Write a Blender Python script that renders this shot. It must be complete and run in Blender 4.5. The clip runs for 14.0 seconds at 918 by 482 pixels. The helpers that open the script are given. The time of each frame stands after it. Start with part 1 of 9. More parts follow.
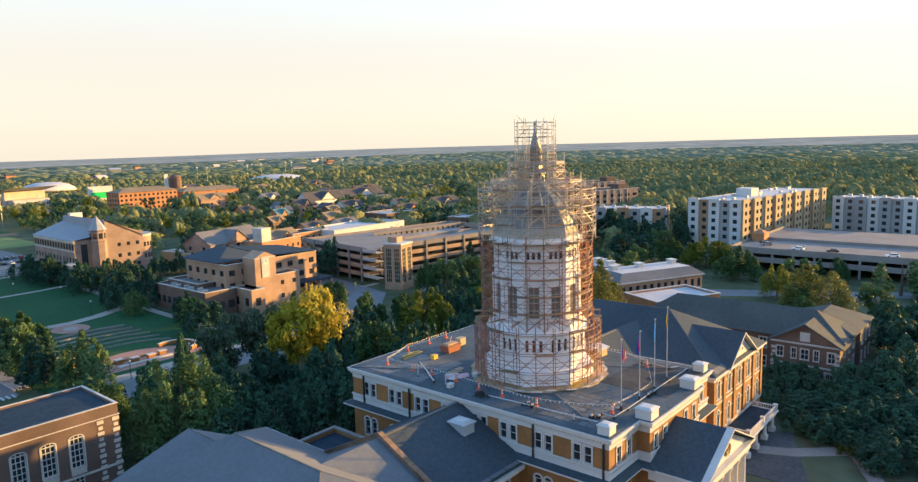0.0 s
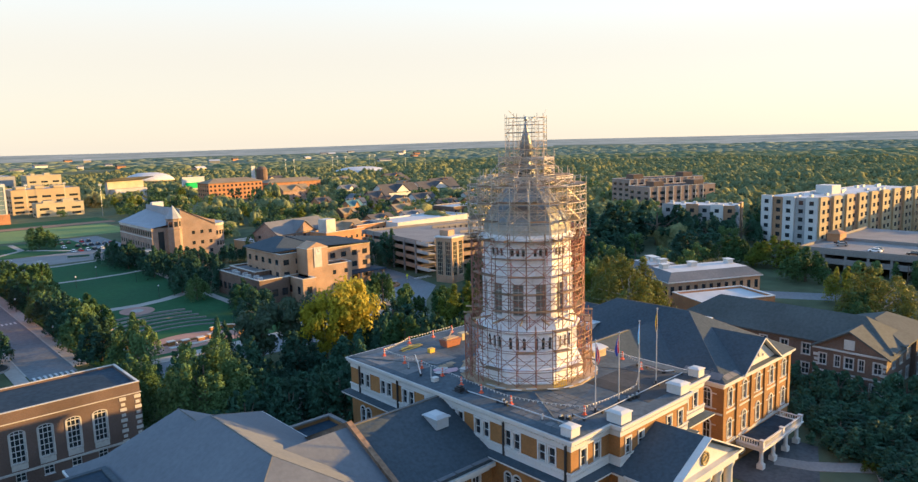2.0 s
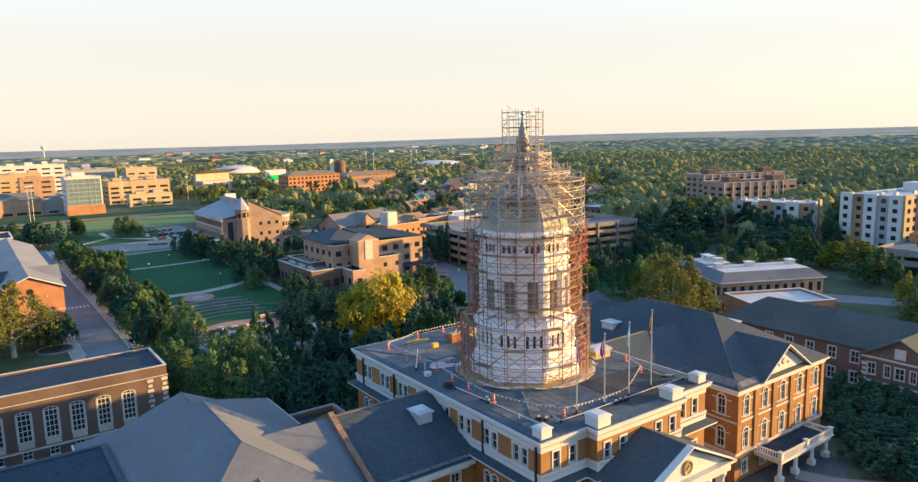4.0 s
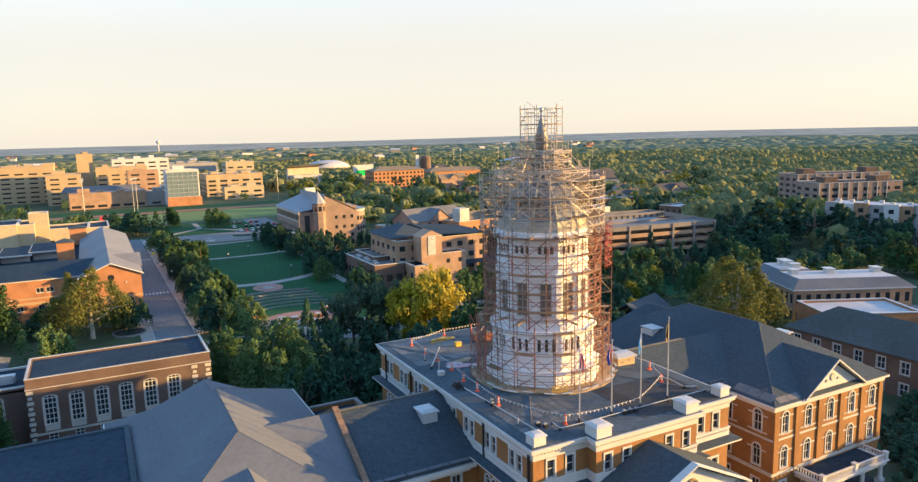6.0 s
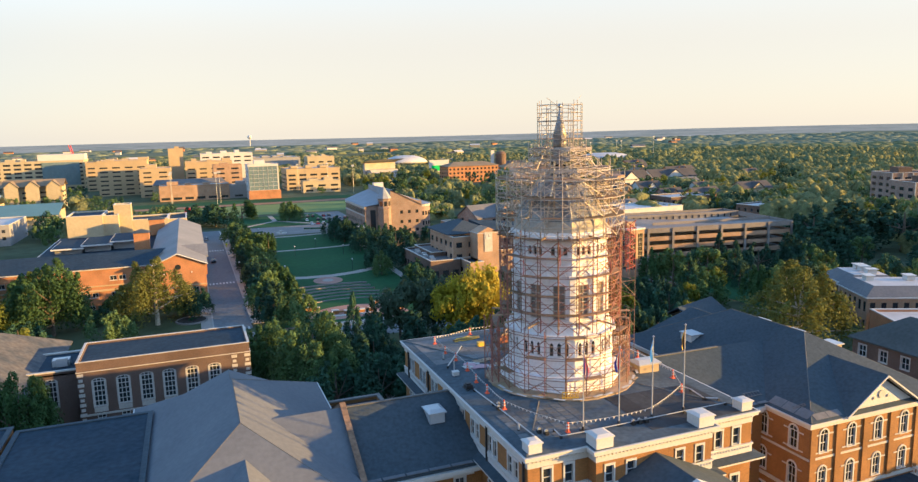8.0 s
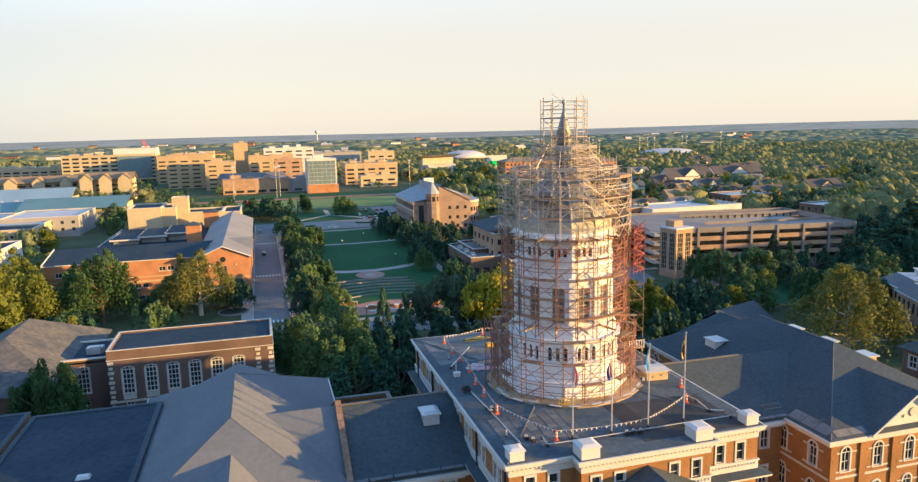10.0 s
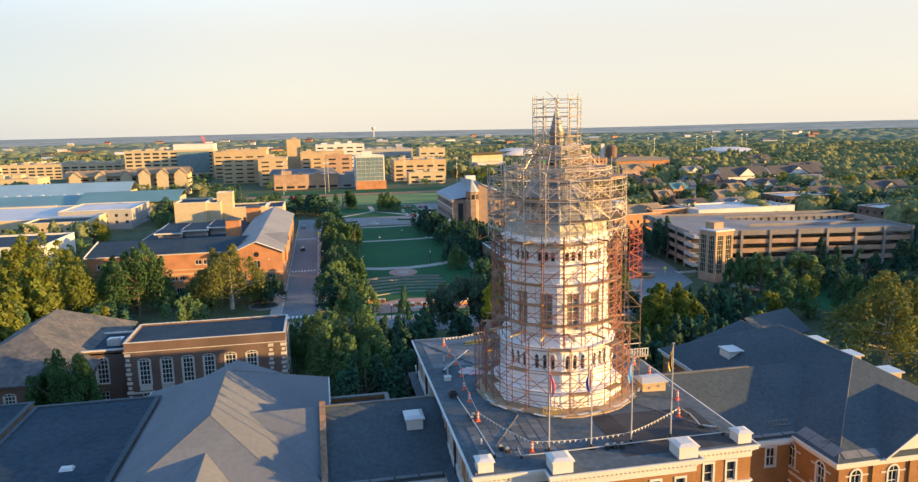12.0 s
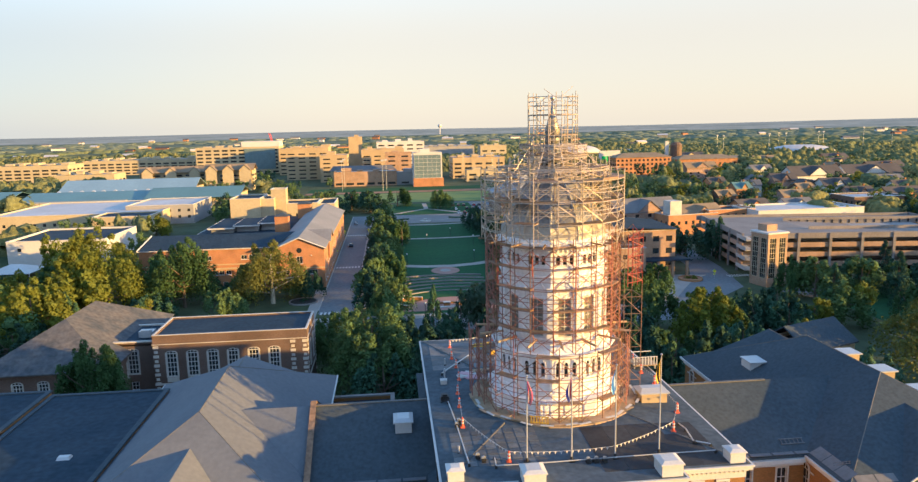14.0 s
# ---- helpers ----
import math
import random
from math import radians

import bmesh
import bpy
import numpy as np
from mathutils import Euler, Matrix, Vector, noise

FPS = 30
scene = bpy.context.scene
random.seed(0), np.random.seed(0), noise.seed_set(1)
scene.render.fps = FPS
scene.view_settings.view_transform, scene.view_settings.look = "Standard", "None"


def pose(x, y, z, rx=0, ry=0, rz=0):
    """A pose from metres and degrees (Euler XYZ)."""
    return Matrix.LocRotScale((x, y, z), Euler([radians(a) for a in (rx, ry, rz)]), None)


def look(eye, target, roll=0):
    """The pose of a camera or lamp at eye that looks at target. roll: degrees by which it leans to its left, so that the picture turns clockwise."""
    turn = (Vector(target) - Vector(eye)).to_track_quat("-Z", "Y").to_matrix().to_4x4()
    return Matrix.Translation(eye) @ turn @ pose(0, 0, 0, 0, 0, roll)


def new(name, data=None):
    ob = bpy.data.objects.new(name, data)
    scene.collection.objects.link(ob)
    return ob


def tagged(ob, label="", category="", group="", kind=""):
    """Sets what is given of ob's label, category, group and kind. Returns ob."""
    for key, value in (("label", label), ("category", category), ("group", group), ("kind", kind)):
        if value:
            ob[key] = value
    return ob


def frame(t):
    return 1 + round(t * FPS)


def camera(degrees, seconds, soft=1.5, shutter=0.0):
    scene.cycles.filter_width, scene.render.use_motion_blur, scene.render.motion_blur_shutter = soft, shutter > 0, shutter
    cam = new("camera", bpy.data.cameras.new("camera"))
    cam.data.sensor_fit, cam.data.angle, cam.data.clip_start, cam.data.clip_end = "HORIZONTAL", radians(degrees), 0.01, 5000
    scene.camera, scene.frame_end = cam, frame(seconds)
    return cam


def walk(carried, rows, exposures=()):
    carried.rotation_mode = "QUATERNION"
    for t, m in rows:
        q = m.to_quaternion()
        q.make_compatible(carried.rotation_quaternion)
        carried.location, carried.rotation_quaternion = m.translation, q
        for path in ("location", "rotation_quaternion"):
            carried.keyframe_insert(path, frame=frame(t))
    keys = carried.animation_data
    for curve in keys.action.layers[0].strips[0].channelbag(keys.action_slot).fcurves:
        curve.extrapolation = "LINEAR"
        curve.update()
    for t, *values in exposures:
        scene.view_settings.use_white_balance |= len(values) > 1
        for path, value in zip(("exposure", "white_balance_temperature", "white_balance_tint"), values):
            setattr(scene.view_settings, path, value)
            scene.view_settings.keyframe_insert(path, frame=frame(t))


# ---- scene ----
# camera and its flight
cam = camera(66.6, 14.0, soft=1.35)
PATH = [
    (0, (-80.308, -54.245, 49.676), (-78.8, -52.961, 49.401), -1.5),
    (0.5, (-78.012, -56.983, 49.677), (-76.553, -55.643, 49.4), -1.5),
    (1, (-75.728, -59.572, 49.687), (-74.317, -58.183, 49.407), -1.5),
    (1.5, (-73.431, -61.975, 49.681), (-72.06, -60.546, 49.397), -1.5),
    (2, (-71.09, -64.188, 49.66), (-69.758, -62.725, 49.372), -1.4),
    (2.5, (-68.734, -66.25, 49.638), (-67.444, -64.749, 49.347), -1.4),
    (3, (-66.366, -68.214, 49.605), (-65.119, -66.678, 49.31), -1.4),
    (5.5, (-54.378, -74.827, 49.459), (-53.405, -73.106, 49.157), -1.4),
    (6, (-52.163, -75.653, 49.414), (-51.243, -73.904, 49.11), -1.3),
    (6.5, (-49.994, -76.363, 49.403), (-49.128, -74.586, 49.095), -1.3),
    (7, (-47.85, -76.956, 49.402), (-47.037, -75.154, 49.093), -1.3),
    (7.5, (-45.759, -77.451, 49.418), (-44.998, -75.628, 49.107), -1.3),
    (8, (-43.714, -77.889, 49.427), (-43.006, -76.044, 49.115), -1.3),
    (10.5, (-33.566, -78.913, 49.567), (-33.071, -77.002, 49.244), -1.2),
    (11, (-31.469, -78.873, 49.562), (-31.013, -76.953, 49.239), -1.1),
    (11.5, (-29.376, -78.799, 49.574), (-28.957, -76.871, 49.248), -1.1),
    (12, (-27.27, -78.723, 49.581), (-26.891, -76.787, 49.254), -1.1),
    (12.5, (-25.129, -78.616, 49.575), (-24.792, -76.673, 49.246), -1.1),
    (13, (-22.942, -78.459, 49.582), (-22.649, -76.508, 49.252), -1.1),
    (13.5, (-20.715, -78.31, 49.58), (-20.475, -76.352, 49.251), -1.2),
    (14, (-18.437, -78.15, 49.578), (-18.246, -76.187, 49.247), -1.2),
]
walk(cam, [(t, look(eye, target, roll)) for t, eye, target, roll in PATH], exposures=((0, 2.29, 5200, 11), (6, 2.24, 5090, 11), (14, 2.19, 5090, 11)))
# world and sun: clear evening, sun low over the +x side
G = -3.2
SUN_AZ, SUN_EL = -27.0, 7.2
world = bpy.data.worlds.new("world")
scene.world = world
world.use_nodes = True
wn = world.node_tree
sky = wn.nodes.new("ShaderNodeTexSky")
sky.sky_type, sky.sun_disc = 'NISHITA', False
sky.sun_elevation, sky.sun_rotation = radians(SUN_EL), radians(90 - SUN_AZ)
sky.air_density, sky.dust_density, sky.ozone_density = 1.0, 0.5, 1.0
bg = wn.nodes["Background"]
bg.inputs["Strength"].default_value = 0.13
# evening haze: thick and cream-coloured near the horizon, thinning upwards
coord, height, thin, veil = (wn.nodes.new(k) for k in ("ShaderNodeTexCoord", "ShaderNodeSeparateXYZ", "ShaderNodeMapRange", "ShaderNodeMix"))
veil.data_type = 'RGBA'
thin.interpolation_type = 'SMOOTHSTEP'
thin.inputs["From Min"].default_value, thin.inputs["From Max"].default_value = 0.1, 0.46
thin.inputs["To Min"].default_value, thin.inputs["To Max"].default_value = 0.93, 0.0
# away from the sun the same haze is cooler and dimmer
toward, aside, hue = wn.nodes.new("ShaderNodeVectorMath"), wn.nodes.new("ShaderNodeMapRange"), wn.nodes.new("ShaderNodeMix")
toward.operation = 'DOT_PRODUCT'
toward.inputs[1].default_value = (math.cos(radians(SUN_AZ)), math.sin(radians(SUN_AZ)), 0.0)
aside.interpolation_type = 'SMOOTHSTEP'
aside.inputs["From Min"].default_value, aside.inputs["From Max"].default_value = -1.1, -0.45
hue.data_type = 'RGBA'
hue.inputs["A"].default_value, hue.inputs["B"].default_value = (0.9, 0.93, 0.86, 1), (1.68, 1.31, 0.85, 1)
wn.links.new(coord.outputs["Generated"], toward.inputs[0])
wn.links.new(toward.outputs["Value"], aside.inputs["Value"])
wn.links.new(aside.outputs["Result"], hue.inputs["Factor"])
wn.links.new(hue.outputs["Result"], veil.inputs["B"])
wn.links.new(coord.outputs["Generated"], height.inputs[0])
wn.links.new(height.outputs["Z"], thin.inputs["Value"])
wn.links.new(thin.outputs["Result"], veil.inputs["Factor"])
wn.links.new(sky.outputs["Color"], veil.inputs["A"])
wn.links.new(veil.outputs["Result"], bg.inputs["Color"])
sun_data = bpy.data.lights.new("sun", 'SUN')
sun_data.energy, sun_data.angle, sun_data.color = 3.4, radians(0.6), (1.0, 0.52, 0.1)
sun = new("sun", sun_data)
ce = math.cos(radians(SUN_EL))
sdir = Vector((ce * math.cos(radians(SUN_AZ)), ce * math.sin(radians(SUN_AZ)), math.sin(radians(SUN_EL))))
sun.matrix_world = look(sdir * 900, (0, 0, 0))

# ---- materials ----
def mat(name, col, rough=0.7, var=0.18, big=0.12, small=3.0, metal=0.0, bump=0.15, spec=0.4, rand=0.0, tint=None, island=0.0, trans=0.0, relief=0.05):
    """Procedural surface: two scales of noise on the colour, fine relief, an optional second tint for stains."""
    m = bpy.data.materials.new(name)
    m.use_nodes = True
    nt = m.node_tree
    bs = nt.nodes["Principled BSDF"]
    bs.inputs["Roughness"].default_value = rough
    bs.inputs["Metallic"].default_value = metal
    bs.inputs["Specular IOR Level"].default_value = spec
    geo = nt.nodes.new("ShaderNodeNewGeometry")
    n1, n2 = nt.nodes.new("ShaderNodeTexNoise"), nt.nodes.new("ShaderNodeTexNoise")
    n1.inputs["Scale"].default_value, n1.inputs["Detail"].default_value = big, 5.0
    n2.inputs["Scale"].default_value, n2.inputs["Detail"].default_value = small, 4.0
    for n in (n1, n2):
        nt.links.new(geo.outputs["Position"], n.inputs["Vector"])
    ramp = nt.nodes.new("ShaderNodeMapRange")
    ramp.inputs["From Min"].default_value, ramp.inputs["From Max"].default_value = 0.3, 0.7
    nt.links.new(n1.outputs["Fac"], ramp.inputs["Value"])
    mixa = nt.nodes.new("ShaderNodeMix")
    mixa.data_type = 'RGBA'
    second = tint or tuple(c * (1 - var * 1.6) for c in col)
    mixa.inputs["A"].default_value, mixa.inputs["B"].default_value = (*col, 1), (*second, 1)
    nt.links.new(ramp.outputs["Result"], mixa.inputs["Factor"])
    hsv = nt.nodes.new("ShaderNodeHueSaturation")
    val = nt.nodes.new("ShaderNodeMapRange")
    val.inputs["From Min"].default_value, val.inputs["From Max"].default_value = 0.25, 0.75
    val.inputs["To Min"].default_value, val.inputs["To Max"].default_value = 1 - var, 1 + var
    nt.links.new(n2.outputs["Fac"], val.inputs["Value"])
    value = val.outputs["Result"]
    if rand or island:
        src = nt.nodes.new("ShaderNodeObjectInfo").outputs["Random"] if rand else geo.outputs["Random Per Island"]
        amount = rand or island
        rr = nt.nodes.new("ShaderNodeMapRange")
        rr.inputs["To Min"].default_value, rr.inputs["To Max"].default_value = 1 - amount, 1 + amount
        nt.links.new(src, rr.inputs["Value"])
        mul = nt.nodes.new("ShaderNodeMath")
        mul.operation = 'MULTIPLY'
        nt.links.new(value, mul.inputs[0])
        nt.links.new(rr.outputs["Result"], mul.inputs[1])
        value = mul.outputs[0]
        hh = nt.nodes.new("ShaderNodeMapRange")
        hh.inputs["To Min"].default_value, hh.inputs["To Max"].default_value = 0.5 + 0.06 * amount, 0.5 - 0.06 * amount
        nt.links.new(src, hh.inputs["Value"])
        nt.links.new(hh.outputs["Result"], hsv.inputs["Hue"])
    nt.links.new(value, hsv.inputs["Value"])
    nt.links.new(mixa.outputs["Result"], hsv.inputs["Color"])
    nt.links.new(hsv.outputs["Color"], bs.inputs["Base Color"])
    if bump:
        bp = nt.nodes.new("ShaderNodeBump")
        bp.inputs["Strength"].default_value, bp.inputs["Distance"].default_value = bump, relief
        nt.links.new(n2.outputs["Fac"], bp.inputs["Height"])
        nt.links.new(bp.outputs["Normal"], bs.inputs["Normal"])
    if trans:
        tr, add = nt.nodes.new("ShaderNodeBsdfTranslucent"), nt.nodes.new("ShaderNodeMixShader")
        nt.links.new(hsv.outputs["Color"], tr.inputs["Color"])
        add.inputs["Fac"].default_value = trans
        nt.links.new(bs.outputs["BSDF"], add.inputs[1])
        nt.links.new(tr.outputs["BSDF"], add.inputs[2])
        nt.links.new(add.outputs["Shader"], nt.nodes["Material Output"].inputs["Surface"])
    return m


def brick_mat(name, col, mortar, scale=1.0, var=0.2):
    """Brick courses on upright walls: the course runs along x + y, rows along z."""
    m = mat(name, col, rough=0.85, var=var, big=0.25, small=6.0, bump=0.0)
    nt = m.node_tree
    geo = nt.nodes.new("ShaderNodeNewGeometry")
    sep, add, comb = nt.nodes.new("ShaderNodeSeparateXYZ"), nt.nodes.new("ShaderNodeMath"), nt.nodes.new("ShaderNodeCombineXYZ")
    nt.links.new(geo.outputs["Position"], sep.inputs[0])
    nt.links.new(sep.outputs["X"], add.inputs[0])
    nt.links.new(sep.outputs["Y"], add.inputs[1])
    nt.links.new(add.outputs[0], comb.inputs["X"])
    nt.links.new(sep.outputs["Z"], comb.inputs["Y"])
    br = nt.nodes.new("ShaderNodeTexBrick")
    br.inputs["Scale"].default_value = scale
    br.inputs["Brick Width"].default_value, br.inputs["Row Height"].default_value = 0.23, 0.076
    br.inputs["Mortar Size"].default_value = 0.009
    br.inputs["Color1"].default_value, br.inputs["Color2"].default_value = (0.82, 0.82, 0.82, 1), (1.1, 1.05, 1.0, 1)
    br.inputs["Mortar"].default_value = (*[a / max(b, 0.02) for a, b in zip(mortar, col)], 1)
    nt.links.new(comb.outputs[0], br.inputs["Vector"])
    hsv = next(n for n in nt.nodes if n.type == 'HUE_SAT')
    bs = nt.nodes["Principled BSDF"]
    mul = nt.nodes.new("ShaderNodeMix")
    mul.data_type, mul.blend_type = 'RGBA', 'MULTIPLY'
    mul.inputs["Factor"].default_value = 1.0
    nt.links.new(hsv.outputs["Color"], mul.inputs["A"])
    nt.links.new(br.outputs["Color"], mul.inputs["B"])
    nt.links.new(mul.outputs["Result"], bs.inputs["Base Color"])
    bp = nt.nodes.new("ShaderNodeBump")
    bp.inputs["Strength"].default_value, bp.inputs["Distance"].default_value = 0.3, 0.01
    nt.links.new(br.outputs["Fac"], bp.inputs["Height"])
    bp.invert = True
    nt.links.new(bp.outputs["Normal"], bs.inputs["Normal"])
    return m


BRICK = brick_mat("red_brick", (0.31, 0.15, 0.043), (0.25, 0.125, 0.045))
BRICK2 = brick_mat("brown_brick", (0.15, 0.09, 0.06), (0.17, 0.13, 0.1))
BRICK3 = brick_mat("orange_brick", (0.45, 0.2, 0.09), (0.38, 0.23, 0.1))
BRICK4 = brick_mat("soft_brown_brick", (0.33, 0.2, 0.14), (0.36, 0.3, 0.25))
PALEBRICK = brick_mat("pale_pinkish_brick", (0.3, 0.2, 0.15), (0.32, 0.27, 0.22))
PALER = mat("pale_grey_sheet_roof", (0.3, 0.305, 0.32), 0.7, 0.1, 0.1, 1.2, tint=(0.25, 0.255, 0.27), spec=0.1)
SHEETR = mat("grey_sheet_roof", (0.225, 0.22, 0.22), 0.6, 0.12, 0.1, 1.2, tint=(0.18, 0.178, 0.18), spec=0.1)
LIBBRICK = brick_mat("library_brick", (0.14, 0.09, 0.068), (0.155, 0.122, 0.1))
TANBRICK = brick_mat("tan_brick", (0.4, 0.25, 0.15), (0.36, 0.28, 0.2))
WHITE = mat("white_paint", (0.53, 0.51, 0.48), 0.5, 0.07, 0.3, 4.0)
STONE = mat("limestone", (0.5, 0.465, 0.41), 0.8, 0.14, 0.3, 3.0)
TOWERW = mat("tower_white_paint", (0.82, 0.79, 0.78), 0.6, 0.09, 0.5, 3.0, tint=(0.72, 0.69, 0.68))
CONC = mat("concrete", (0.42, 0.39, 0.35), 0.85, 0.14, 0.15, 2.0, spec=0.08)
WALK = mat("pale_pavement", (0.36, 0.32, 0.28), 0.9, 0.12, 0.1, 1.5, spec=0.08)
PAVER = mat("red_pavers", (0.34, 0.19, 0.14), 0.9, 0.14, 0.2, 4.0)
ASPH = mat("asphalt", (0.19, 0.195, 0.2), 0.9, 0.18, 0.05, 1.0, tint=(0.15, 0.155, 0.16), spec=0.08)
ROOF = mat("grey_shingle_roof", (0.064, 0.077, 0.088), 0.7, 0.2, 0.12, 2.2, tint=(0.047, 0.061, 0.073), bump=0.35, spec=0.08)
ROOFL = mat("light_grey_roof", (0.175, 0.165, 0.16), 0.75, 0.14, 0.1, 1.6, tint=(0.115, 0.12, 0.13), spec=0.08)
# paler than ROOF: sky sheen on the left roofs is put into the colour
LEFTR = mat("sheen_pale_shingle_roof", (0.145, 0.152, 0.163), 0.75, 0.1, 0.1, 1.8, tint=(0.115, 0.122, 0.135), bump=0.3, spec=0.08)
FLATR = mat("dark_roof_membrane", (0.02, 0.035, 0.052), 0.75, 0.25, 0.15, 1.2, tint=(0.034, 0.048, 0.064), spec=0.08)
# the haze over the far land is put into these two base colours
FIELDS = mat("hazed_far_fields", (0.15, 0.17, 0.12), 0.95, 0.2, 0.002, 0.02, tint=(0.12, 0.14, 0.1), bump=0.0, spec=0.0)
DISTANT = mat("hazed_distant_land", (0.36, 0.345, 0.29), 0.95, 0.25, 0.004, 0.02, tint=(0.22, 0.235, 0.2), bump=0.0, spec=0.0)
MAINR = mat("blue_grey_roof_membrane", (0.1, 0.12, 0.138), 0.7, 0.25, 0.3, 1.5, tint=(0.06, 0.075, 0.088), spec=0.08)
GARC = mat("garage_concrete", (0.25, 0.225, 0.205), 0.85, 0.14, 0.15, 2.0, spec=0.08)
SLATE = mat("old_slate_roof", (0.125, 0.115, 0.108), 0.8, 0.3, 0.35, 1.2, tint=(0.065, 0.072, 0.082), bump=0.4, spec=0.08)
WROOF = mat("white_roof_membrane", (0.47, 0.45, 0.44), 0.7, 0.1, 0.05, 0.5)
TEAL = mat("teal_metal_roof", (0.095, 0.175, 0.17), 0.5, 0.1, 0.05, 0.6)
BLUEROOF = mat("blue_metal_roof", (0.2, 0.29, 0.34), 0.45, 0.08, 0.05, 0.6)
ROOFB = mat("brown_shingle_roof", (0.1, 0.09, 0.085), 0.8, 0.18, 0.12, 2.0, tint=(0.075, 0.07, 0.07), bump=0.3, spec=0.08)
TANROOF = mat("tan_shingle_roof", (0.26, 0.2, 0.13), 0.85, 0.16, 0.1, 1.5, spec=0.08)
GREENR = mat("weathered_roof_cladding", (0.092, 0.098, 0.092), 0.8, 0.16, 0.1, 1.5, spec=0.08)
GLASS = mat("window_glass", (0.025, 0.03, 0.036), 0.06, 0.1, 0.2, 1.0, bump=0.0, spec=0.9)
CURTAIN = mat("curtain_glass", (0.16, 0.22, 0.24), 0.05, 0.1, 0.2, 1.0, bump=0.0, spec=1.0)
TANW = mat("tan_wall", (0.41, 0.31, 0.175), 0.85, 0.1, 0.1, 1.0)
YELW = mat("sand_wall", (0.42, 0.35, 0.22), 0.85, 0.1, 0.1, 1.0)
WHW = mat("white_wall", (0.52, 0.5, 0.47), 0.8, 0.06, 0.1, 1.0)
GREYW = mat("grey_wall", (0.3, 0.29, 0.28), 0.8, 0.1, 0.1, 1.0)
BROWNW = mat("brown_panel_wall", (0.33, 0.2, 0.11), 0.8, 0.12, 0.1, 1.0)
COPPER = mat("metal_dome_cladding", (0.2, 0.215, 0.235), 0.42, 0.25, 0.6, 3.0, metal=0.35, tint=(0.3, 0.28, 0.25), bump=0.25)
GALV = mat("galvanised_tube", (0.5, 0.42, 0.32), 0.45, 0.15, 2.0, 8.0, metal=0.3, rand=0.25)
BROWNT = mat("brown_weathered_tube", (0.2, 0.125, 0.085), 0.6, 0.2, 2.0, 8.0, rand=0.25)
RUST = mat("rust_red_tube", (0.27, 0.13, 0.08), 0.6, 0.2, 2.0, 8.0, metal=0.15, rand=0.35)
REDT = mat("red_painted_tube", (0.3, 0.065, 0.04), 0.5, 0.12, 2.0, 8.0)
PLANK = mat("scaffold_planks", (0.27, 0.18, 0.11), 0.85, 0.25, 1.0, 5.0, rand=0.25)
PLY = mat("plywood", (0.42, 0.3, 0.18), 0.8, 0.18, 0.6, 4.0, rand=0.15)
METALW = mat("white_metal", (0.43, 0.43, 0.43), 0.35, 0.05, 0.5, 3.0, metal=0.2)
STEEL = mat("steel_pole", (0.45, 0.45, 0.45), 0.4, 0.1, 0.5, 3.0, metal=0.6)
DARK = mat("dark_metal", (0.03, 0.03, 0.032), 0.5, 0.2, 0.5, 3.0)
CREASE = mat("ridge_cap", (0.13, 0.125, 0.115), 0.7, 0.2, 0.5, 3.0)
ORANGE = mat("safety_orange", (0.75, 0.12, 0.04), 0.5, 0.08)
YELLOW = mat("sign_yellow", (0.75, 0.7, 0.03), 0.45, 0.05)
YELP = mat("yellow_frame", (0.65, 0.4, 0.03), 0.5, 0.1)
PINK = mat("pink_sheet", (0.55, 0.33, 0.36), 0.6, 0.12)
BARK = mat("bark", (0.13, 0.1, 0.07), 0.95, 0.25, 0.8, 4.0)
PALEBARK = mat("pale_bark", (0.5, 0.44, 0.33), 0.9, 0.3, 0.8, 3.0)
LAWN = mat("lawn", (0.034, 0.09, 0.034), 0.95, 0.16, 0.04, 0.8, tint=(0.028, 0.075, 0.032), spec=0.08)
FIELD = mat("sports_turf", (0.13, 0.19, 0.045), 0.95, 0.12, 0.05, 0.6)
LEAF = mat("leaves_green", (0.086, 0.146, 0.052), 0.6, 0.25, 0.25, 2.0, rand=0.3, bump=0.0, spec=0.06, trans=0.18)
LEAFY = mat("leaves_yellow_green", (0.185, 0.21, 0.03), 0.6, 0.25, 0.25, 2.0, rand=0.2, bump=0.0, spec=0.1, trans=0.35)
LEAFD = mat("leaves_dark", (0.05, 0.102, 0.062), 0.6, 0.25, 0.25, 2.0, rand=0.25, bump=0.0, spec=0.05, trans=0.12)
LEAFS = mat("leaves_olive_green", (0.15, 0.165, 0.04), 0.6, 0.3, 0.25, 2.0, rand=0.15, bump=0.0, spec=0.08, trans=0.3)
LEAFG = mat("leaves_grey_green", (0.088, 0.13, 0.08), 0.65, 0.25, 0.25, 2.0, rand=0.15, bump=0.0, spec=0.1, trans=0.3)
# far and middle woods: greyed, paler greens that hold the distance haze
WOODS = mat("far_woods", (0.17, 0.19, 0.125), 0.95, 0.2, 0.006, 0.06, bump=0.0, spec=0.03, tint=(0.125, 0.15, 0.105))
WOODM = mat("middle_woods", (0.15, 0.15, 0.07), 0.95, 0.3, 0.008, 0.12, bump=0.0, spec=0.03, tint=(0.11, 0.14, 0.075))
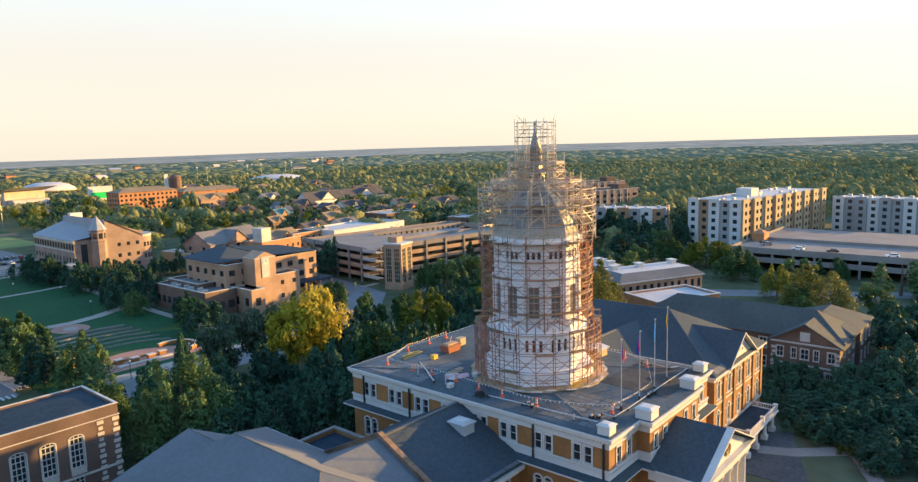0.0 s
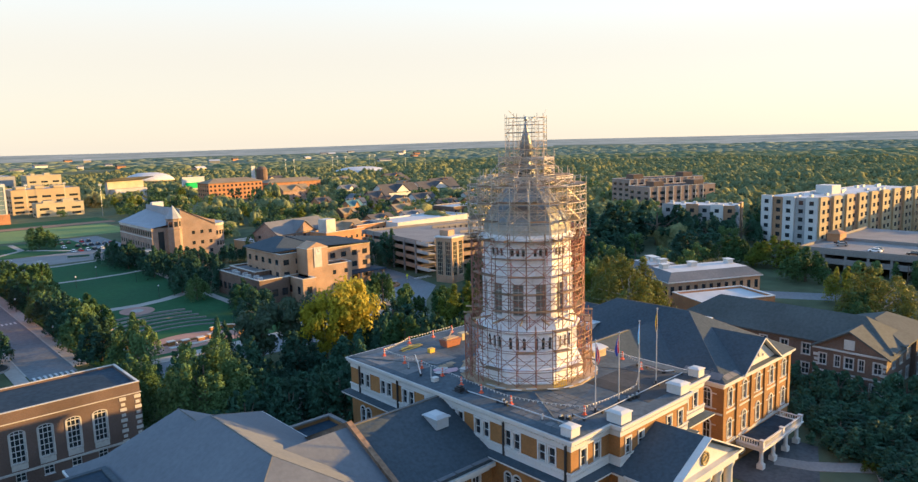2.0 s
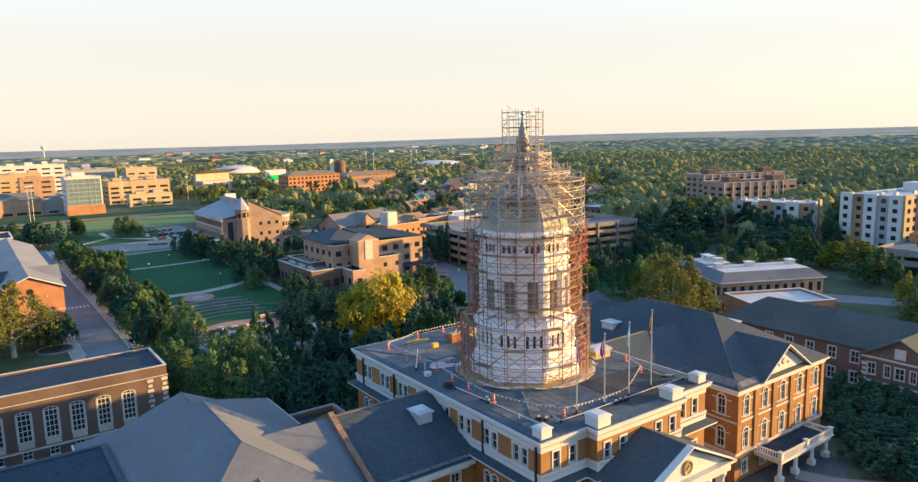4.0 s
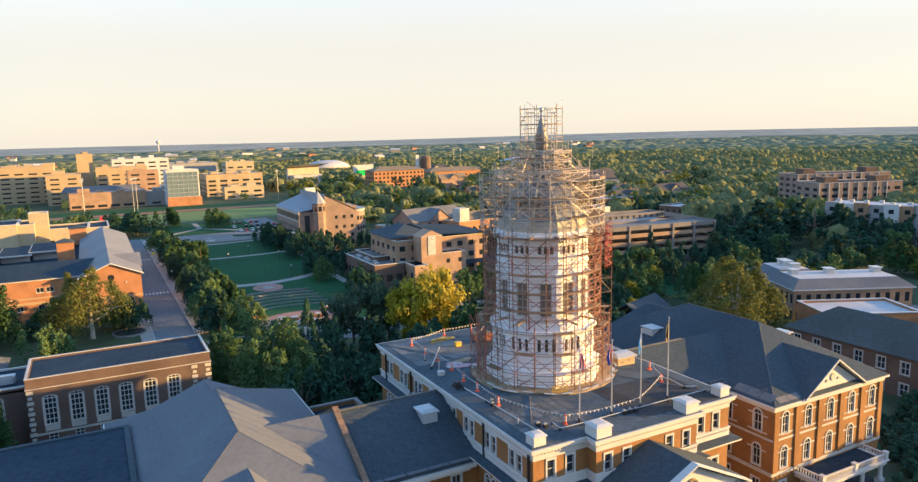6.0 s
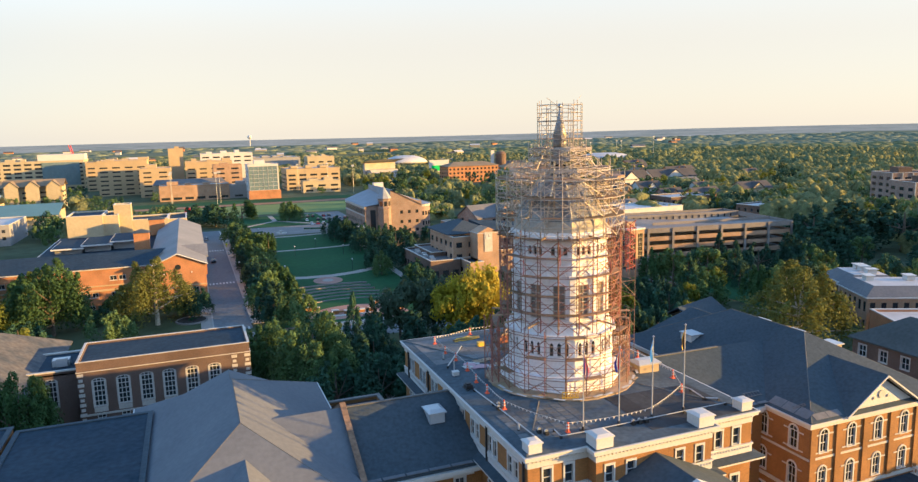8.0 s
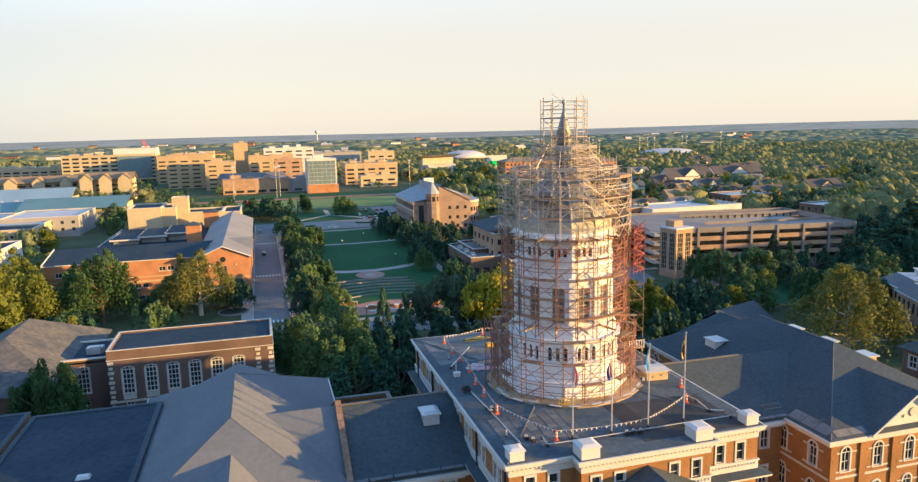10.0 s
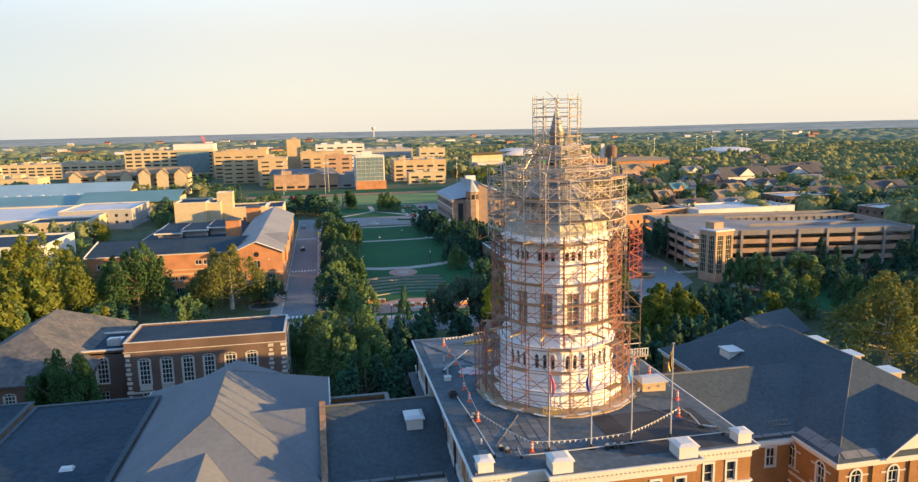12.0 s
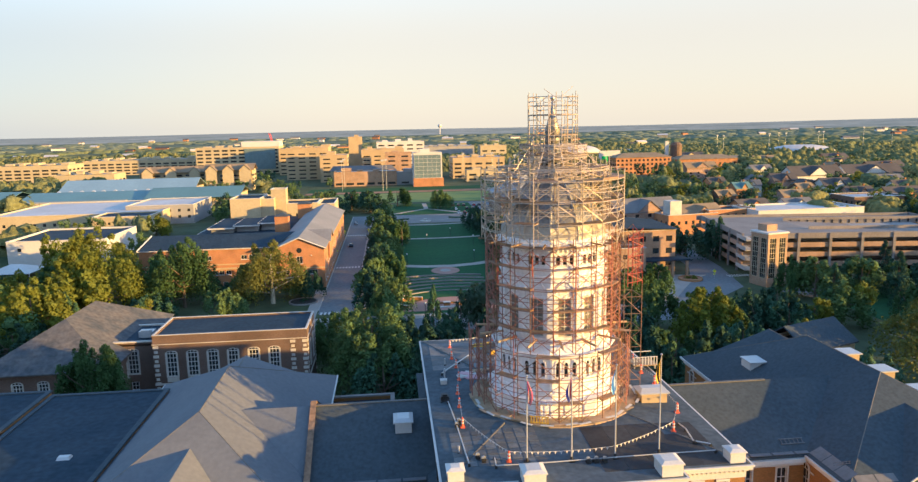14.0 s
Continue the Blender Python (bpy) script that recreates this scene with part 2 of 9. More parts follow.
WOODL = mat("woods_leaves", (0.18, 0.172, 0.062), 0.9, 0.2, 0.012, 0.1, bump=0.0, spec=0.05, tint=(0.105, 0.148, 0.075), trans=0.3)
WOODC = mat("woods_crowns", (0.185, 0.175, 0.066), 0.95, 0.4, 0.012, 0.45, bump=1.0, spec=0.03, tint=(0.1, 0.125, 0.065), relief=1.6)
LEAFO = mat("leaves_gold", (0.44, 0.38, 0.03), 0.6, 0.25, 0.25, 2.0, rand=0.15, bump=0.0, spec=0.1, trans=0.35)
DUSTY = mat("dusty_pane", (0.2, 0.19, 0.165), 0.35, 0.25, 1.0, 4.0, bump=0.0)
REDW = mat("red_sign", (0.55, 0.03, 0.03), 0.5, 0.05)
GREENS = mat("green_screen", (0.03, 0.5, 0.1), 0.4, 0.05)
CARW = mat("car_white", (0.75, 0.75, 0.75), 0.25, 0.03, 0.5, 3.0, bump=0)
CARG = mat("car_grey", (0.25, 0.26, 0.28), 0.25, 0.03, 0.5, 3.0, metal=0.4, bump=0)
CARB = mat("car_black", (0.02, 0.02, 0.025), 0.2, 0.03, 0.5, 3.0, bump=0)
CARR = mat("car_red", (0.4, 0.03, 0.03), 0.25, 0.03, 0.5, 3.0, bump=0)
RUBBER = mat("rubber", (0.02, 0.02, 0.02), 0.8, 0.1)
FLAGR = mat("flag_red", (0.62, 0.03, 0.04), 0.8, 0.05)
FLAGN = mat("flag_navy", (0.03, 0.05, 0.32), 0.8, 0.05)
FLAGB = mat("flag_light_blue", (0.2, 0.45, 0.75), 0.8, 0.05)
FLAGY = mat("flag_gold", (0.7, 0.45, 0.02), 0.8, 0.05)
FLAGK = mat("flag_black", (0.02, 0.02, 0.02), 0.8, 0.05)

# ---- mesh helpers ----
class MB:
    """Collects vertices and faces for one mesh."""

    def __init__(self):
        self.v, self.f = [], []

    def face(self, *pts):
        n = len(self.v)
        self.v += [tuple(p) for p in pts]
        self.f.append(tuple(range(n, n + len(pts))))
        return self

    def box(self, x0, x1, y0, y1, z0, z1):
        n = len(self.v)
        self.v += [(x, y, z) for z in (z0, z1) for x, y in ((x0, y0), (x1, y0), (x1, y1), (x0, y1))]
        self.f += [tuple(n + i for i in q) for q in ((3, 2, 1, 0), (4, 5, 6, 7), (0, 1, 5, 4), (1, 2, 6, 5), (2, 3, 7, 6), (3, 0, 4, 7))]
        return self

    def prism(self, poly, z0, z1, poly2=None):
        """An upright solid from a counter-clockwise outline; poly2: the outline at the top."""
        n, k = len(self.v), len(poly)
        self.v += [(x, y, z0) for x, y in poly] + [(x, y, z1) for x, y in (poly2 or poly)]
        self.f += [tuple(range(n + k - 1, n - 1, -1)), tuple(range(n + k, n + 2 * k))]
        self.f += [(n + i, n + (i + 1) % k, n + k + (i + 1) % k, n + k + i) for i in range(k)]
        return self

    def tube(self, p, q, r, n=6, r2=None):
        p, q = Vector(p), Vector(q)
        d = (q - p).normalized()
        a = d.orthogonal().normalized()
        b = d.cross(a)
        s, r2 = len(self.v), r if r2 is None else r2
        for c, rad in ((p, r), (q, r2)):
            self.v += [tuple(c + rad * (math.cos(t) * a + math.sin(t) * b)) for t in (2 * math.pi * i / n for i in range(n))]
        self.f += [(s + i, s + (i + 1) % n, s + n + (i + 1) % n, s + n + i) for i in range(n)]
        self.f += [tuple(s + i for i in reversed(range(n))), tuple(s + n + i for i in range(n))]
        return self

    def lathe(self, prof, n=16, cx=0.0, cy=0.0, turn=0.0):
        """A round or many-sided solid from (radius, z) pairs."""
        s = len(self.v)
        for r, z in prof:
            self.v += [(cx + r * math.cos(t), cy + r * math.sin(t), z) for t in (turn + 2 * math.pi * i / n for i in range(n))]
        for k in range(len(prof) - 1):
            self.f += [(s + k * n + i, s + k * n + (i + 1) % n, s + (k + 1) * n + (i + 1) % n, s + (k + 1) * n + i) for i in range(n)]
        self.f += [tuple(s + i for i in reversed(range(n))), tuple(s + (len(prof) - 1) * n + i for i in range(n))]
        return self

    def mesh(self, name, material, smooth=False):
        me = bpy.data.meshes.new(name)
        me.from_pydata(self.v, [], self.f)
        me.materials.append(material)
        if smooth:
            me.polygons.foreach_set("use_smooth", [True] * len(me.polygons))
        me.update()
        return me


def part(name, mb, material, parent, label="", m=None, smooth=False):
    """One mesh as one part under a thing or a part. mb: an MB or a mesh that alike pieces share."""
    ob = new(name, mb if isinstance(mb, bpy.types.Mesh) else mb.mesh(name, material, smooth))
    ob.parent = parent
    if m is not None:
        ob.matrix_basis = m
    return tagged(ob, label)


def thing(name, label, category, x=0, y=0, z=0, turn=0, group="", kind=""):
    ob = new(name)
    ob.matrix_basis = pose(x, y, z, 0, 0, turn)
    ob.empty_display_size = 0.5
    return tagged(ob, label, category, group, kind)


def solid(name, mb, material, label, category, kind="", m=None, smooth=False, group=""):
    ob = new(name, mb if isinstance(mb, bpy.types.Mesh) else mb.mesh(name, material, smooth))
    if m is not None:
        ob.matrix_basis = m
    return tagged(ob, label, category, group, kind)


def span(p, q):
    """The pose that lays a unit tube along z from p to q."""
    p, q = Vector(p), Vector(q)
    d = q - p
    return Matrix.LocRotScale(p, d.to_track_quat('Z', 'Y'), (1, 1, d.length))


def hip(mb, x0, x1, y0, y1, z0, z1, inset=None, thick=0.25):
    """A hip roof; the ridge runs along the longer side. inset: run of the hips at the ridge's ends."""
    mb.box(x0, x1, y0, y1, z0 - thick, z0)
    w, d = x1 - x0, y1 - y0
    if w >= d:
        i = d / 2 if inset is None else inset
        a, b = (x0 + i, (y0 + y1) / 2, z1), (x1 - i, (y0 + y1) / 2, z1)
        mb.face((x0, y0, z0), (x1, y0, z0), b, a).face((x1, y1, z0), (x0, y1, z0), a, b)
        mb.face((x0, y1, z0), (x0, y0, z0), a).face((x1, y0, z0), (x1, y1, z0), b)
    else:
        i = w / 2 if inset is None else inset
        a, b = ((x0 + x1) / 2, y0 + i, z1), ((x0 + x1) / 2, y1 - i, z1)
        mb.face((x1, y0, z0), (x1, y1, z0), b, a).face((x0, y1, z0), (x0, y0, z0), a, b)
        mb.face((x0, y0, z0), (x1, y0, z0), a).face((x1, y1, z0), (x0, y1, z0), b)
    return mb


def gable(mb, x0, x1, y0, y1, z0, z1, along="x", thick=0.3):
    """A gable roof slab with overhang thickness; the ridge runs along x or y."""
    if along == "x":
        c = (y0 + y1) / 2
        sec = [(y0, z0), (c, z1), (y1, z0)]
        a, b = [(x0, y, z) for y, z in sec], [(x1, y, z) for y, z in sec]
    else:
        c = (x0 + x1) / 2
        sec = [(x0, z0), (c, z1), (x1, z0)]
        a, b = [(x, y1, z) for x, z in sec], [(x, y0, z) for x, z in sec]
    lo = lambda p: (p[0], p[1], p[2] - thick)
    for i in (0, 1):
        mb.face(a[i], b[i], b[i + 1], a[i + 1]) if along == "x" else mb.face(a[i], b[i], b[i + 1], a[i + 1])
        mb.face(lo(a[i]), lo(a[i + 1]), lo(b[i + 1]), lo(b[i]))
        for e in (a, b):
            mb.face(e[i], e[i + 1], lo(e[i + 1]), lo(e[i]))
    mb.face(a[0], lo(a[0]), lo(b[0]), b[0])
    mb.face(a[2], b[2], lo(b[2]), lo(a[2]))
    return mb


# walls: local x runs along the wall as seen from outside, the outside is local -y
def wall(parent, length, z0, z1, openings, material, m, name="wall", deep=0.22, thick=0.5, label="", caps=False):
    """A wall with its openings cut right into it; openings are (u0, u1, z0, z1)."""
    mb = MB()
    us = sorted({0.0, length, *(round(v, 3) for o in openings for v in o[:2])})
    zs = sorted({z0, z1, *(round(v, 3) for o in openings for v in o[2:4])})
    def inside(u, z):
        return any(o[0] < u < o[1] and o[2] < z < o[3] for o in openings)
    for j in range(len(zs) - 1):
        run = None
        for i in range(len(us)):
            full = i < len(us) - 1 and not inside((us[i] + us[i + 1]) / 2, (zs[j] + zs[j + 1]) / 2)
            if full and run is None:
                run = us[i]
            if not full and run is not None:
                mb.face((run, 0, zs[j]), (us[i], 0, zs[j]), (us[i], 0, zs[j + 1]), (run, 0, zs[j + 1]))
                run = None
    for a, b, c, d in (o[:4] for o in openings):
        mb.face((a, 0, c), (a, 0, d), (a, deep, d), (a, deep, c)).face((b, 0, d), (b, 0, c), (b, deep, c), (b, deep, d))
        mb.face((a, 0, d), (b, 0, d), (b, deep, d), (a, deep, d)).face((a, 0, c), (a, deep, c), (b, deep, c), (b, 0, c))
    mb.face((0, 0, z1), (length, 0, z1), (length, thick, z1), (0, thick, z1))
    mb.face((length, thick, z0), (0, thick, z0), (0, thick, z1), (length, thick, z1))
    if caps:
        mb.face((0, 0, z0), (0, 0, z1), (0, thick, z1), (0, thick, z0)).face((length, 0, z1), (length, 0, z0), (length, thick, z0), (length, thick, z1))
    return part(name, mb, material, parent, label, m)


WINS = {}
PANE = [GLASS]  # what the panes are made of
ONE_PIECE = [False]  # far windows are plain recessed panes


def win_mesh(w, h, cols, rows, trim, arch, sill, frame_mat, trim_mat):
    """Shared meshes of one kind of window: the frame with its bars, the pane, the stone trim."""
    key = (PANE[0].name, ONE_PIECE[0], round(w, 2), round(h, 2), cols, rows, trim, arch, sill, frame_mat.name, trim_mat.name)
    if key in WINS:
        return WINS[key]
    fr, pn, tr = MB(), MB(), MB()
    b = min(0.13, max(0.05, w * 0.075))
    fr.box(-w / 2, w / 2, 0.06, 0.14, 0, b).box(-w / 2, w / 2, 0.06, 0.14, h - b, h)
    fr.box(-w / 2, -w / 2 + b, 0.06, 0.14, b, h - b).box(w / 2 - b, w / 2, 0.06, 0.14, b, h - b)
    for i in range(1, cols):
        u = -w / 2 + w * i / cols
        fr.box(u - b * 0.4, u + b * 0.4, 0.07, 0.13, b, h - b)
    for j in range(1, rows):
        z = h * j / rows
        fr.box(-w / 2 + b, w / 2 - b, 0.075, 0.125, z - b * 0.45, z + b * 0.45)
    pn.box(-w / 2 + 0.01, w / 2 - 0.01, 0.15, 0.2, 0.01, h - 0.01)
    if arch:
        n = 10
        pts = [(math.cos(math.pi * i / n), math.sin(math.pi * i / n)) for i in range(n + 1)]
        rise = w / 2 * arch
        for i in range(n):
            (c0, s0), (c1, s1) = pts[i], pts[i + 1]
            for r0, r1, y0 in ((w / 2, w / 2 + max(trim, 0.12), -0.1),):
                k0, k1 = r0 / (w / 2), r1 / (w / 2)
                q = [(c0 * r0, h + s0 * rise * k0), (c0 * r1, h + s0 * rise * k1), (c1 * r1, h + s1 * rise * k1), (c1 * r0, h + s1 * rise * k0)]
                tr.face(*[(x, y0, z) for x, z in q])
                tr.face(*[(x, yy, z) for (x, z), yy in ((q[1], y0), (q[1], 0.0), (q[2], 0.0), (q[2], y0))])
                tr.face(*[(x, yy, z) for (x, z), yy in ((q[3], y0), (q[3], 0.0), (q[0], 0.0), (q[0], y0))])
        pn.face(*[(c * w / 2, -0.02, h + s * rise) for c, s in pts])
        fr.box(-w / 2, w / 2, -0.05, 0.0, h - b / 2, h + b / 2)
        for i in range(1, cols):
            u = -w / 2 + w * i / cols
            top = h + rise * math.sqrt(max(0, 1 - (2 * u / w) ** 2))
            fr.box(u - b * 0.4, u + b * 0.4, -0.05, -0.021, h, top)
    if trim:
        tr.box(-w / 2 - trim, -w / 2, -0.08, 0.1, 0, h).box(w / 2, w / 2 + trim, -0.08, 0.1, 0, h)
        if not arch:
            tr.box(-w / 2 - trim, w / 2 + trim, -0.1, 0.1, h, h + trim * 1.3)
    if sill:
        tr.box(-w / 2 - max(trim, 0.1), w / 2 + max(trim, 0.1), -0.16, 0.12, -sill, 0)
    if ONE_PIECE[0]:
        WINS[key] = (MB().box(-w / 2 + 0.01, w / 2 - 0.01, 0.08, 0.2, 0.01, h - 0.01).mesh("window", GLASS), None, None)
        return WINS[key]
    WINS[key] = (fr.mesh("window", frame_mat), pn.mesh("pane", PANE[0]), tr.mesh("surround", trim_mat) if tr.v else None)
    return WINS[key]


def window(parent, m, u, z, w, h, cols=2, rows=2, trim=0.0, arch=0.0, sill=0.12, frame_mat=None, trim_mat=None):
    """A window in a wall's opening: frame with bars, pane, stone surround with sill."""
    fr, pn, tr = win_mesh(w, h, cols, rows, trim, arch, sill, frame_mat or WHITE, trim_mat or WHITE)
    ob = part("window", fr, None, parent, "", m @ Matrix.Translation((u, 0, z)))
    if pn:
        part("pane", pn, None, ob)
    if tr:
        part("surround", tr, None, ob)
    return ob


def windows(parent, m, spots, **kw):
    """Windows at (u, z, w, h) and the openings that they need."""
    for u, z, w, h in spots:
        window(parent, m, u, z, w, h, **kw)
    return [(u - w / 2, u + w / 2, z, z + h) for u, z, w, h in spots]


def grid(length, bays, rows, w, h, margin=None):
    """Evenly spaced window spots along a wall; rows: the sill heights."""
    g = length / bays
    return [(g * (i + 0.5), z, w, h) for z in rows for i in range(bays)]


def sides(x0, x1, y0, y1):
    """Poses and lengths of the four walls round a plan, seen from outside: front (-y), right (+x), back (+y), left (-x)."""
    return [(pose(x0, y0, 0), x1 - x0), (pose(x1, y0, 0, 0, 0, 90), y1 - y0), (pose(x1, y1, 0, 0, 0, 180), x1 - x0), (pose(x0, y1, 0, 0, 0, -90), y1 - y0)]


def block(th, x0, x1, y0, y1, z0, z1, wall_mat, rows=(), w=1.2, h=1.6, gap=3.2, faces=(0, 3), coping=STONE, roof_mat=None, parapet=0.5, band=None, **kw):
    """A flat-roofed block of a house: four walls with rows of windows, roof slab, coping."""
    for k, (m, length) in enumerate(sides(x0, x1, y0, y1)):
        spots = grid(length, max(1, int(length / gap)), rows, w, h) if k in faces and rows and length > w * 1.5 else []
        wall(th, length, z0, z1, windows(th, m, spots, **kw), wall_mat, m)
    part("roof", MB().box(x0 + 0.5, x1 - 0.5, y0 + 0.5, y1 - 0.5, z1 - parapet - 0.3, z1 - parapet), roof_mat or FLATR, th)
    cp = MB()
    cp.box(x0 - 0.12, x1 + 0.12, y0 - 0.12, y0 + 0.5, z1, z1 + 0.22).box(x0 - 0.12, x1 + 0.12, y1 - 0.5, y1 + 0.12, z1, z1 + 0.22)
    cp.box(x0 - 0.12, x0 + 0.5, y0 + 0.5, y1 - 0.5, z1, z1 + 0.22).box(x1 - 0.5, x1 + 0.12, y0 + 0.5, y1 - 0.5, z1, z1 + 0.22)
    part("coping", cp, coping, th)
    for b in band or ():
        part("band", MB().box(x0 - 0.08, x1 + 0.08, y0 - 0.08, y1 + 0.08, b, b + 0.35), coping, th)
    return th

# ---- ground ----
def land(x, y):
    """The land lies flat round the campus and rises far out into low hills."""
    r = math.hypot(x, y)
    t = max(0.0, min(1.0, (r - 1300) / 3300))
    a = math.atan2(y, x)
    swell = 6 * math.sin(3.1 * a + 0.4) + 3 * math.sin(8.3 * a + 1.0) + 10 * math.cos(a - 0.2)
    return G + t * t * (3 - 2 * t) * (22 + swell)


gm = MB()
rings = [0, 60, 120, 250, 450, 700, 1000, 1300] + [1300 + 120 * i for i in range(1, 29)]
NS = 160
for r in rings[1:]:
    for i in range(NS):
        x, y = r * math.cos(2 * math.pi * i / NS), 100 + r * math.sin(2 * math.pi * i / NS)
        gm.v.append((x, y, land(x, y)))
gm.v.append((0, 100, G))
for i in range(NS):
    gm.f.append((len(gm.v) - 1, i, (i + 1) % NS))
    for k in range(len(rings) - 2):
        a = k * NS
        gm.f.append((a + i, a + NS + i, a + NS + (i + 1) % NS, a + (i + 1) % NS))
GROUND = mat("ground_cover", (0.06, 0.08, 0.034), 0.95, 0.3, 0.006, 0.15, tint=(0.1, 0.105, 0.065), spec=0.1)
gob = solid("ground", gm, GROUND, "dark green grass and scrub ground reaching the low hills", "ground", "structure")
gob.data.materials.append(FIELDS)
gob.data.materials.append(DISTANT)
# zones by distance: each further one is paler, its haze in the colour
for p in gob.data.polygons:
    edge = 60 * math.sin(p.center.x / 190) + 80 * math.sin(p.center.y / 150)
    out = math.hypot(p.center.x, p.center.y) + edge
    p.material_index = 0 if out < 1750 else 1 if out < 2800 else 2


def sheet(name, label, category, poly, dz, material, kind="structure"):
    """A thin slab laid on the ground; dz: its top above the ground."""
    return solid(name, MB().prism(poly, G - 0.05, G + dz), material, label, category, kind)


def rect(x0, x1, y0, y1):
    return [(x0, y0), (x1, y0), (x1, y1), (x0, y1)]


def band_path(pts, w):
    """The outline of a walk of even width along a line."""
    left, right = [], []
    for i, p in enumerate(pts):
        a, b = Vector(pts[max(0, i - 1)]), Vector(pts[min(len(pts) - 1, i + 1)])
        d = (b - a).normalized()
        n = Vector((-d.y, d.x)) * w / 2
        left.append((p[0] + n.x, p[1] + n.y))
        right.append((p[0] - n.x, p[1] - n.y))
    return right + left[::-1]


def walkway(name, label, pts, w, dz, material, category="path"):
    mb = MB()
    o = band_path(pts, w)
    k = len(pts)
    for i in range(k - 1):
        mb.prism([o[i], o[i + 1], o[2 * k - 2 - i], o[2 * k - 1 - i]], G - 0.05, G + dz)
    return solid(name, mb, material, label, category, "structure")


sheet("road", "grey asphalt campus street with worn surface", "road", rect(-40.2, -30.2, 118, 334), 0.03, ASPH)
sheet("road", "grey asphalt cross street behind the hall", "road", rect(-150, 62, 96, 108.5), 0.034, ASPH)
sheet("road", "asphalt side street beside the garage", "road", [(62, 98), (74, 112), (92, 128), (99, 158), (110, 240), (100, 240), (88, 160), (80, 140), (62, 122)], 0.03, ASPH)
sheet("road", "asphalt street running past the car park", "road", [(100, 120), (190, -40), (200, -40), (110, 128)], 0.03, ASPH)
for y, x0, x1 in ((184, -39.6, -30.8), (118.5, -39.6, -30.8), (262, -39.6, -30.8)):
    mb = MB()
    for i in range(8):
        mb.box(x0 + i * 1.15, x0 + i * 1.15 + 0.55, y - 1.3, y + 1.3, G, G + 0.042)
    solid("crosswalk", mb, WHITE, "white painted bars of a street crossing", "road marking", "structure")
mb = MB()
for i in range(9):
    mb.box(94.5 + i * 0.9, 94.9 + i * 0.9, 142, 145, G, G + 0.042)
solid("crosswalk", mb, WHITE, "white painted bars of a street crossing", "road marking", "structure")
for x0, x1 in ((-40.6, -40.2), (-30.2, -29.8)):
    solid("kerb", MB().box(x0, x1, 122, 334, G - 0.05, G + 0.16), CONC, "pale concrete kerb beside the street", "kerb", "structure")
sheet("pavement", "pale concrete footway beside the street", "pavement", rect(-29.8, -26.8, 122, 330), 0.12, WALK)
sheet("pavement", "pale concrete footway beside the brick hall", "pavement", rect(-43.6, -40.6, 110, 150), 0.12, WALK)
sheet("pavement", "pale paved strip along the cross street", "pavement", rect(-60, 62, 108.5, 113), 0.12, WALK)
sheet("verge", "mown grass verge between street and brick hall", "grass", rect(-44, -40.6, 188, 256), 0.1, LAWN)
# the green quadrangle
sheet("lawn", "mown green lawn of the quadrangle", "lawn", rect(-26.5, 30, 113, 292), 0.06, LAWN)
sheet("lawn", "mown lawn strip beyond the plaza", "lawn", rect(-24, 34, 336, 392), 0.06, LAWN)
walkway("path", "pale concrete path across the lawn", [(-27, 247), (-10, 245.5), (4, 245), (18, 246), (31, 249)], 2.6, 0.1, WALK)
walkway("path", "pale curved concrete path between lawn and terraces", [(-27, 186), (-14, 182), (-6, 179.5), (4, 179), (13, 181.5), (23, 187), (31, 196)], 4.2, 0.1, WALK)
walkway("path", "pale concrete walk at the lawn's edge", [(-27, 293), (-10, 291), (4, 290.5), (22, 293), (32, 298)], 3.0, 0.1, WALK)
walkway("path", "pale concrete path along the lawn", [(30, 108), (27, 140), (28, 190), (31, 250), (32, 300)], 2.6, 0.11, WALK)
sheet("plaza", "pale paved plaza with a fountain", "plaza", rect(-24, 32, 298, 333), 0.12, GARC)
walkway("path", "pale paths leading over the far lawn", [(-20, 336), (4, 362), (4, 392)], 3.0, 0.1, WALK)
walkway("path", "pale path leading over the far lawn", [(26, 336), (6, 360)], 3.0, 0.14, WALK)
circ = [(0.6 + 5.2 * math.cos(a), 171 + 6.2 * math.sin(a)) for a in (2 * math.pi * i / 32 for i in range(32))]
sheet("paved_circle", "round red paver circle at the head of the terraces", "paving", circ, 0.16, PAVER)
circ = [(0.6 + 2.0 * math.cos(a), 171 + 2.4 * math.sin(a)) for a in (2 * math.pi * i / 24 for i in range(24))]
sheet("paved_disc", "pale disc in the middle of the paver circle", "paving", circ, 0.19, WALK)
# amphitheatre: concentric seat walls that step down to the stage
def arc(cx, cy, r, a0, a1, n=24):
    return [(cx + r * math.cos(radians(a0 + (a1 - a0) * i / n)), cy + r * math.sin(radians(a0 + (a1 - a0) * i / n))) for i in range(n + 1)]


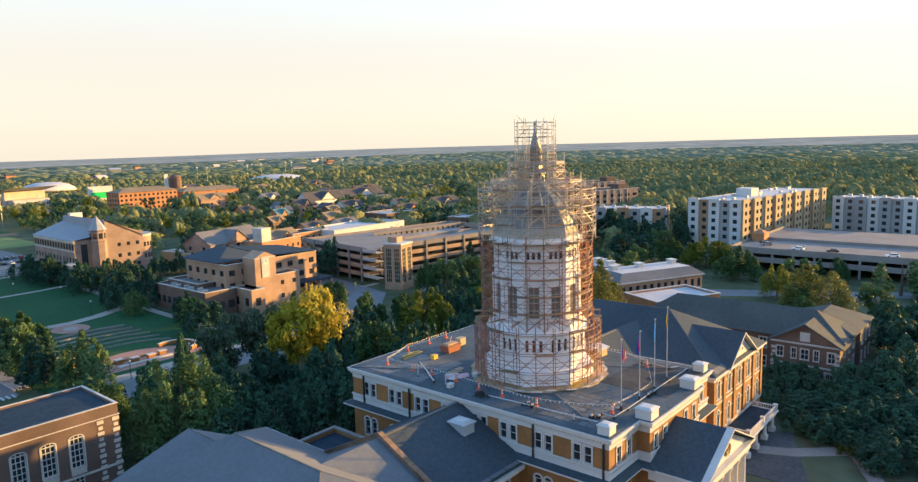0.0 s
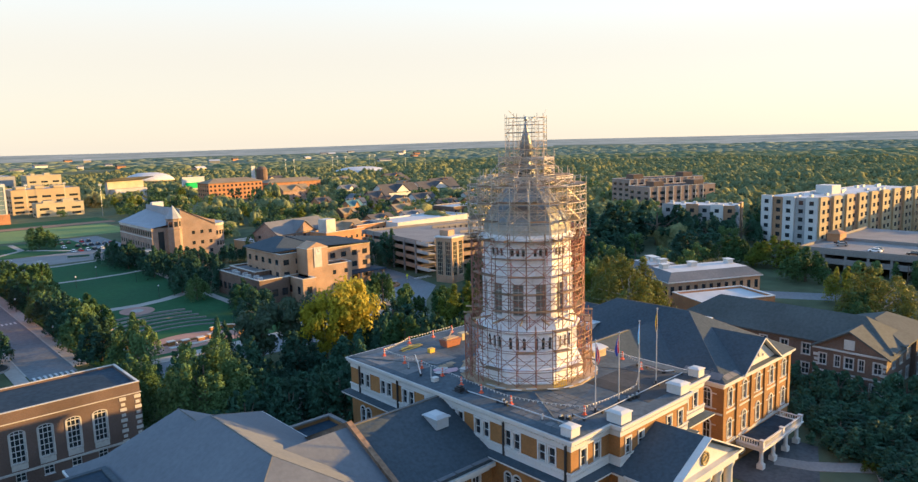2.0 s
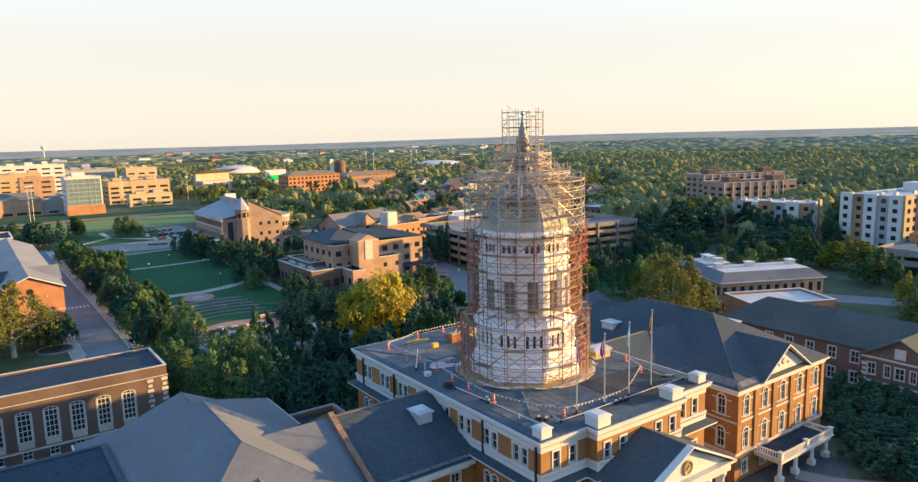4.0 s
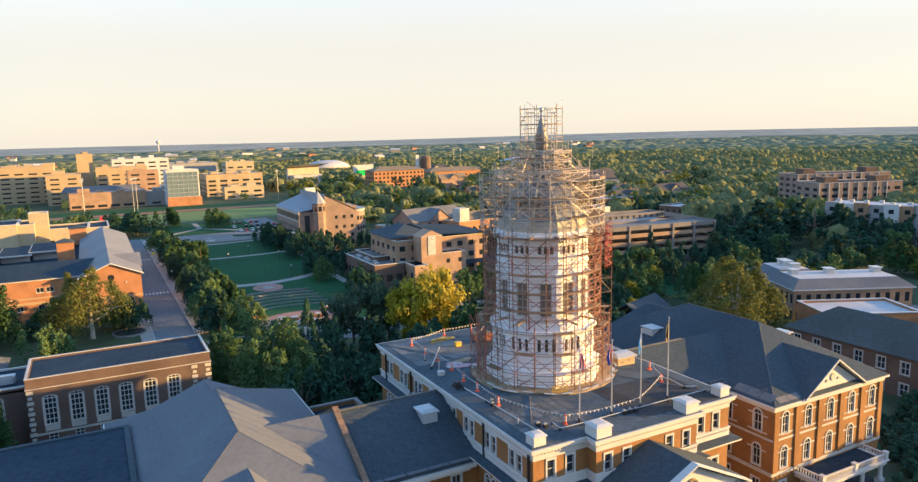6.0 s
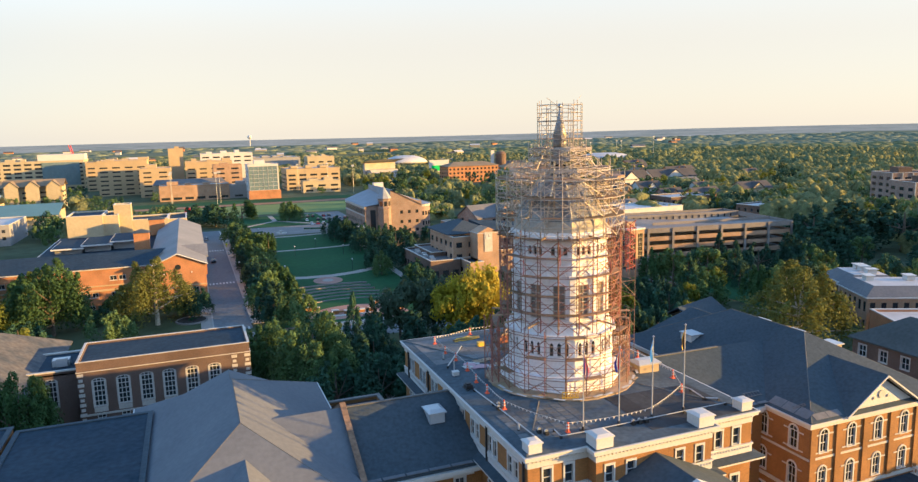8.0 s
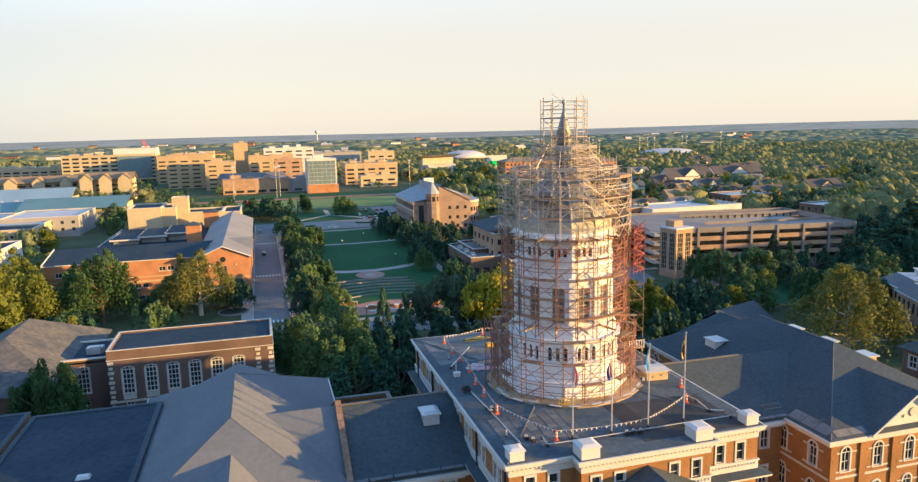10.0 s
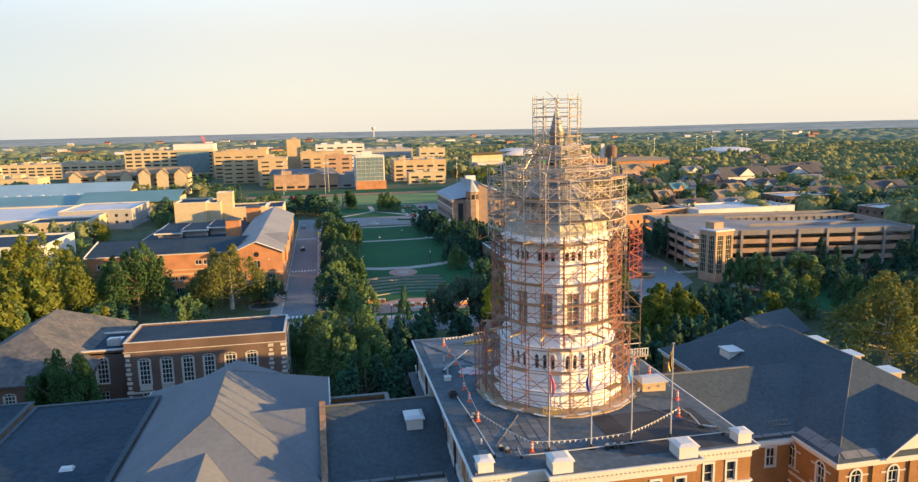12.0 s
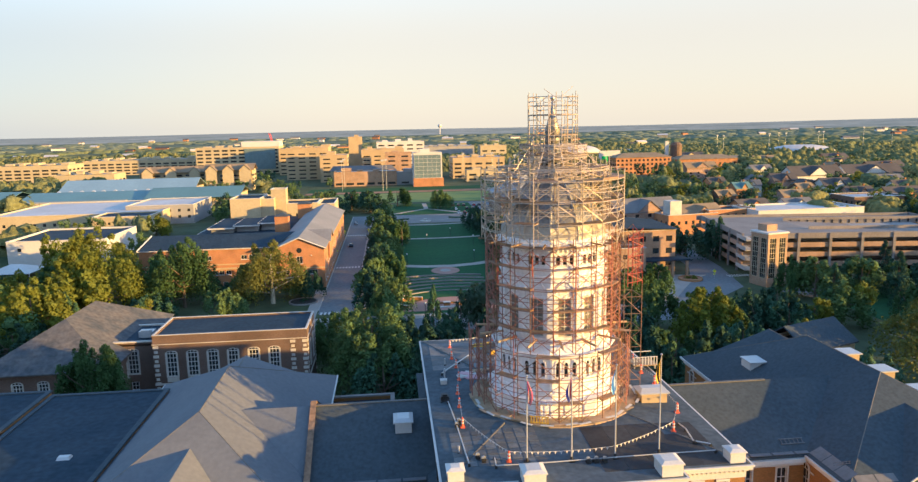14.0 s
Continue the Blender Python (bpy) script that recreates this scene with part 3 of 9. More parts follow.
amph = thing("amphitheatre", "grass amphitheatre with pale curved stone seat walls", "amphitheatre", kind="structure")
for k, (r, hgt) in enumerate(((22, 0.35), (26.5, 0.4), (31, 0.45), (35.5, 0.5), (40, 0.55), (44.5, 0.6))):
    a = math.degrees(math.asin(min(0.98, (14.5 - 0.25 * k) / r)))
    pts, mb = arc(-1, 118, r, 90 + a, 90 - a), MB()
    o = band_path(pts, 0.5)
    n = len(pts)
    for i in range(n - 1):
        mb.prism([o[i + 1], o[i], o[2 * n - 1 - i], o[2 * n - 2 - i]], G, G + hgt)
    # darker concrete stands in for the shade that lies on the seat walls
    part("seat_wall", mb, GARC, amph)
sheet("stage_floor", "red paver stage floor of the amphitheatre", "paving", arc(-1, 116, 15.5, 180, 0) , 0.1, PAVER)
st = thing("stage_wall", "low curved red brick wall with pale coping round the stage", "wall", kind="structure")
for pts in (arc(-12.5, 124, 5.2, 60, 250, 14), arc(9.5, 124, 5.2, 120, -70, 14)):
    o, n = band_path(pts, 0.5), len(pts)
    body, cap = MB(), MB()
    o2 = band_path(pts, 0.7)
    for i in range(n - 1):
        body.prism([o[i], o[i + 1], o[2 * n - 2 - i], o[2 * n - 1 - i]], G, G + 1.0)
        cap.prism([o2[i], o2[i + 1], o2[2 * n - 2 - i], o2[2 * n - 1 - i]], G + 1.0, G + 1.15)
    part("wall_body", body, BRICK, st)
    part("coping", cap, STONE, st)
for x, y in ((-6.4, 122.5), (-3, 121), (1, 120.6), (4.4, 121.5)):
    p = thing("stage_pier", "red brick pier with pale cap on the stage", "pier", x, y, G)
    part("pier_body", MB().box(-0.9, 0.9, -0.6, 0.6, 0, 1.1), BRICK, p)
    part("cap", MB().box(-1.05, 1.05, -0.75, 0.75, 1.1, 1.3), STONE, p)
sheet("stage_step", "pale step along the front of the stage", "step", rect(-8, 6, 118.6, 119.8), 0.35, STONE)
sheet("stage_step", "brick step along the front of the stage", "step", rect(-8, 6, 123.2, 124.0), 0.5, BRICK)
fo = thing("fountain", "round pale stone fountain on the plaza", "fountain", 0.3, 303, G)
part("basin", MB().lathe([(3.0, 0), (3.0, 0.7), (2.6, 0.7), (2.6, 0.45), (0.5, 0.45), (0.4, 1.6), (1.0, 1.8), (0.2, 1.9)], 20), STONE, fo)
for x, y, a in ((-13, 308, 20), (18.4, 310, -20)):
    bw = thing("planter_wall", "curved dark planted bed with stone edge", "planter", x, y, G, a)
    part("edge", MB().box(-5, 5, -1, 1, 0, 0.6), STONE, bw)
    part("planting", MB().box(-4.7, 4.7, -0.7, 0.7, 0.6, 1.3), LEAFD, bw)
sheet("car_park", "grey asphalt car park beside the turret hall", "car park", rect(19, 50, 322, 396), 0.04, ASPH)
sheet("sports_field", "worn green sports turf field", "field", rect(-75, 75, 404, 470), 0.05, FIELD)
sheet("running_track", "brown track strip along the field", "track", rect(-85, 85, 476, 488), 0.06, mat("brown_track", (0.25, 0.13, 0.07), 0.9, 0.1))
sheet("sports_field", "darker green sports turf field", "field", rect(-85, 85, 494, 522), 0.05, LAWN)
sheet("lawn", "mown lawn beside the garage", "lawn", rect(108, 190, 70, 118), 0.06, LAWN)
sheet("plaza", "pale paved forecourt by the clock hall", "plaza", [(62, 112), (80, 139), (88, 146), (70, 150), (56, 128)], 0.14, WALK)
# forecourt of the domed hall
# porch path and apron are darkened: the shade there is put into their colours
walkway("path", "pale concrete path from the wing's porch", [(38, -19), (40, -24), (46, -31), (60, -40)], 3.2, 0.1, GARC)
sheet("forecourt", "grey apron in front of the wing's porch, shade in its colour", "paving", [(28, -30), (48, -22), (48, -15), (28, -15)], 0.08, mat("shade_dark_apron", (0.1, 0.1, 0.1), 0.9, 0.25, 0.1, 1.5, spec=0.08))
walkway("path", "pale concrete path behind the hall", [(-20, 34), (-10, 46), (-3, 62), (-2, 96)], 2.6, 0.1, GARC)
sheet("paved_pad", "pale paved pad behind the hall", "paving", rect(-12, -1, 47, 54), 0.16, WALK)
# darker concrete again, to carry the shade on this walk
walkway("path", "pale concrete path towards the brown hall", [(20, -45), (45, -33), (62, -24)], 2.4, 0.12, GARC)

# ---- the domed hall: middle block ----
X, YF, YB, ZR = 14.3, -19.0, 23.4, 17.2
hall = thing("main_hall", "red brick college hall with white cornices and grey roofs", "building")


def storey_wall(th, m, length, z0, z1, spots, **kw):
    return wall(th, length, z0, z1, windows(th, m, spots, **kw), BRICK, m)


def pairs(us, z, w, h, gap=0.72):
    return [(u + s * gap, z, w, h) for u in us for s in (-1, 1)]


for m, length, us in ((pose(-X, YB, 0, 0, 0, -90), 42.4, (3.6, 8.9, 14.0, 19.0, 24.0, 28.6, 33.7, 39.0)), (pose(X, YF, 0, 0, 0, 90), 42.4, (3.4, 8.7, 13.8, 18.4, 23.4, 28.4, 33.5, 38.8)),
                      (pose(X, YB, 0, 0, 0, 180), 28.6, (4, 9, 14.3, 19.6, 24.6))):
    low = pairs(us, 7.4, 1.0, 2.3)
    if m[0][3] > 0:
        wall(hall, length, G, ZR - 0.9, [], BRICK, m)
        continue
    storey_wall(hall, m, length, 11.4, ZR - 0.9, pairs(us, 13.45, 0.95, 2.0), trim=0.2, cols=1, rows=2)
    wall(hall, length, G, 11.4, windows(hall, m, low, trim=0.22, cols=1, rows=2, arch=0.9) + windows(hall, m, pairs(us, 2.4, 1.0, 2.4), trim=0.22, cols=1, rows=2), BRICK, m)
for x0, x1, y, us in ((-X, -7.3, YF, (2.2, 4.7)), (7.3, X, YF, (2.3, 4.8))):
    m = pose(x0, y, 0)
    spots = [(u, 13.45, 0.95, 2.0) for u in us]
    storey_wall(hall, m, 7.0, 11.4, ZR - 0.9, spots, trim=0.2, cols=1, rows=2)
    wall(hall, 7.0, G, 11.4, windows(hall, m, [(u, z, 1.0, 2.3) for u in us for z in (7.4, 2.4)], trim=0.22, cols=1, rows=2), BRICK, m)
m = pose(-7.3, YF - 1.5, 0)
wall(hall, 14.6, G, ZR - 0.9, windows(hall, m, [(u, 13.3, 0.95, 1.9) for u in (1.6, 13.0)] + [(4.2, 13.3, 0.95, 1.9), (10.4, 13.3, 0.95, 1.9)], trim=0.18, cols=1, rows=2) + windows(hall, m, [(u, z, 1.3, 2.6) for u in (2.6, 5.7, 8.9, 12.0) for z in (2.4, 7.4)], trim=0.2), BRICK, m)
for s in (-1, 1):
    mm = pose(-7.3, YF, 0, 0, 0, -90) if s < 0 else pose(7.3, YF - 1.5, 0, 0, 0, 90)
    wall(hall, 1.5, G, ZR - 0.9, [], BRICK, mm)
# outline of the middle block, with the bay that stands forward in front
OUT = [(-X, YF), (-7.3, YF), (-7.3, YF - 1.5), (7.3, YF - 1.5), (7.3, YF), (X, YF), (X, YB), (-X, YB)]


def grown(poly, d):
    """The right-angled outline moved outwards by d."""
    res, n = [], len(poly)
    for i in range(n):
        a, b, c = Vector(poly[i - 1]), Vector(poly[i]), Vector(poly[(i + 1) % n])
        e, f = (b - a).normalized(), (c - b).normalized()
        res.append((b.x + d * (e.y + f.y), b.y - d * (e.x + f.x)))
    return res


def ring(mb, poly, d0, d1, z0, z1):
    """A moulding round the outline from d0 to d1 outside it."""
    a, b, n = grown(poly, d0), grown(poly, d1), len(poly)
    for i in range(n):
        j = (i + 1) % n
        p, q, r, s = a[i], b[i], b[j], a[j]
        mb.face((*q, z0), (*r, z0), (*r, z1), (*q, z1)).face((*p, z1), (*q, z1), (*r, z1), (*s, z1)).face((*p, z0), (*s, z0), (*r, z0), (*q, z0))
        mb.face((*p, z0), (*p, z1), (*s, z1), (*s, z0))
    return mb


def dentils(mb, poly, d, z0, z1, step=0.45, size=0.2, proud=0.2):
    pts = grown(poly, d)
    for i, a in enumerate(pts):
        b = Vector(pts[(i + 1) % len(pts)])
        a = Vector(a)
        e = (b - a).normalized()
        o = Vector((e.y, -e.x))
        for k in range(int((b - a).length / step)):
            c = a + e * (step * (k + 0.5))
            p = [c + e * size / 2, c - e * size / 2]
            mb.prism([tuple(p[1] + o * proud), tuple(p[0] + o * proud), tuple(p[0]), tuple(p[1])], z0, z1)
    return mb


part("frieze", ring(MB(), OUT, -0.3, 0.06, 15.75, 16.45), WHITE, hall, "white painted frieze below the roof cornice")
cor = ring(ring(MB(), OUT, -0.3, 0.5, 16.7, 17.05), OUT, -0.2, 0.62, 17.05, 17.2)
part("cornice", ring(cor, OUT, -0.3, 0.2, 16.45, 16.7), WHITE, hall)
tagged(part("dentil_course", dentils(MB(), OUT, 0.2, 16.45, 16.7), WHITE, hall), kind="stuff")
part("belt", ring(MB(), OUT, -0.3, 0.1, 12.2, 13.25), WHITE, hall, "white belt between the upper storeys")
part("belt_moulding", dentils(ring(MB(), OUT, -0.3, 0.2, 13.12, 13.3), OUT, 0.1, 12.75, 12.98, 0.4, 0.16, 0.08), WHITE, hall)
led = ring(MB(), OUT, -0.3, 1.15, 11.62, 11.85)
part("ledge_cornice", ring(led, OUT, -0.3, 0.5, 11.2, 11.62), WHITE, hall)
lr = MB()
a, b = grown(OUT, 0.05), grown(OUT, 1.2)
for i in range(len(OUT)):
    j = (i + 1) % len(OUT)
    lr.face((*b[i], 11.88), (*b[j], 11.88), (*a[j], 12.2), (*a[i], 12.2)).face((*b[i], 11.84), (*b[j], 11.84), (*b[j], 11.88), (*b[i], 11.88))
part("ledge_roof", lr, ROOF, hall)
part("ledge_cornice", ring(MB(), OUT, -0.3, 0.35, 5.6, 6.2), WHITE, hall)
part("base_course", ring(MB(), OUT, -0.3, 0.15, G, 0.8), STONE, hall)
# the near-flat main roof, hipped very low towards the tower
rt = MB()
o = grown(OUT, 0.4)
rim = [(-X - 0.4, YF - 0.4), (X + 0.4, YF - 0.4), (X + 0.4, YB + 0.4), (-X - 0.4, YB + 0.4)]
top = [(-7, -7.5), (7, -7.5), (7, 8), (-7, 8)]
for i in range(4):
    j = (i + 1) % 4
    rt.face((*rim[i], ZR + 0.03), (*rim[j], ZR + 0.03), (*top[j], ZR + 0.3), (*top[i], ZR + 0.3))
rt.face(*[(*p, ZR + 0.3) for p in top])
rt.box(-7.7, 7.7, YF - 1.9, YF - 0.4, ZR - 0.1, ZR + 0.03)
rt.prism(rim, ZR - 0.4, ZR - 0.02)
part("roof", rt, MAINR, hall, "dark grey near-flat membrane roof")
# drain pipes
for y in (20.9, 11.6, -9.0, -18.4):
    part("downpipe", MB().box(-X - 0.32, -X - 0.1, y - 0.1, y + 0.1, 12.2, 16.4), DARK, hall)
# corner pedestals on the parapet
for x, y, w, h in ((-13.4, -18.2, 1.5, 1.3), (-6.4, -19.7, 2.0, 1.45), (6.4, -19.7, 2.0, 1.45), (13.5, -18.3, 1.5, 1.3)):
    p = thing("parapet_pedestal", "white painted pedestal on the roof's corner", "pedestal", x, y, ZR, group="roof pedestals")
    part("block", MB().box(-w / 2, w / 2, -w / 2, w / 2, 0, h * 0.78), WHITE, p)
    q = w / 2 + 0.12
    part("cap", MB().prism(rect(-q, q, -q, q), h * 0.78, h * 0.86).prism(rect(-q, q, -q, q), h * 0.86, h, rect(-q + 0.45, q - 0.45, -q + 0.45, q - 0.45)), WHITE, p)

# ---- front portico with its gable ----
por = thing("portico", "white columned portico with a grey gable roof", "portico")
pr = MB()
gable(pr, -8.0, 8.0, -27.6, YF - 1.5, 11.75, 15.5, "y", 0.3)
part("roof", pr, ROOF, por)
ped = MB().face((-7.4, -26.9, 11.6), (7.4, -26.9, 11.6), (0, -26.9, 15.0)).face((7.4, -26.6, 11.6), (-7.4, -26.6, 11.6), (0, -26.6, 15.0))
part("pediment", ped, WHITE, por)
rk = MB()
for s in (-1, 1):
    a, b = Vector((s * 8.1, -27.75, 11.55)), Vector((0, -27.75, 15.4))
    d = Vector((0, 0, 0.17))
    pts = [a, b, b + d, a + d]
    if s > 0:
        pts = pts[::-1]
    k = [p + Vector((0, 0.9, 0)) for p in pts]
    rk.face(*pts).face(*k[::-1])
    for i in range(4):
        rk.face(pts[i], k[i], k[(i + 1) % 4], pts[(i + 1) % 4])
part("raking_cornice", rk, WHITE, por)
part("entablature", MB().box(-7.8, 7.8, -27.2, YF - 1.6, 10.3, 11.4).box(-8.1, 8.1, -27.7, YF - 1.6, 11.4, 11.7), WHITE, por)
part("dentil_course", dentils(MB(), rect(-7.8, 7.8, -27.2, -21), 0.0, 11.15, 11.38, 0.5, 0.24, 0.18), WHITE, por)
wreath = MB()
for i in range(14):
    a, b = 2 * math.pi * i / 14, 2 * math.pi * (i + 0.8) / 14
    wreath.tube((0.75 * math.cos(a), -27.0, 12.9 + 0.75 * math.sin(a)), (0.75 * math.cos(b), -27.0, 12.9 + 0.75 * math.sin(b)), 0.13, 6)
wreath.tube((0, -27.02, 12.9), (0, -26.85, 12.9), 0.48, 16).tube((-0.25, -27.06, 12.75), (0.2, -27.06, 13.15), 0.1, 6)
part("wreath", wreath, mat("dull_gilt", (0.42, 0.3, 0.12), 0.6, 0.25, 1.0, 6.0), por, "round carved gilt wreath")
colp = [(0.72, 0), (0.72, 0.35), (0.58, 0.5), (0.6, 4), (0.5, 12.4), (0.62, 12.7), (0.72, 13.0), (0.72, 13.4)]
colm = MB().lathe([(r, z) for r, z in colp], 18).mesh("column", WHITE, True)
for x in (-6.9, -4.1, -1.4, 1.4, 4.1, 6.9):
    part("column", colm, None, por, "", Matrix.Translation((x, -26.4, G + 0.1)))
part("floor", MB().box(-8.5, 8.5, -28, YF - 1.5, G, G + 0.12), STONE, por)

# ---- wings on either side, built alike and mirrored ----
def mirrored(mb, s):
    if s < 0:
        mb.v = [(-x, y, z) for x, y, z in mb.v]
        mb.f = [tuple(reversed(f)) for f in mb.f]
    return mb


WB0, WB1, WF, WK, ZE = 28.2, 52.8, -14.8, 26.2, 11.5
for s in (-1, 1):
    # link between the middle block and the end pavilion
    link = thing("hall_link", "brick link wing under a plain grey gable roof", "building wing")
    r = MB()
    r.face((X, -7.8, ZE), (28.4, -7.8, ZE), (28.4, 2.6, 16.6), (X, 2.6, 16.6))
    r.face((X, -7.8, ZE - 0.25), (X, 2.6, 16.3), (28.4, 2.6, 16.3), (28.4, -7.8, ZE - 0.25)).face((X, -7.8, ZE - 0.25), (28.4, -7.8, ZE - 0.25), (28.4, -7.8, ZE), (X, -7.8, ZE))
    r.face((28.4, 13.0, ZE), (X, 13.0, ZE), (X, 2.6, 16.6), (28.4, 2.6, 16.6)).face((28.4, 13, ZE - 0.25), (X, 13, ZE - 0.25), (X, 13, ZE), (28.4, 13, ZE))
    part("roof", mirrored(r, s), ROOF, link, "dark grey shingle gable roof")
    val = MB().face((28.39, -7.8, ZE), (37.0, 2.6, 16.6), (28.39, 2.6, 16.6)).face((28.39, 13.0, ZE), (28.39, 2.6, 16.6), (37.0, 2.6, 16.6))
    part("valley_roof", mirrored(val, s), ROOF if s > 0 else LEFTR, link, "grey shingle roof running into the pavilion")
    part("eave_cornice", mirrored(MB().box(X + 0.62, 27.6, -8.1, -7.0, 10.7, 11.2).box(X + 1.2, 27.6, -7.6, -6.9, 10.2, 10.7), s), WHITE, link)
    flat = MB()
    for k in range(5):
        flat.box(X + 1.4 + 2.7 * k, X + 3.9 + 2.7 * k, -7.9, -6.2, 11.7, 11.76)
    part("eave_flashing", mirrored(flat, s), ROOFL, link)
    part("ridge_cap", mirrored(MB().box(X + 0.1, 28.2, 2.4, 2.8, 16.55, 16.68), s), CREASE, link)
    mw = pose(X, -6.8, 0) if s > 0 else pose(-28.2, -6.8, 0)
    sp = [(u, z, 1.2, 2.4) for u in (2.6, 6.9, 11.2) for z in (7.2, 2.2)]
    wall(link, 13.9, G, 10.7, windows(link, mw, sp, trim=0.2, cols=2), BRICK, mw)
    mw = pose(28.2, 12.4, 0, 0, 0, 180) if s > 0 else pose(-X, 12.4, 0, 0, 0, 180)
    wall(link, 13.9, G, 11.2, [], BRICK, mw)
    # end pavilion with hip roof, cross gables and porch
    pav = thing("hall_pavilion", "red brick end pavilion with a tall grey hip roof", "building wing")
    r = hip(MB(), WB0 - 0.5, WB1 + 0.5, WF - 0.6, WK + 0.4, ZE + 0.05, 18.5, 13.4)
    # the left roofs take LEFTR, which has the sky's sheen in its colour
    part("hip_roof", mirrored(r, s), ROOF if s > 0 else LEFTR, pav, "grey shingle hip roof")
    for y0, y1, hw, zt in ((WF - 0.9, -5.0, 6.9, 16.3), (13.0, 23.4, 8.6, 16.5)):
        g = MB()
        b0, b1 = ZE + 0.1, zt
        if y0 < 0:
            g.face((40.5 - hw, y1 + 6, b0), (40.5 - hw, y0, b0), (40.5, y0, b1), (40.5, y1, b1)).face((40.5 + hw, y0, b0), (40.5 + hw, y1 + 6, b0), (40.5, y1, b1), (40.5, y0, b1))
            g.face((40.5 - hw, y0, b0 - 0.25), (40.5, y0, b1 - 0.25), (40.5, y0, b1), (40.5 - hw, y0, b0)).face((40.5, y0, b1 - 0.25), (40.5 + hw, y0, b0 - 0.25), (40.5 + hw, y0, b0), (40.5, y0, b1))
            g.face((40.5 - hw, y0, b0 - 0.25), (40.5 - hw, y0 + 4, b0 - 0.25), (40.5, y0 + 4, b1 - 0.25), (40.5, y0, b1 - 0.25)).face((40.5, y0, b1 - 0.25), (40.5, y0 + 4, b1 - 0.25), (40.5 + hw, y0 + 4, b0 - 0.25), (40.5 + hw, y0, b0 - 0.25))
        else:
            ye = WK + 0.8
            g.face((40.5 - hw, ye, b0), (40.5 - hw, 12, b0), (40.5, 12, b1), (40.5, y1, b1)).face((40.5 + hw, 12, b0), (40.5 + hw, ye, b0), (40.5, y1, b1), (40.5, 12, b1)).face((40.5 + hw, ye, b0), (40.5 - hw, ye, b0), (40.5, y1, b1))
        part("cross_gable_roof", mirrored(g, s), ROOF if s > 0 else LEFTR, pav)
    rc = MB()
    for a, b in (((40.5, -1.9, 18.5), (40.5, 13.2, 18.5)), ((40.5, -1.9, 18.5), (27.8, -15.3, 11.55)), ((40.5, -1.9, 18.5), (53.2, -15.3, 11.55)), ((40.5, 13.2, 18.5), (27.8, 26.5, 11.55)), ((40.5, 13, 16.5), (40.5, 23.4, 16.5))):
        rc.tube(a, b, 0.08, 5)
    part("ridge_cap", mirrored(rc, s), CREASE, pav)
    pd = MB().face((34.6, WF - 0.05, 11.9), (46.4, WF - 0.05, 11.9), (40.5, WF - 0.05, 15.6))
    part("pediment", mirrored(pd, s), WHITE, pav, "white pediment of the front gable")
    for ox, oz, orad in ((40.5, 13.4, 0.55), (39.2, 13.0, 0.2), (41.8, 13.0, 0.2)):
        part("pediment_ornament", mirrored(MB().tube((ox, WF - 0.2, oz), (ox, WF - 0.02, oz), orad, 14), s), STONE, pav)
    rk = MB()
    for q in (-1, 1):
        a, b = Vector((40.5 + q * 6.9, WF - 1.0, ZE - 0.19)), Vector((40.5, WF - 1.0, 16.01))
        d = Vector((0, 0, 0.24))
        pts = [a, b, b + d, a + d][:: -q]
        k = [p + Vector((0, 0.95, 0)) for p in pts]
        rk.face(*pts).face(*k[::-1])
        for i in range(4):
            rk.face(pts[i], k[i], k[(i + 1) % 4], pts[(i + 1) % 4])
    part("raking_cornice", mirrored(rk, s), WHITE, pav)
    PO = rect(WB0, WB1, WF, WK)
    c = ring(ring(MB(), PO, -0.3, 0.7, 11.15, 11.45), PO, -0.3, 0.25, 10.55, 11.15)
    part("cornice", mirrored(c, s), WHITE, pav, "white painted eaves cornice")
    part("belt", mirrored(ring(MB(), PO, -0.3, 0.15, 1.0, 1.5), s), STONE, pav)
    part("belt", mirrored(ring(MB(), PO, -0.3, 0.08, 6.1, 6.4), s), STONE, pav)
    a, b = (WB0, WB1) if s > 0 else (-WB1, -WB0)
    for k, (mw, length) in enumerate(sides(a, b, WF, WK)):
        n = 5 if k in (0, 2) else 8
        sp = [(length * (i + 0.5) / n, z, 1.25, 2.5) for i in range(n) for z in (7.0, 1.9)]
        sp2 = [(length * (i + 0.5) / n, -2.2, 1.3, 2.0) for i in range(n)]
        if k == 2 or k == 1 and s > 0:
            sp, sp2 = [], []
        wall(pav, length, G, 11.0, windows(pav, mw, sp, trim=0.22, cols=2, rows=2, arch=1.0) + windows(pav, mw, sp2, trim=0.2), BRICK, mw)
    band = MB().box(-0.38, 0.38, -0.07, 0.03, -0.09, 0.09).mesh("impost_band", STONE)
    for k, (mw, length) in enumerate(sides(a, b, WF, WK)):
        if k == 0 or k == 3:
            n = 5 if k == 0 else 8
            for i in range(n):
                for z in (9.45, 7.0, 4.35):
                    for side in (-1.24, 1.24):
                        part("impost_band", band, None, pav, "", mw @ Matrix.Translation((length * (i + 0.5) / n + side, 0, z)))
    for i in range(6):
        u = min(max(WB0 + (WB1 - WB0) * i / 5, WB0 + 0.5), WB1 - 0.5)
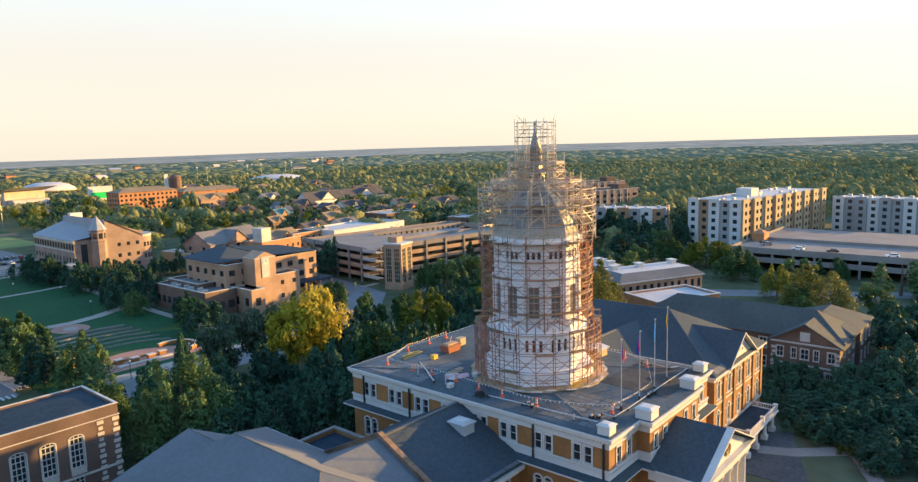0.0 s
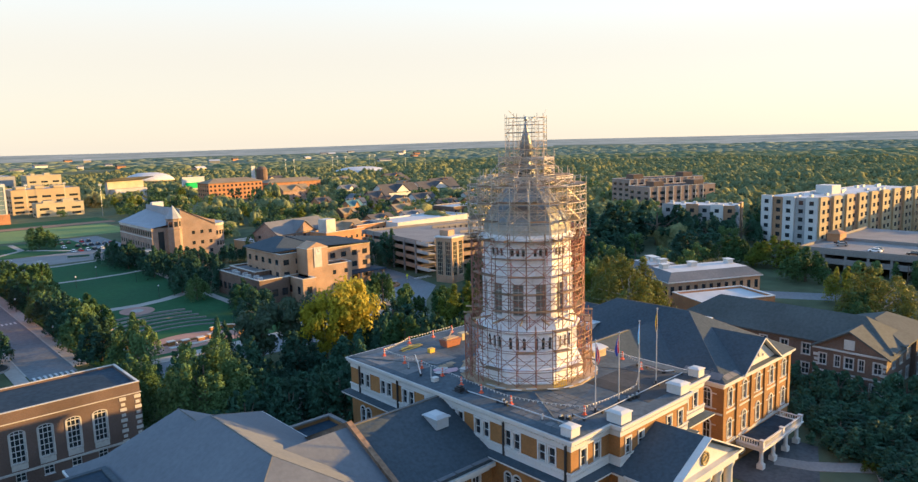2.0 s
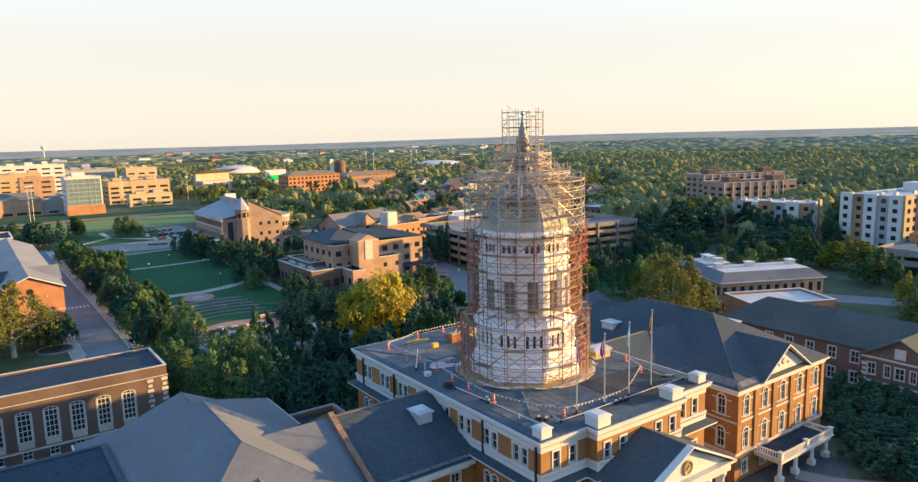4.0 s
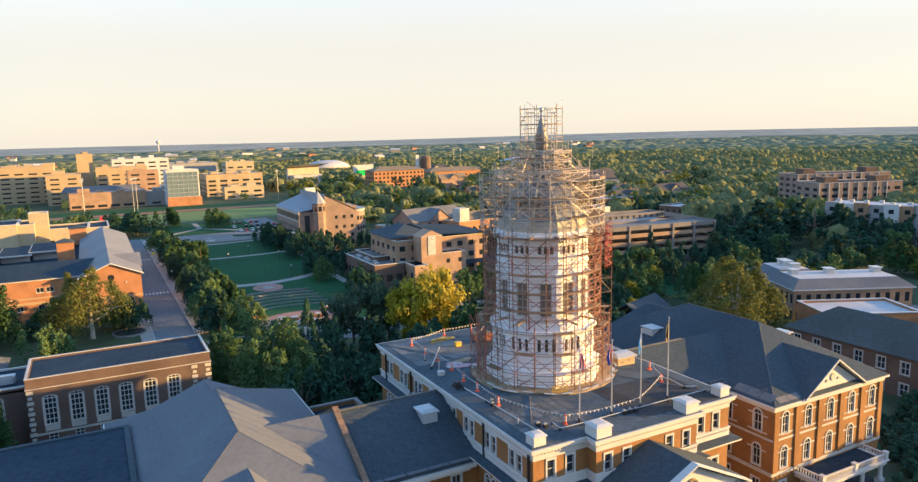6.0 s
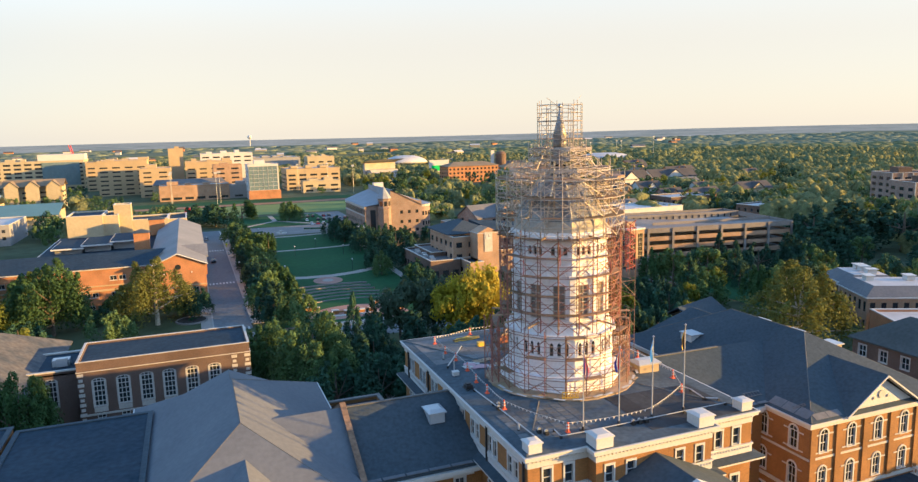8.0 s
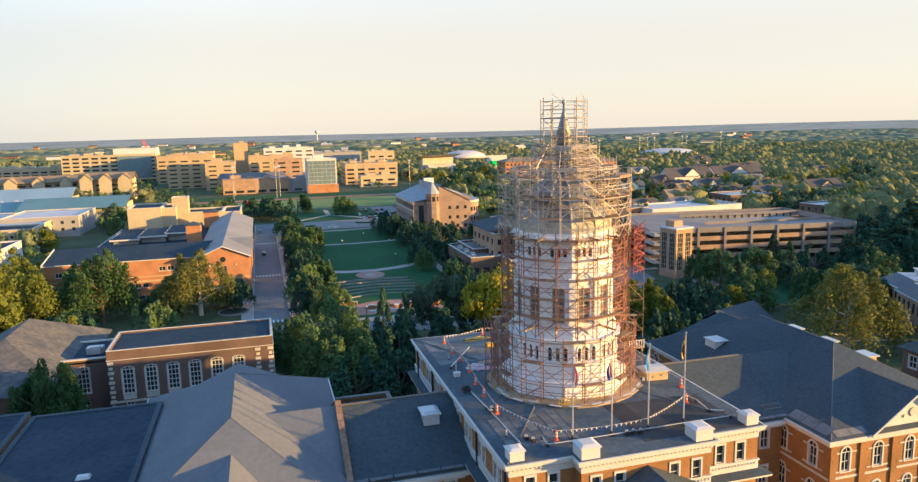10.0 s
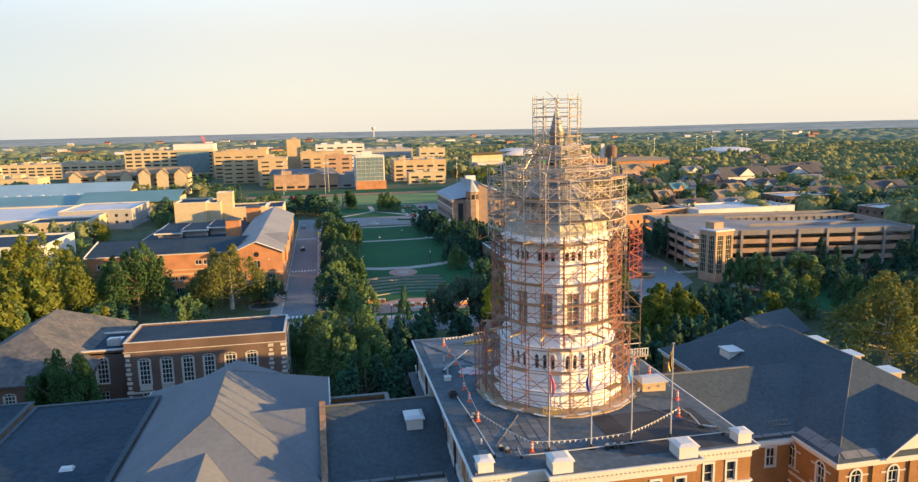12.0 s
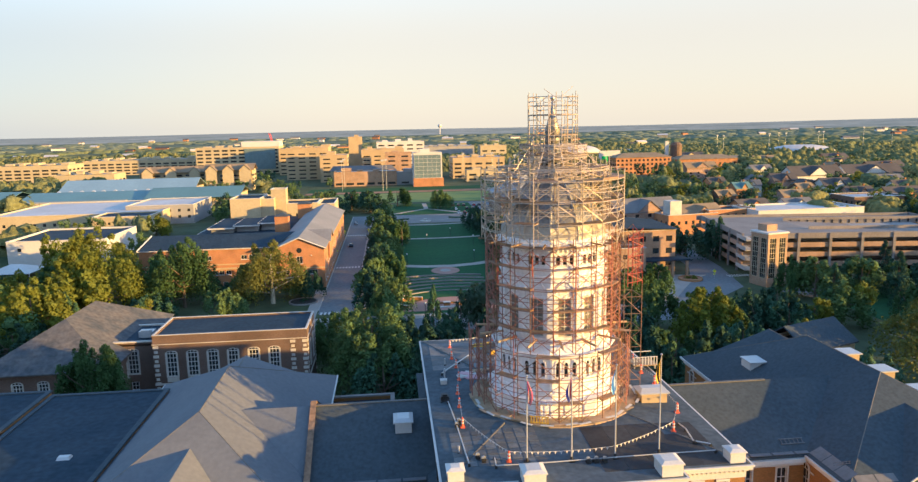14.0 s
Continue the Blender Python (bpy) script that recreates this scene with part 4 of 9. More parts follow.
        part("pilaster", mirrored(MB().box(u - 0.45, u + 0.45, WF - 0.22, WF + 0.05, 1.5, 10.55), s), BRICK, pav)
    pc = thing("porch", "white columned porch with a balustraded flat roof", "porch")
    part("deck", mirrored(MB().box(33.2, 47.8, -19.2, WF - 0.02, -0.1, 0.5).box(32.9, 48.1, -19.5, WF - 0.02, 0.5, 0.65), s), WHITE, pc)
    part("deck_roofing", mirrored(MB().box(33.6, 47.4, -18.9, WF - 0.05, 0.65, 0.7), s), FLATR, pc)
    rail = MB()
    rail.box(33.2, 47.8, -19.2, -18.95, 1.45, 1.6).box(33.2, 33.45, -18.95, WF - 0.05, 1.45, 1.6).box(47.55, 47.8, -18.95, WF - 0.05, 1.45, 1.6)
    part("handrail", mirrored(rail, s), WHITE, pc)
    bal = MB().box(0, 0.14, -0.07, 0.07, 0, 0.8).mesh("baluster", WHITE)
    for i in range(36):
        part("baluster", bal, None, pc, "", Matrix.Translation((s * (33.5 + i * 0.4) - (0.14 if s < 0 else 0), -19.07, 0.65)))
    for i in range(9):
        for xx in (33.26, 47.6):
            part("baluster", bal, None, pc, "", Matrix.Translation((s * xx - (0.14 if s < 0 else 0), -18.6 + i * 0.42, 0.65)))
    pier = MB().box(-0.3, 0.3, -0.3, 0.3, 0, 1.05).box(-0.38, 0.38, -0.38, 0.38, 1.05, 1.2).mesh("rail_pier", WHITE)
    for xx in (33.3, 40.5, 47.7):
        part("rail_pier", pier, None, pc, "", Matrix.Translation((s * xx, -19.0, 0.65)))
    pcol = MB().lathe([(0.42, 0.9), (0.42, 1.1), (0.33, 1.2), (0.29, 2.75), (0.4, 2.9), (0.4, 3.1)], 14).box(-0.5, 0.5, -0.5, 0.5, 0, 0.9).mesh("column", WHITE)
    for xx in (33.8, 38.1, 42.9, 47.2):
        part("column", pcol, None, pc, "", Matrix.Translation((s * xx, -18.7, G)))
    # dormers and roof boxes
    for y0, xx, zz in ((13.3, 33.2, 13.4),) if s > 0 else ():
        d = thing("roof_dormer", "small white box dormer on the hip roof", "dormer", s * xx, y0 + 0.5, zz)
        part("body", MB().box(-1.3, 1.3, -1.0, 1.6, 0, 1.55), WHITE, d)
        part("lid", MB().box(-1.5, 1.5, -1.3, 1.8, 1.55, 1.72), METALW, d)
    for y0 in (13.2, 6.0, -1.2) if s > 0 else ():
        d = thing("roof_vent_box", "tan roof box with a white lid", "vent box", 46.9, y0, 14.2, group="roof boxes")
        part("body", MB().box(-1.0, 1.0, -1.1, 1.1, 0, 1.5), TANW, d)
        part("lid", MB().box(-1.25, 1.25, -1.4, 1.4, 1.5, 1.7), METALW, d)
# fire wall that stands up through the left link's roof
fw = thing("fire_wall", "weathered stone fire wall parapet across the roof", "parapet")
r = MB()
prof = [(-7.9, ZE + 0.55), (2.6, 17.25), (13.0, ZE + 0.55)]
for (ya, za), (yb, zb) in zip(prof, prof[1:]):
    q = [(ya, za - 1.2), (yb, zb - 1.2), (yb, zb), (ya, za)]
    r.face(*[(-28.7, y, z) for y, z in q][::-1]).face(*[(-28.2, y, z) for y, z in q])
    r.face((-28.8, ya, za), (-28.1, ya, za), (-28.1, yb, zb), (-28.8, yb, zb))
part("coping", r, mat("weathered_coping", (0.25, 0.16, 0.1), 0.9, 0.3, 0.5, 3.0), fw)
# flashing strips and roof ladders along the eaves of the right pavilion
EAVE = 0.547


def eave_ladder(m):
    t = thing("roof_ladder", "short grey metal roof ladder lying on the shingles", "ladder", group="roof ladders")
    t.matrix_world = m
    for u in (-0.35, 0.35):
        part("rail", MB().box(u - 0.04, u + 0.04, -1.6, 1.6, 0.0, 0.08), ROOFL, t)
    for k in range(6):
        part("rung", MB().box(-0.35, 0.35, -0.04, 0.04, 0.02, 0.06), ROOFL, t, "", Matrix.Translation((0, -1.4 + 0.56 * k, 0)))


fl = thing("eave_flashings", "pale weathered metal flashing along the pavilion eaves", "flashing", kind="structure")
for k in range(3):
    y0 = -14.4 + 2.2 * k
    part("flashing", MB().face((28.0, y0, 11.78), (29.3, y0, 11.78 + 1.3 * EAVE), (29.3, y0 + 2.1, 11.78 + 1.3 * EAVE), (28.0, y0 + 2.1, 11.78)), ROOFL, fl)
for k in range(2):
    x0 = 28.9 + 2.3 * k
    part("flashing", MB().face((x0, -15.1, 11.76), (x0 + 2.2, -15.1, 11.76), (x0 + 2.2, -14.2, 11.76 + 0.9 * 0.52), (x0, -14.2, 11.76 + 0.9 * 0.52)), ROOFL, fl)
eave_ladder(pose(26.9, -6.1, 12.4, math.degrees(math.atan(0.49)), 0, 0) @ pose(0, 0, 0, 0, 0, 90) @ Matrix.Diagonal((1, 0.9, 1, 1)))
eave_ladder(pose(29.2, -11.9, 12.4, 0, -math.degrees(math.atan(EAVE)), 0) @ pose(0, 0, 0, 0, 0, 55) @ Matrix.Diagonal((0.5, 0.55, 1, 1)))
# skylight on the left link
sk = thing("skylight", "white metal skylight box on the grey roof", "skylight", -17.9, -0.7, 14.9)
part("curb", MB().box(-0.95, 0.95, -1.3, 1.2, -0.4, 0.85), METALW, sk)
part("lid", MB().prism(rect(-1.15, 1.15, -1.5, 1.35), 0.85, 1.0).prism(rect(-1.1, 1.1, -1.45, 1.3), 1.0, 1.25, rect(-0.7, 0.7, -0.9, 0.8)), METALW, sk)
# flat-roofed block beyond the left pavilion
fb = thing("flat_roofed_wing", "low brick wing with a dark flat roof", "building wing")
block(fb, -66.3, -50.6, -30, 19.6, G, 13.3, BRICK, (1.5, 7), faces=(0, 2), coping=ROOF, parapet=-0.05)
block(fb, -95, -66.8, -30, 20.5, G, 13.6, BRICK, (1.5, 7), faces=(0,), coping=ROOF, parapet=-0.05)
v = thing("roof_vent", "small white curved roof vent", "roof vent", -56, -0.5, 12.8)
part("hood", MB().prism(rect(-0.75, 0.75, -0.55, 0.55), 0, 0.5).prism(rect(-0.75, 0.75, -0.55, 0.55), 0.5, 0.85, rect(-0.6, 0.6, -0.25, 0.3)), METALW, v)
lowr = thing("rear_annex", "low flat-roofed annex behind the link", "building wing")
block(lowr, -31, -19, 13.2, 22.5, G, 9.6, BRICK, (2, 6), faces=(3,), coping=GARC)

# ---- the dome tower: twelve-sided drums on an eight-sided plinth ----
tower = thing("dome_tower", "white twelve-sided tower with a metal-clad dome under repair", "tower", 0, 0, ZR + 0.3)
Z0 = -ZR - 0.3
T8, T12 = math.pi / 8, math.pi / 12


def moulding(name, prof, material=TOWERW, label="", n=12):
    """A many-sided ring; its profile gives the distance of the faces and the height."""
    f = 1 / math.cos(math.pi / n)
    return part(name, MB().lathe([(r * f, z + Z0) for r, z in prof], n, turn=math.pi / n), material, tower, label)


def drum(r, z0, z1, spots, nm, cols, rows, arch, trim=0.1):
    """Twelve equal walls with the same windows in each."""
    half = r * math.tan(T12)
    for k in range(12):
        m = pose(0, 0, Z0, 0, 0, 30 * k) @ Matrix.Translation((-half, -r, 0))
        ops = windows(tower, m, [(half + u, z, w, h) for u, z, w, h in spots], cols=cols, rows=rows, arch=arch, trim=trim, sill=0.08, frame_mat=STONE, trim_mat=TOWERW)
        wall(tower, 2 * half, z0, z1, ops, TOWERW, m, name=nm, thick=0.4)


moulding("plinth", [(7.35, 17.3), (7.35, 17.75), (7.2, 17.85), (7.2, 19.0), (7.3, 19.1), (7.3, 19.3), (6.5, 19.4)], n=8)
LR, UR = 6.55, 5.78
drum(LR, 19.3, 24.3, [(u, 21.95, 0.46, 1.25) for u in (-0.92, 0, 0.92)], "drum_wall", 1, 1, 1.9, 0.12)
moulding("belt", [(LR, 21.45), (LR + 0.16, 21.5), (LR + 0.16, 21.72), (LR, 21.76)])
moulding("belt", [(LR, 20.0), (LR + 0.1, 20.04), (LR + 0.1, 20.3), (LR, 20.34)])
moulding("base_cornice", [(LR + 0.02, 23.95), (LR + 0.3, 24.1), (7.0, 24.35), (7.0, 24.55), (6.7, 24.62), (6.0, 25.85), (5.7, 25.9)])
PANE[0] = DUSTY
drum(UR, 25.7, 32.9, [(0, 26.35, 1.5, 4.25)], "drum_wall", 2, 4, 0.0, 0.14)
PANE[0] = GLASS
drum(UR, 32.9, 36.3, [(u, 34.3, 0.48, 0.85) for u in (-0.74, 0, 0.74)], "drum_wall", 1, 1, 0.9)
moulding("belt", [(UR, 33.6), (UR + 0.17, 33.65), (UR + 0.17, 33.88), (UR, 33.92)])
moulding("belt", [(UR, 32.75), (UR + 0.2, 32.8), (UR + 0.2, 33.05), (UR, 33.1)])
moulding("sill_course", [(UR, 25.9), (UR + 0.25, 25.94), (UR + 0.25, 26.2), (UR, 26.25)])
pilm = MB().box(-0.34, 0.34, -0.3, 0.3, 0, 5.6).box(-0.42, 0.42, -0.38, 0.3, 0, 0.35).box(-0.42, 0.42, -0.38, 0.3, 5.25, 5.6).mesh("pilaster", TOWERW)
panm = MB().box(-0.6, 0.6, -0.05, 0.05, 0, 1.0).mesh("panel", TOWERW)
dent = MB().box(-0.1, 0.1, -0.18, 0.0, 0, 0.26).mesh("bracket", TOWERW)
for k in range(12):
    part("pilaster", pilm, None, tower, "", pose(0, 0, Z0, 0, 0, 30 * k + 15) @ Matrix.Translation((0, -UR / math.cos(T12) + 0.08, 26.2)))
    b = pose(0, 0, Z0, 0, 0, 30 * k)
    for sx in (-1.05, 1.05):
        part("pilaster", pilm, None, tower, "", b @ Matrix.Translation((sx, -UR + 0.03, 26.2)) @ Matrix.Diagonal((0.4, 0.5, 0.9, 1)))
    arm = MB()
    pts = [(0.95 * math.cos(radians(a)), -UR - 0.05, 31.25 + 1.2 * math.sin(radians(a))) for a in range(0, 181, 30)]
    for p, q in zip(pts, pts[1:]):
        arm.tube(p, q, 0.1, 5)
    part("arch_moulding", arm, TOWERW, tower, "", b)
    part("panel", panm, None, tower, "", b @ Matrix.Translation((0, -UR, 30.95)))
    for i in range(6):
        part("bracket", dent, None, tower, "", b @ Matrix.Translation((-1.3 + 0.52 * i, -UR - 0.02, 35.72)))
moulding("main_cornice", [(UR, 35.9), (6.1, 36.05), (6.4, 36.4), (6.4, 36.65), (5.85, 36.7), (5.65, 37.0)])
dome = [(5.55, 36.9), (5.55, 37.8), (5.35, 38.6), (4.95, 39.5), (4.35, 40.6), (3.6, 41.7), (2.75, 42.7), (1.9, 43.5), (1.35, 43.95)]
moulding("dome", dome, COPPER, "blue-grey weathered metal dome cladding")
moulding("dome_skirt", [(5.62, 36.85), (5.66, 37.7), (5.5, 38.25), (5.38, 38.4)], STONE, "pale sheeted foot of the dome")
for k in range(12):
    rib = MB()
    for (ra, za), (rb, zb) in zip(dome, dome[1:]):
        rib.tube((0, -ra / math.cos(T12) - 0.02, za + Z0), (0, -rb / math.cos(T12) - 0.02, zb + Z0), 0.16, 5)
    part("dome_rib", rib, STONE, tower, "", pose(0, 0, 0, 0, 0, 30 * k + 15))
moulding("lantern", [(1.5, 43.8), (1.5, 44.1), (1.2, 44.2), (1.15, 45.2), (1.4, 45.35), (1.35, 45.55), (0.9, 45.65), (0.82, 46.6), (1.0, 46.75), (0.95, 46.95)], COPPER, "metal-clad lantern on the dome", 8)
lw = MB().box(-0.2, 0.2, -0.03, 0.03, 0, 0.75).mesh("lantern_opening", GLASS)
for k in range(8):
    part("lantern_opening", lw, None, tower, "", pose(0, 0, Z0, 0, 0, 45 * k) @ Matrix.Translation((0, -1.18, 44.35)))
part("spire", MB().lathe([(0.8, 46.9 + Z0), (0.9, 47.6 + Z0), (0.78, 48.3 + Z0), (0.92, 48.45 + Z0), (0.62, 49.5 + Z0), (0.4, 50.4 + Z0), (0.18, 51.2 + Z0), (0.09, 51.9 + Z0)], 12), COPPER, tower, "pointed metal spire", smooth=True)
part("finial", MB().lathe([(0.05, 51.85 + Z0), (0.2, 51.98 + Z0), (0.27, 52.2 + Z0), (0.2, 52.42 + Z0), (0.05, 52.5 + Z0)], 12), STEEL, tower, "round ball finial", smooth=True)

# ---- scaffolding round the tower ----
SC = thing("scaffolding", "steel tube scaffolding with plank decks round the tower", "scaffolding", 0, 0, 0)
UNIT = {}


def tube_part(name, p, q, r, material, parent=None):
    """One tube; all of a kind share one mesh."""
    key = (material.name, r)
    if key not in UNIT:
        UNIT[key] = MB().tube((0, 0, 0), (0, 0, 1), r, 6).mesh("tube", material)
    return part(name, UNIT[key], None, parent or SC, "", span(p, q))


class Counted:
    """Gives out single tubes up to a limit and joins the rest."""

    def __init__(self, name, limit, material, r):
        self.name, self.left, self.material, self.r, self.rest = name, limit, material, r, MB()

    def add(self, p, q):
        if self.left > 0:
            self.left -= 1
            tube_part(self.name, p, q, self.r, self.material)
        else:
            self.rest.tube(p, q, self.r, 5)

    def close(self):
        if self.rest.v:
            tagged(part(self.name, self.rest, self.material, SC), kind="stuff")


rnd = random.Random(7)
post_r, led_r, br_r = Counted("post", 150, RUST, 0.052), Counted("ledger", 140, RUST, 0.038), Counted("brace", 140, RUST, 0.04)
post_g, led_g, br_g = Counted("post", 150, GALV, 0.046), Counted("ledger", 140, GALV, 0.039), Counted("brace", 140, GALV, 0.036)
decks = []
LOW = [17.5, 19.6, 22.1, 24.8]
MID = [24.8, 27.2, 29.5, 31.8, 34.1, 36.4]


def ringpts(r, n, turn=0.0):
    return [(r * math.cos(2 * math.pi * (i + turn) / n), r * math.sin(2 * math.pi * (i + turn) / n)) for i in range(n)]


def jig(p, d=0.05):
    return (p[0] + rnd.uniform(-d, d), p[1] + rnd.uniform(-d, d))


def scaffold_ring(r_in, r_out, n, levels, posts, leds, braces, plank, turn=0.0, rails=True, fill=0.85):
    inner, outer = [jig(p) for p in ringpts(r_in, n, turn)], [jig(p) for p in ringpts(r_out, n, turn)]
    for ringp in (inner, outer):
        for x, y in ringp:
            posts.add((x, y, levels[0]), (x, y, levels[-1] + rnd.choice((0.2, 0.9, 1.1))))
    for k, z in enumerate(levels[1:], 1):
        z0 = levels[k - 1]
        for i in range(n):
            j = (i + 1) % n
            for ringp in (inner, outer):
                leds.add((*ringp[i], z), (*ringp[j], z))
            leds.add((*inner[i], z), (*outer[i], z))
            if rails:
                leds.add((*outer[i], (z + z0) / 2 + 0.3), (*outer[j], (z + z0) / 2 + 0.3))
            if rails:
                leds.add((*outer[i], z0 + 1.0 if k > 1 else z - 1.1), (*outer[j], z0 + 1.0 if k > 1 else z - 1.1))
            # frame scaffolds carry a pair of crossing braces in every bay
            if rnd.random() < 0.92:
                braces.add((*outer[i], z0 + 0.25), (*outer[j], z - 0.25))
            if rnd.random() < 0.92:
                braces.add((*outer[j], z0 + 0.25), (*outer[i], z - 0.25))
            if rnd.random() < 0.3:
                braces.add((*inner[i], z0 + 0.25), (*inner[j], z - 0.25))
            if rnd.random() < fill:
                decks.append((inner[i], inner[j], outer[j], outer[i], z + 0.05, plank))


scaffold_ring(8.0, 8.9, 22, LOW, post_r, led_r, br_r, PLANK, fill=0.3)
scaffold_ring(6.95, 7.75, 20, MID, post_r, led_r, br_r, PLANK, 0.3, fill=0.45)
scaffold_ring(6.6, 8.1, 20, [36.4, 38.9, 41.2, 43.4], post_g, led_g, br_g, PLANK, 0.5, fill=0.7)
scaffold_ring(4.9, 6.3, 14, [38.9, 41.2, 43.4, 44.6], post_g, led_g, br_g, PLANK, 0.1, fill=0.3)
scaffold_ring(2.3, 3.9, 10, [43.4, 44.7, 45.9, 47.0], post_g, led_g, br_g, PLANK, 0.2, fill=0.25)
# round cage about the spire
CG = [(2.78 * math.cos(radians(30 * k + 8)), 2.78 * math.sin(radians(30 * k + 8))) for k in range(12)]
CI = [(1.75 * math.cos(radians(60 * k + 8)), 1.75 * math.sin(radians(60 * k + 8))) for k in range(6)]
lv = [43.4, 44.8, 46.0, 47.1, 48.1, 49.2, 50.3, 51.35, 52.3]
for x, y in CG:
    post_g.add((x, y, 43.4), (x, y, 52.5 + rnd.uniform(-0.2, 0.5)))
for x, y in CI:
    post_g.add((x, y, 43.4), (x, y, 51.8 + rnd.uniform(-0.5, 0.4)))
for n, z in enumerate(lv):
    for k in range(12):
        p, q = CG[k], CG[(k + 1) % 12]
        led_g.add((*p, z), (*q, z))
        if k % 2 == n % 2:
            led_g.add((*p, z - 0.5), (*q, z - 0.5))
        if (k + 5 * n) % 7 == 0:
            br_g.add((*p, z), (*q, z + 1.05))
        if k % 2 == 0:
            led_g.add((*p, z), (*CI[k // 2], z))
        if n in (2, 4, 6) and k % 6 != 5:
            a, c = 0.62, 0.97
            decks.append(((p[0] * a, p[1] * a), (p[0] * c, p[1] * c), (q[0] * c, q[1] * c), (q[0] * a, q[1] * a), z + 0.05, PLANK))
# raking stays from the cage down to the wide ring
for a in range(0, 360, 30):
    c, s_ = math.cos(radians(a)), math.sin(radians(a))
    br_g.add((6.2 * c, 6.2 * s_, 43.6), (2.9 * c, 2.9 * s_, 47.0 + (a % 60) / 60))
    led_g.add((6.3 * c, 6.3 * s_, 44.2), (7.9 * c, 7.9 * s_, 44.4))
# hoist and stair bay on the right side, painted red above
hoist = Counted("hoist_tube", 120, BROWNT, 0.04)
for x, y in ((7.9, -2.2), (10.0, -2.2), (7.9, 1.2), (10.0, 1.2)):
    hoist.add((x, y, 17.5), (x, y, 37.0))
for k in range(10):
    z = 17.5 + 2.0 * k
    for p, q in (((7.9, -2.2), (10, -2.2)), ((10, -2.2), (10, 1.2)), ((10, 1.2), (7.9, 1.2)), ((7.9, 1.2), (7.9, -2.2))):
        hoist.add((*p, z), (*q, z))
        if k % 2:
            hoist.add((*q, z), (*p, z + 2.0))
redc = Counted("red_tube", 120, REDT, 0.045)
# a red-painted lattice of newer tubes near the top of the hoist bay
for (xa, ya), (xb, yb) in (((7.9, -3.3), (10.0, -2.2)), ((10.0, -2.2), (10.0, 1.2))):
    for k in range(4):
        x, y = xa + (xb - xa) * k / 3, ya + (yb - ya) * k / 3
        redc.add((x, y, 31.0), (x, y, 37.0))
    for k in range(6):
        z = 31.4 + k
        redc.add((xa, ya, z), (xb, yb, z))
        redc.add((xa, ya, z) if k % 2 else (xb, yb, z), (xb, yb, z + 1) if k % 2 else (xa, ya, z + 1))
# single red tubes among the others
for k in range(10):
    a = radians(-170 + 17 * k)
    z = rnd.choice((19.8, 25.2, 32.0, 33.4))
    redc.add((7.8 * math.cos(a), 7.8 * math.sin(a), z), (7.8 * math.cos(a), 7.8 * math.sin(a), z + rnd.uniform(1.2, 2.6)))
# outrigger needles at the ledge and a second stair bay on the left
for a in range(0, 360, 24):
    c, s_ = math.cos(radians(a)), math.sin(radians(a))
    part("needle_beam", MB().box(-0.09, 0.09, -1.6, 1.6, -0.1, 0.1).mesh("needle_beam", PLY), None, SC, "", pose(7.4 * c, 7.4 * s_, 25.95, 0, 0, a - 90))
for a in range(10, 370, 24):
    c, s_ = math.cos(radians(a)), math.sin(radians(a))
    part("needle_beam", MB().box(-0.08, 0.08, -1.2, 1.2, -0.08, 0.08).mesh("needle_beam", PLANK), None, SC, "", pose(7.4 * c, 7.4 * s_, 36.6, 0, 0, a - 90))
for x, y in ((-9.6, 0.2), (-9.6, 2.6), (-8.7, 0.2), (-8.7, 2.6)):
    post_r.add((x, y, 17.4), (x, y, 26.0))
for k in range(4):
    z = 17.6 + 2.1 * k
    for p, q in (((-9.6, 0.2), (-9.6, 2.6)), ((-9.6, 2.6), (-8.7, 2.6)), ((-8.7, 0.2), (-9.6, 0.2))):
        led_r.add((*p, z), (*q, z))
        br_r.add((*p, z), (*q, z + 2.1))
for c in (post_r, led_r, br_r, post_g, led_g, br_g, redc, hoist):
    c.close()
for a, b, c, d, z, material in decks:
    th = 0.05
    part("deck_board", MB().prism([a, b, c, d] if (b[0] - a[0]) * (d[1] - a[1]) - (b[1] - a[1]) * (d[0] - a[0]) > 0 else [a, d, c, b], z, z + th), material, SC)
    if 36 < z < 45 and rnd.random() < 0.12:
        # toe board on the outer edge
        e = Vector((c[0] - d[0], c[1] - d[1], 0))
        L = e.length
        part("toe_board", MB().box(0, L, -0.03, 0.0, 0, 0.2), material, SC, "", Matrix.Translation((*d, z + th)) @ Matrix.Rotation(math.atan2(e.y, e.x), 4, 'Z'))
# plywood apron on the roof round the tower's foot
apron = thing("plywood_apron", "plywood sheet apron laid round the tower's foot", "platform")
rng = random.Random(3)
for i in range(24):
    a0, a1 = 2 * math.pi * i / 24, 2 * math.pi * (i + 1) / 24
    r1 = 9.6 + rng.uniform(-0.25, 0.25)
    q = [(7.3 * math.cos(a0), 7.3 * math.sin(a0)), (r1 * math.cos(a0), r1 * math.sin(a0)), (r1 * math.cos(a1), r1 * math.sin(a1)), (7.3 * math.cos(a1), 7.3 * math.sin(a1))]
    part("sheet", MB().prism(q, ZR + 0.12, ZR + 0.4 + 0.02 * (i % 3)), PLY, apron)

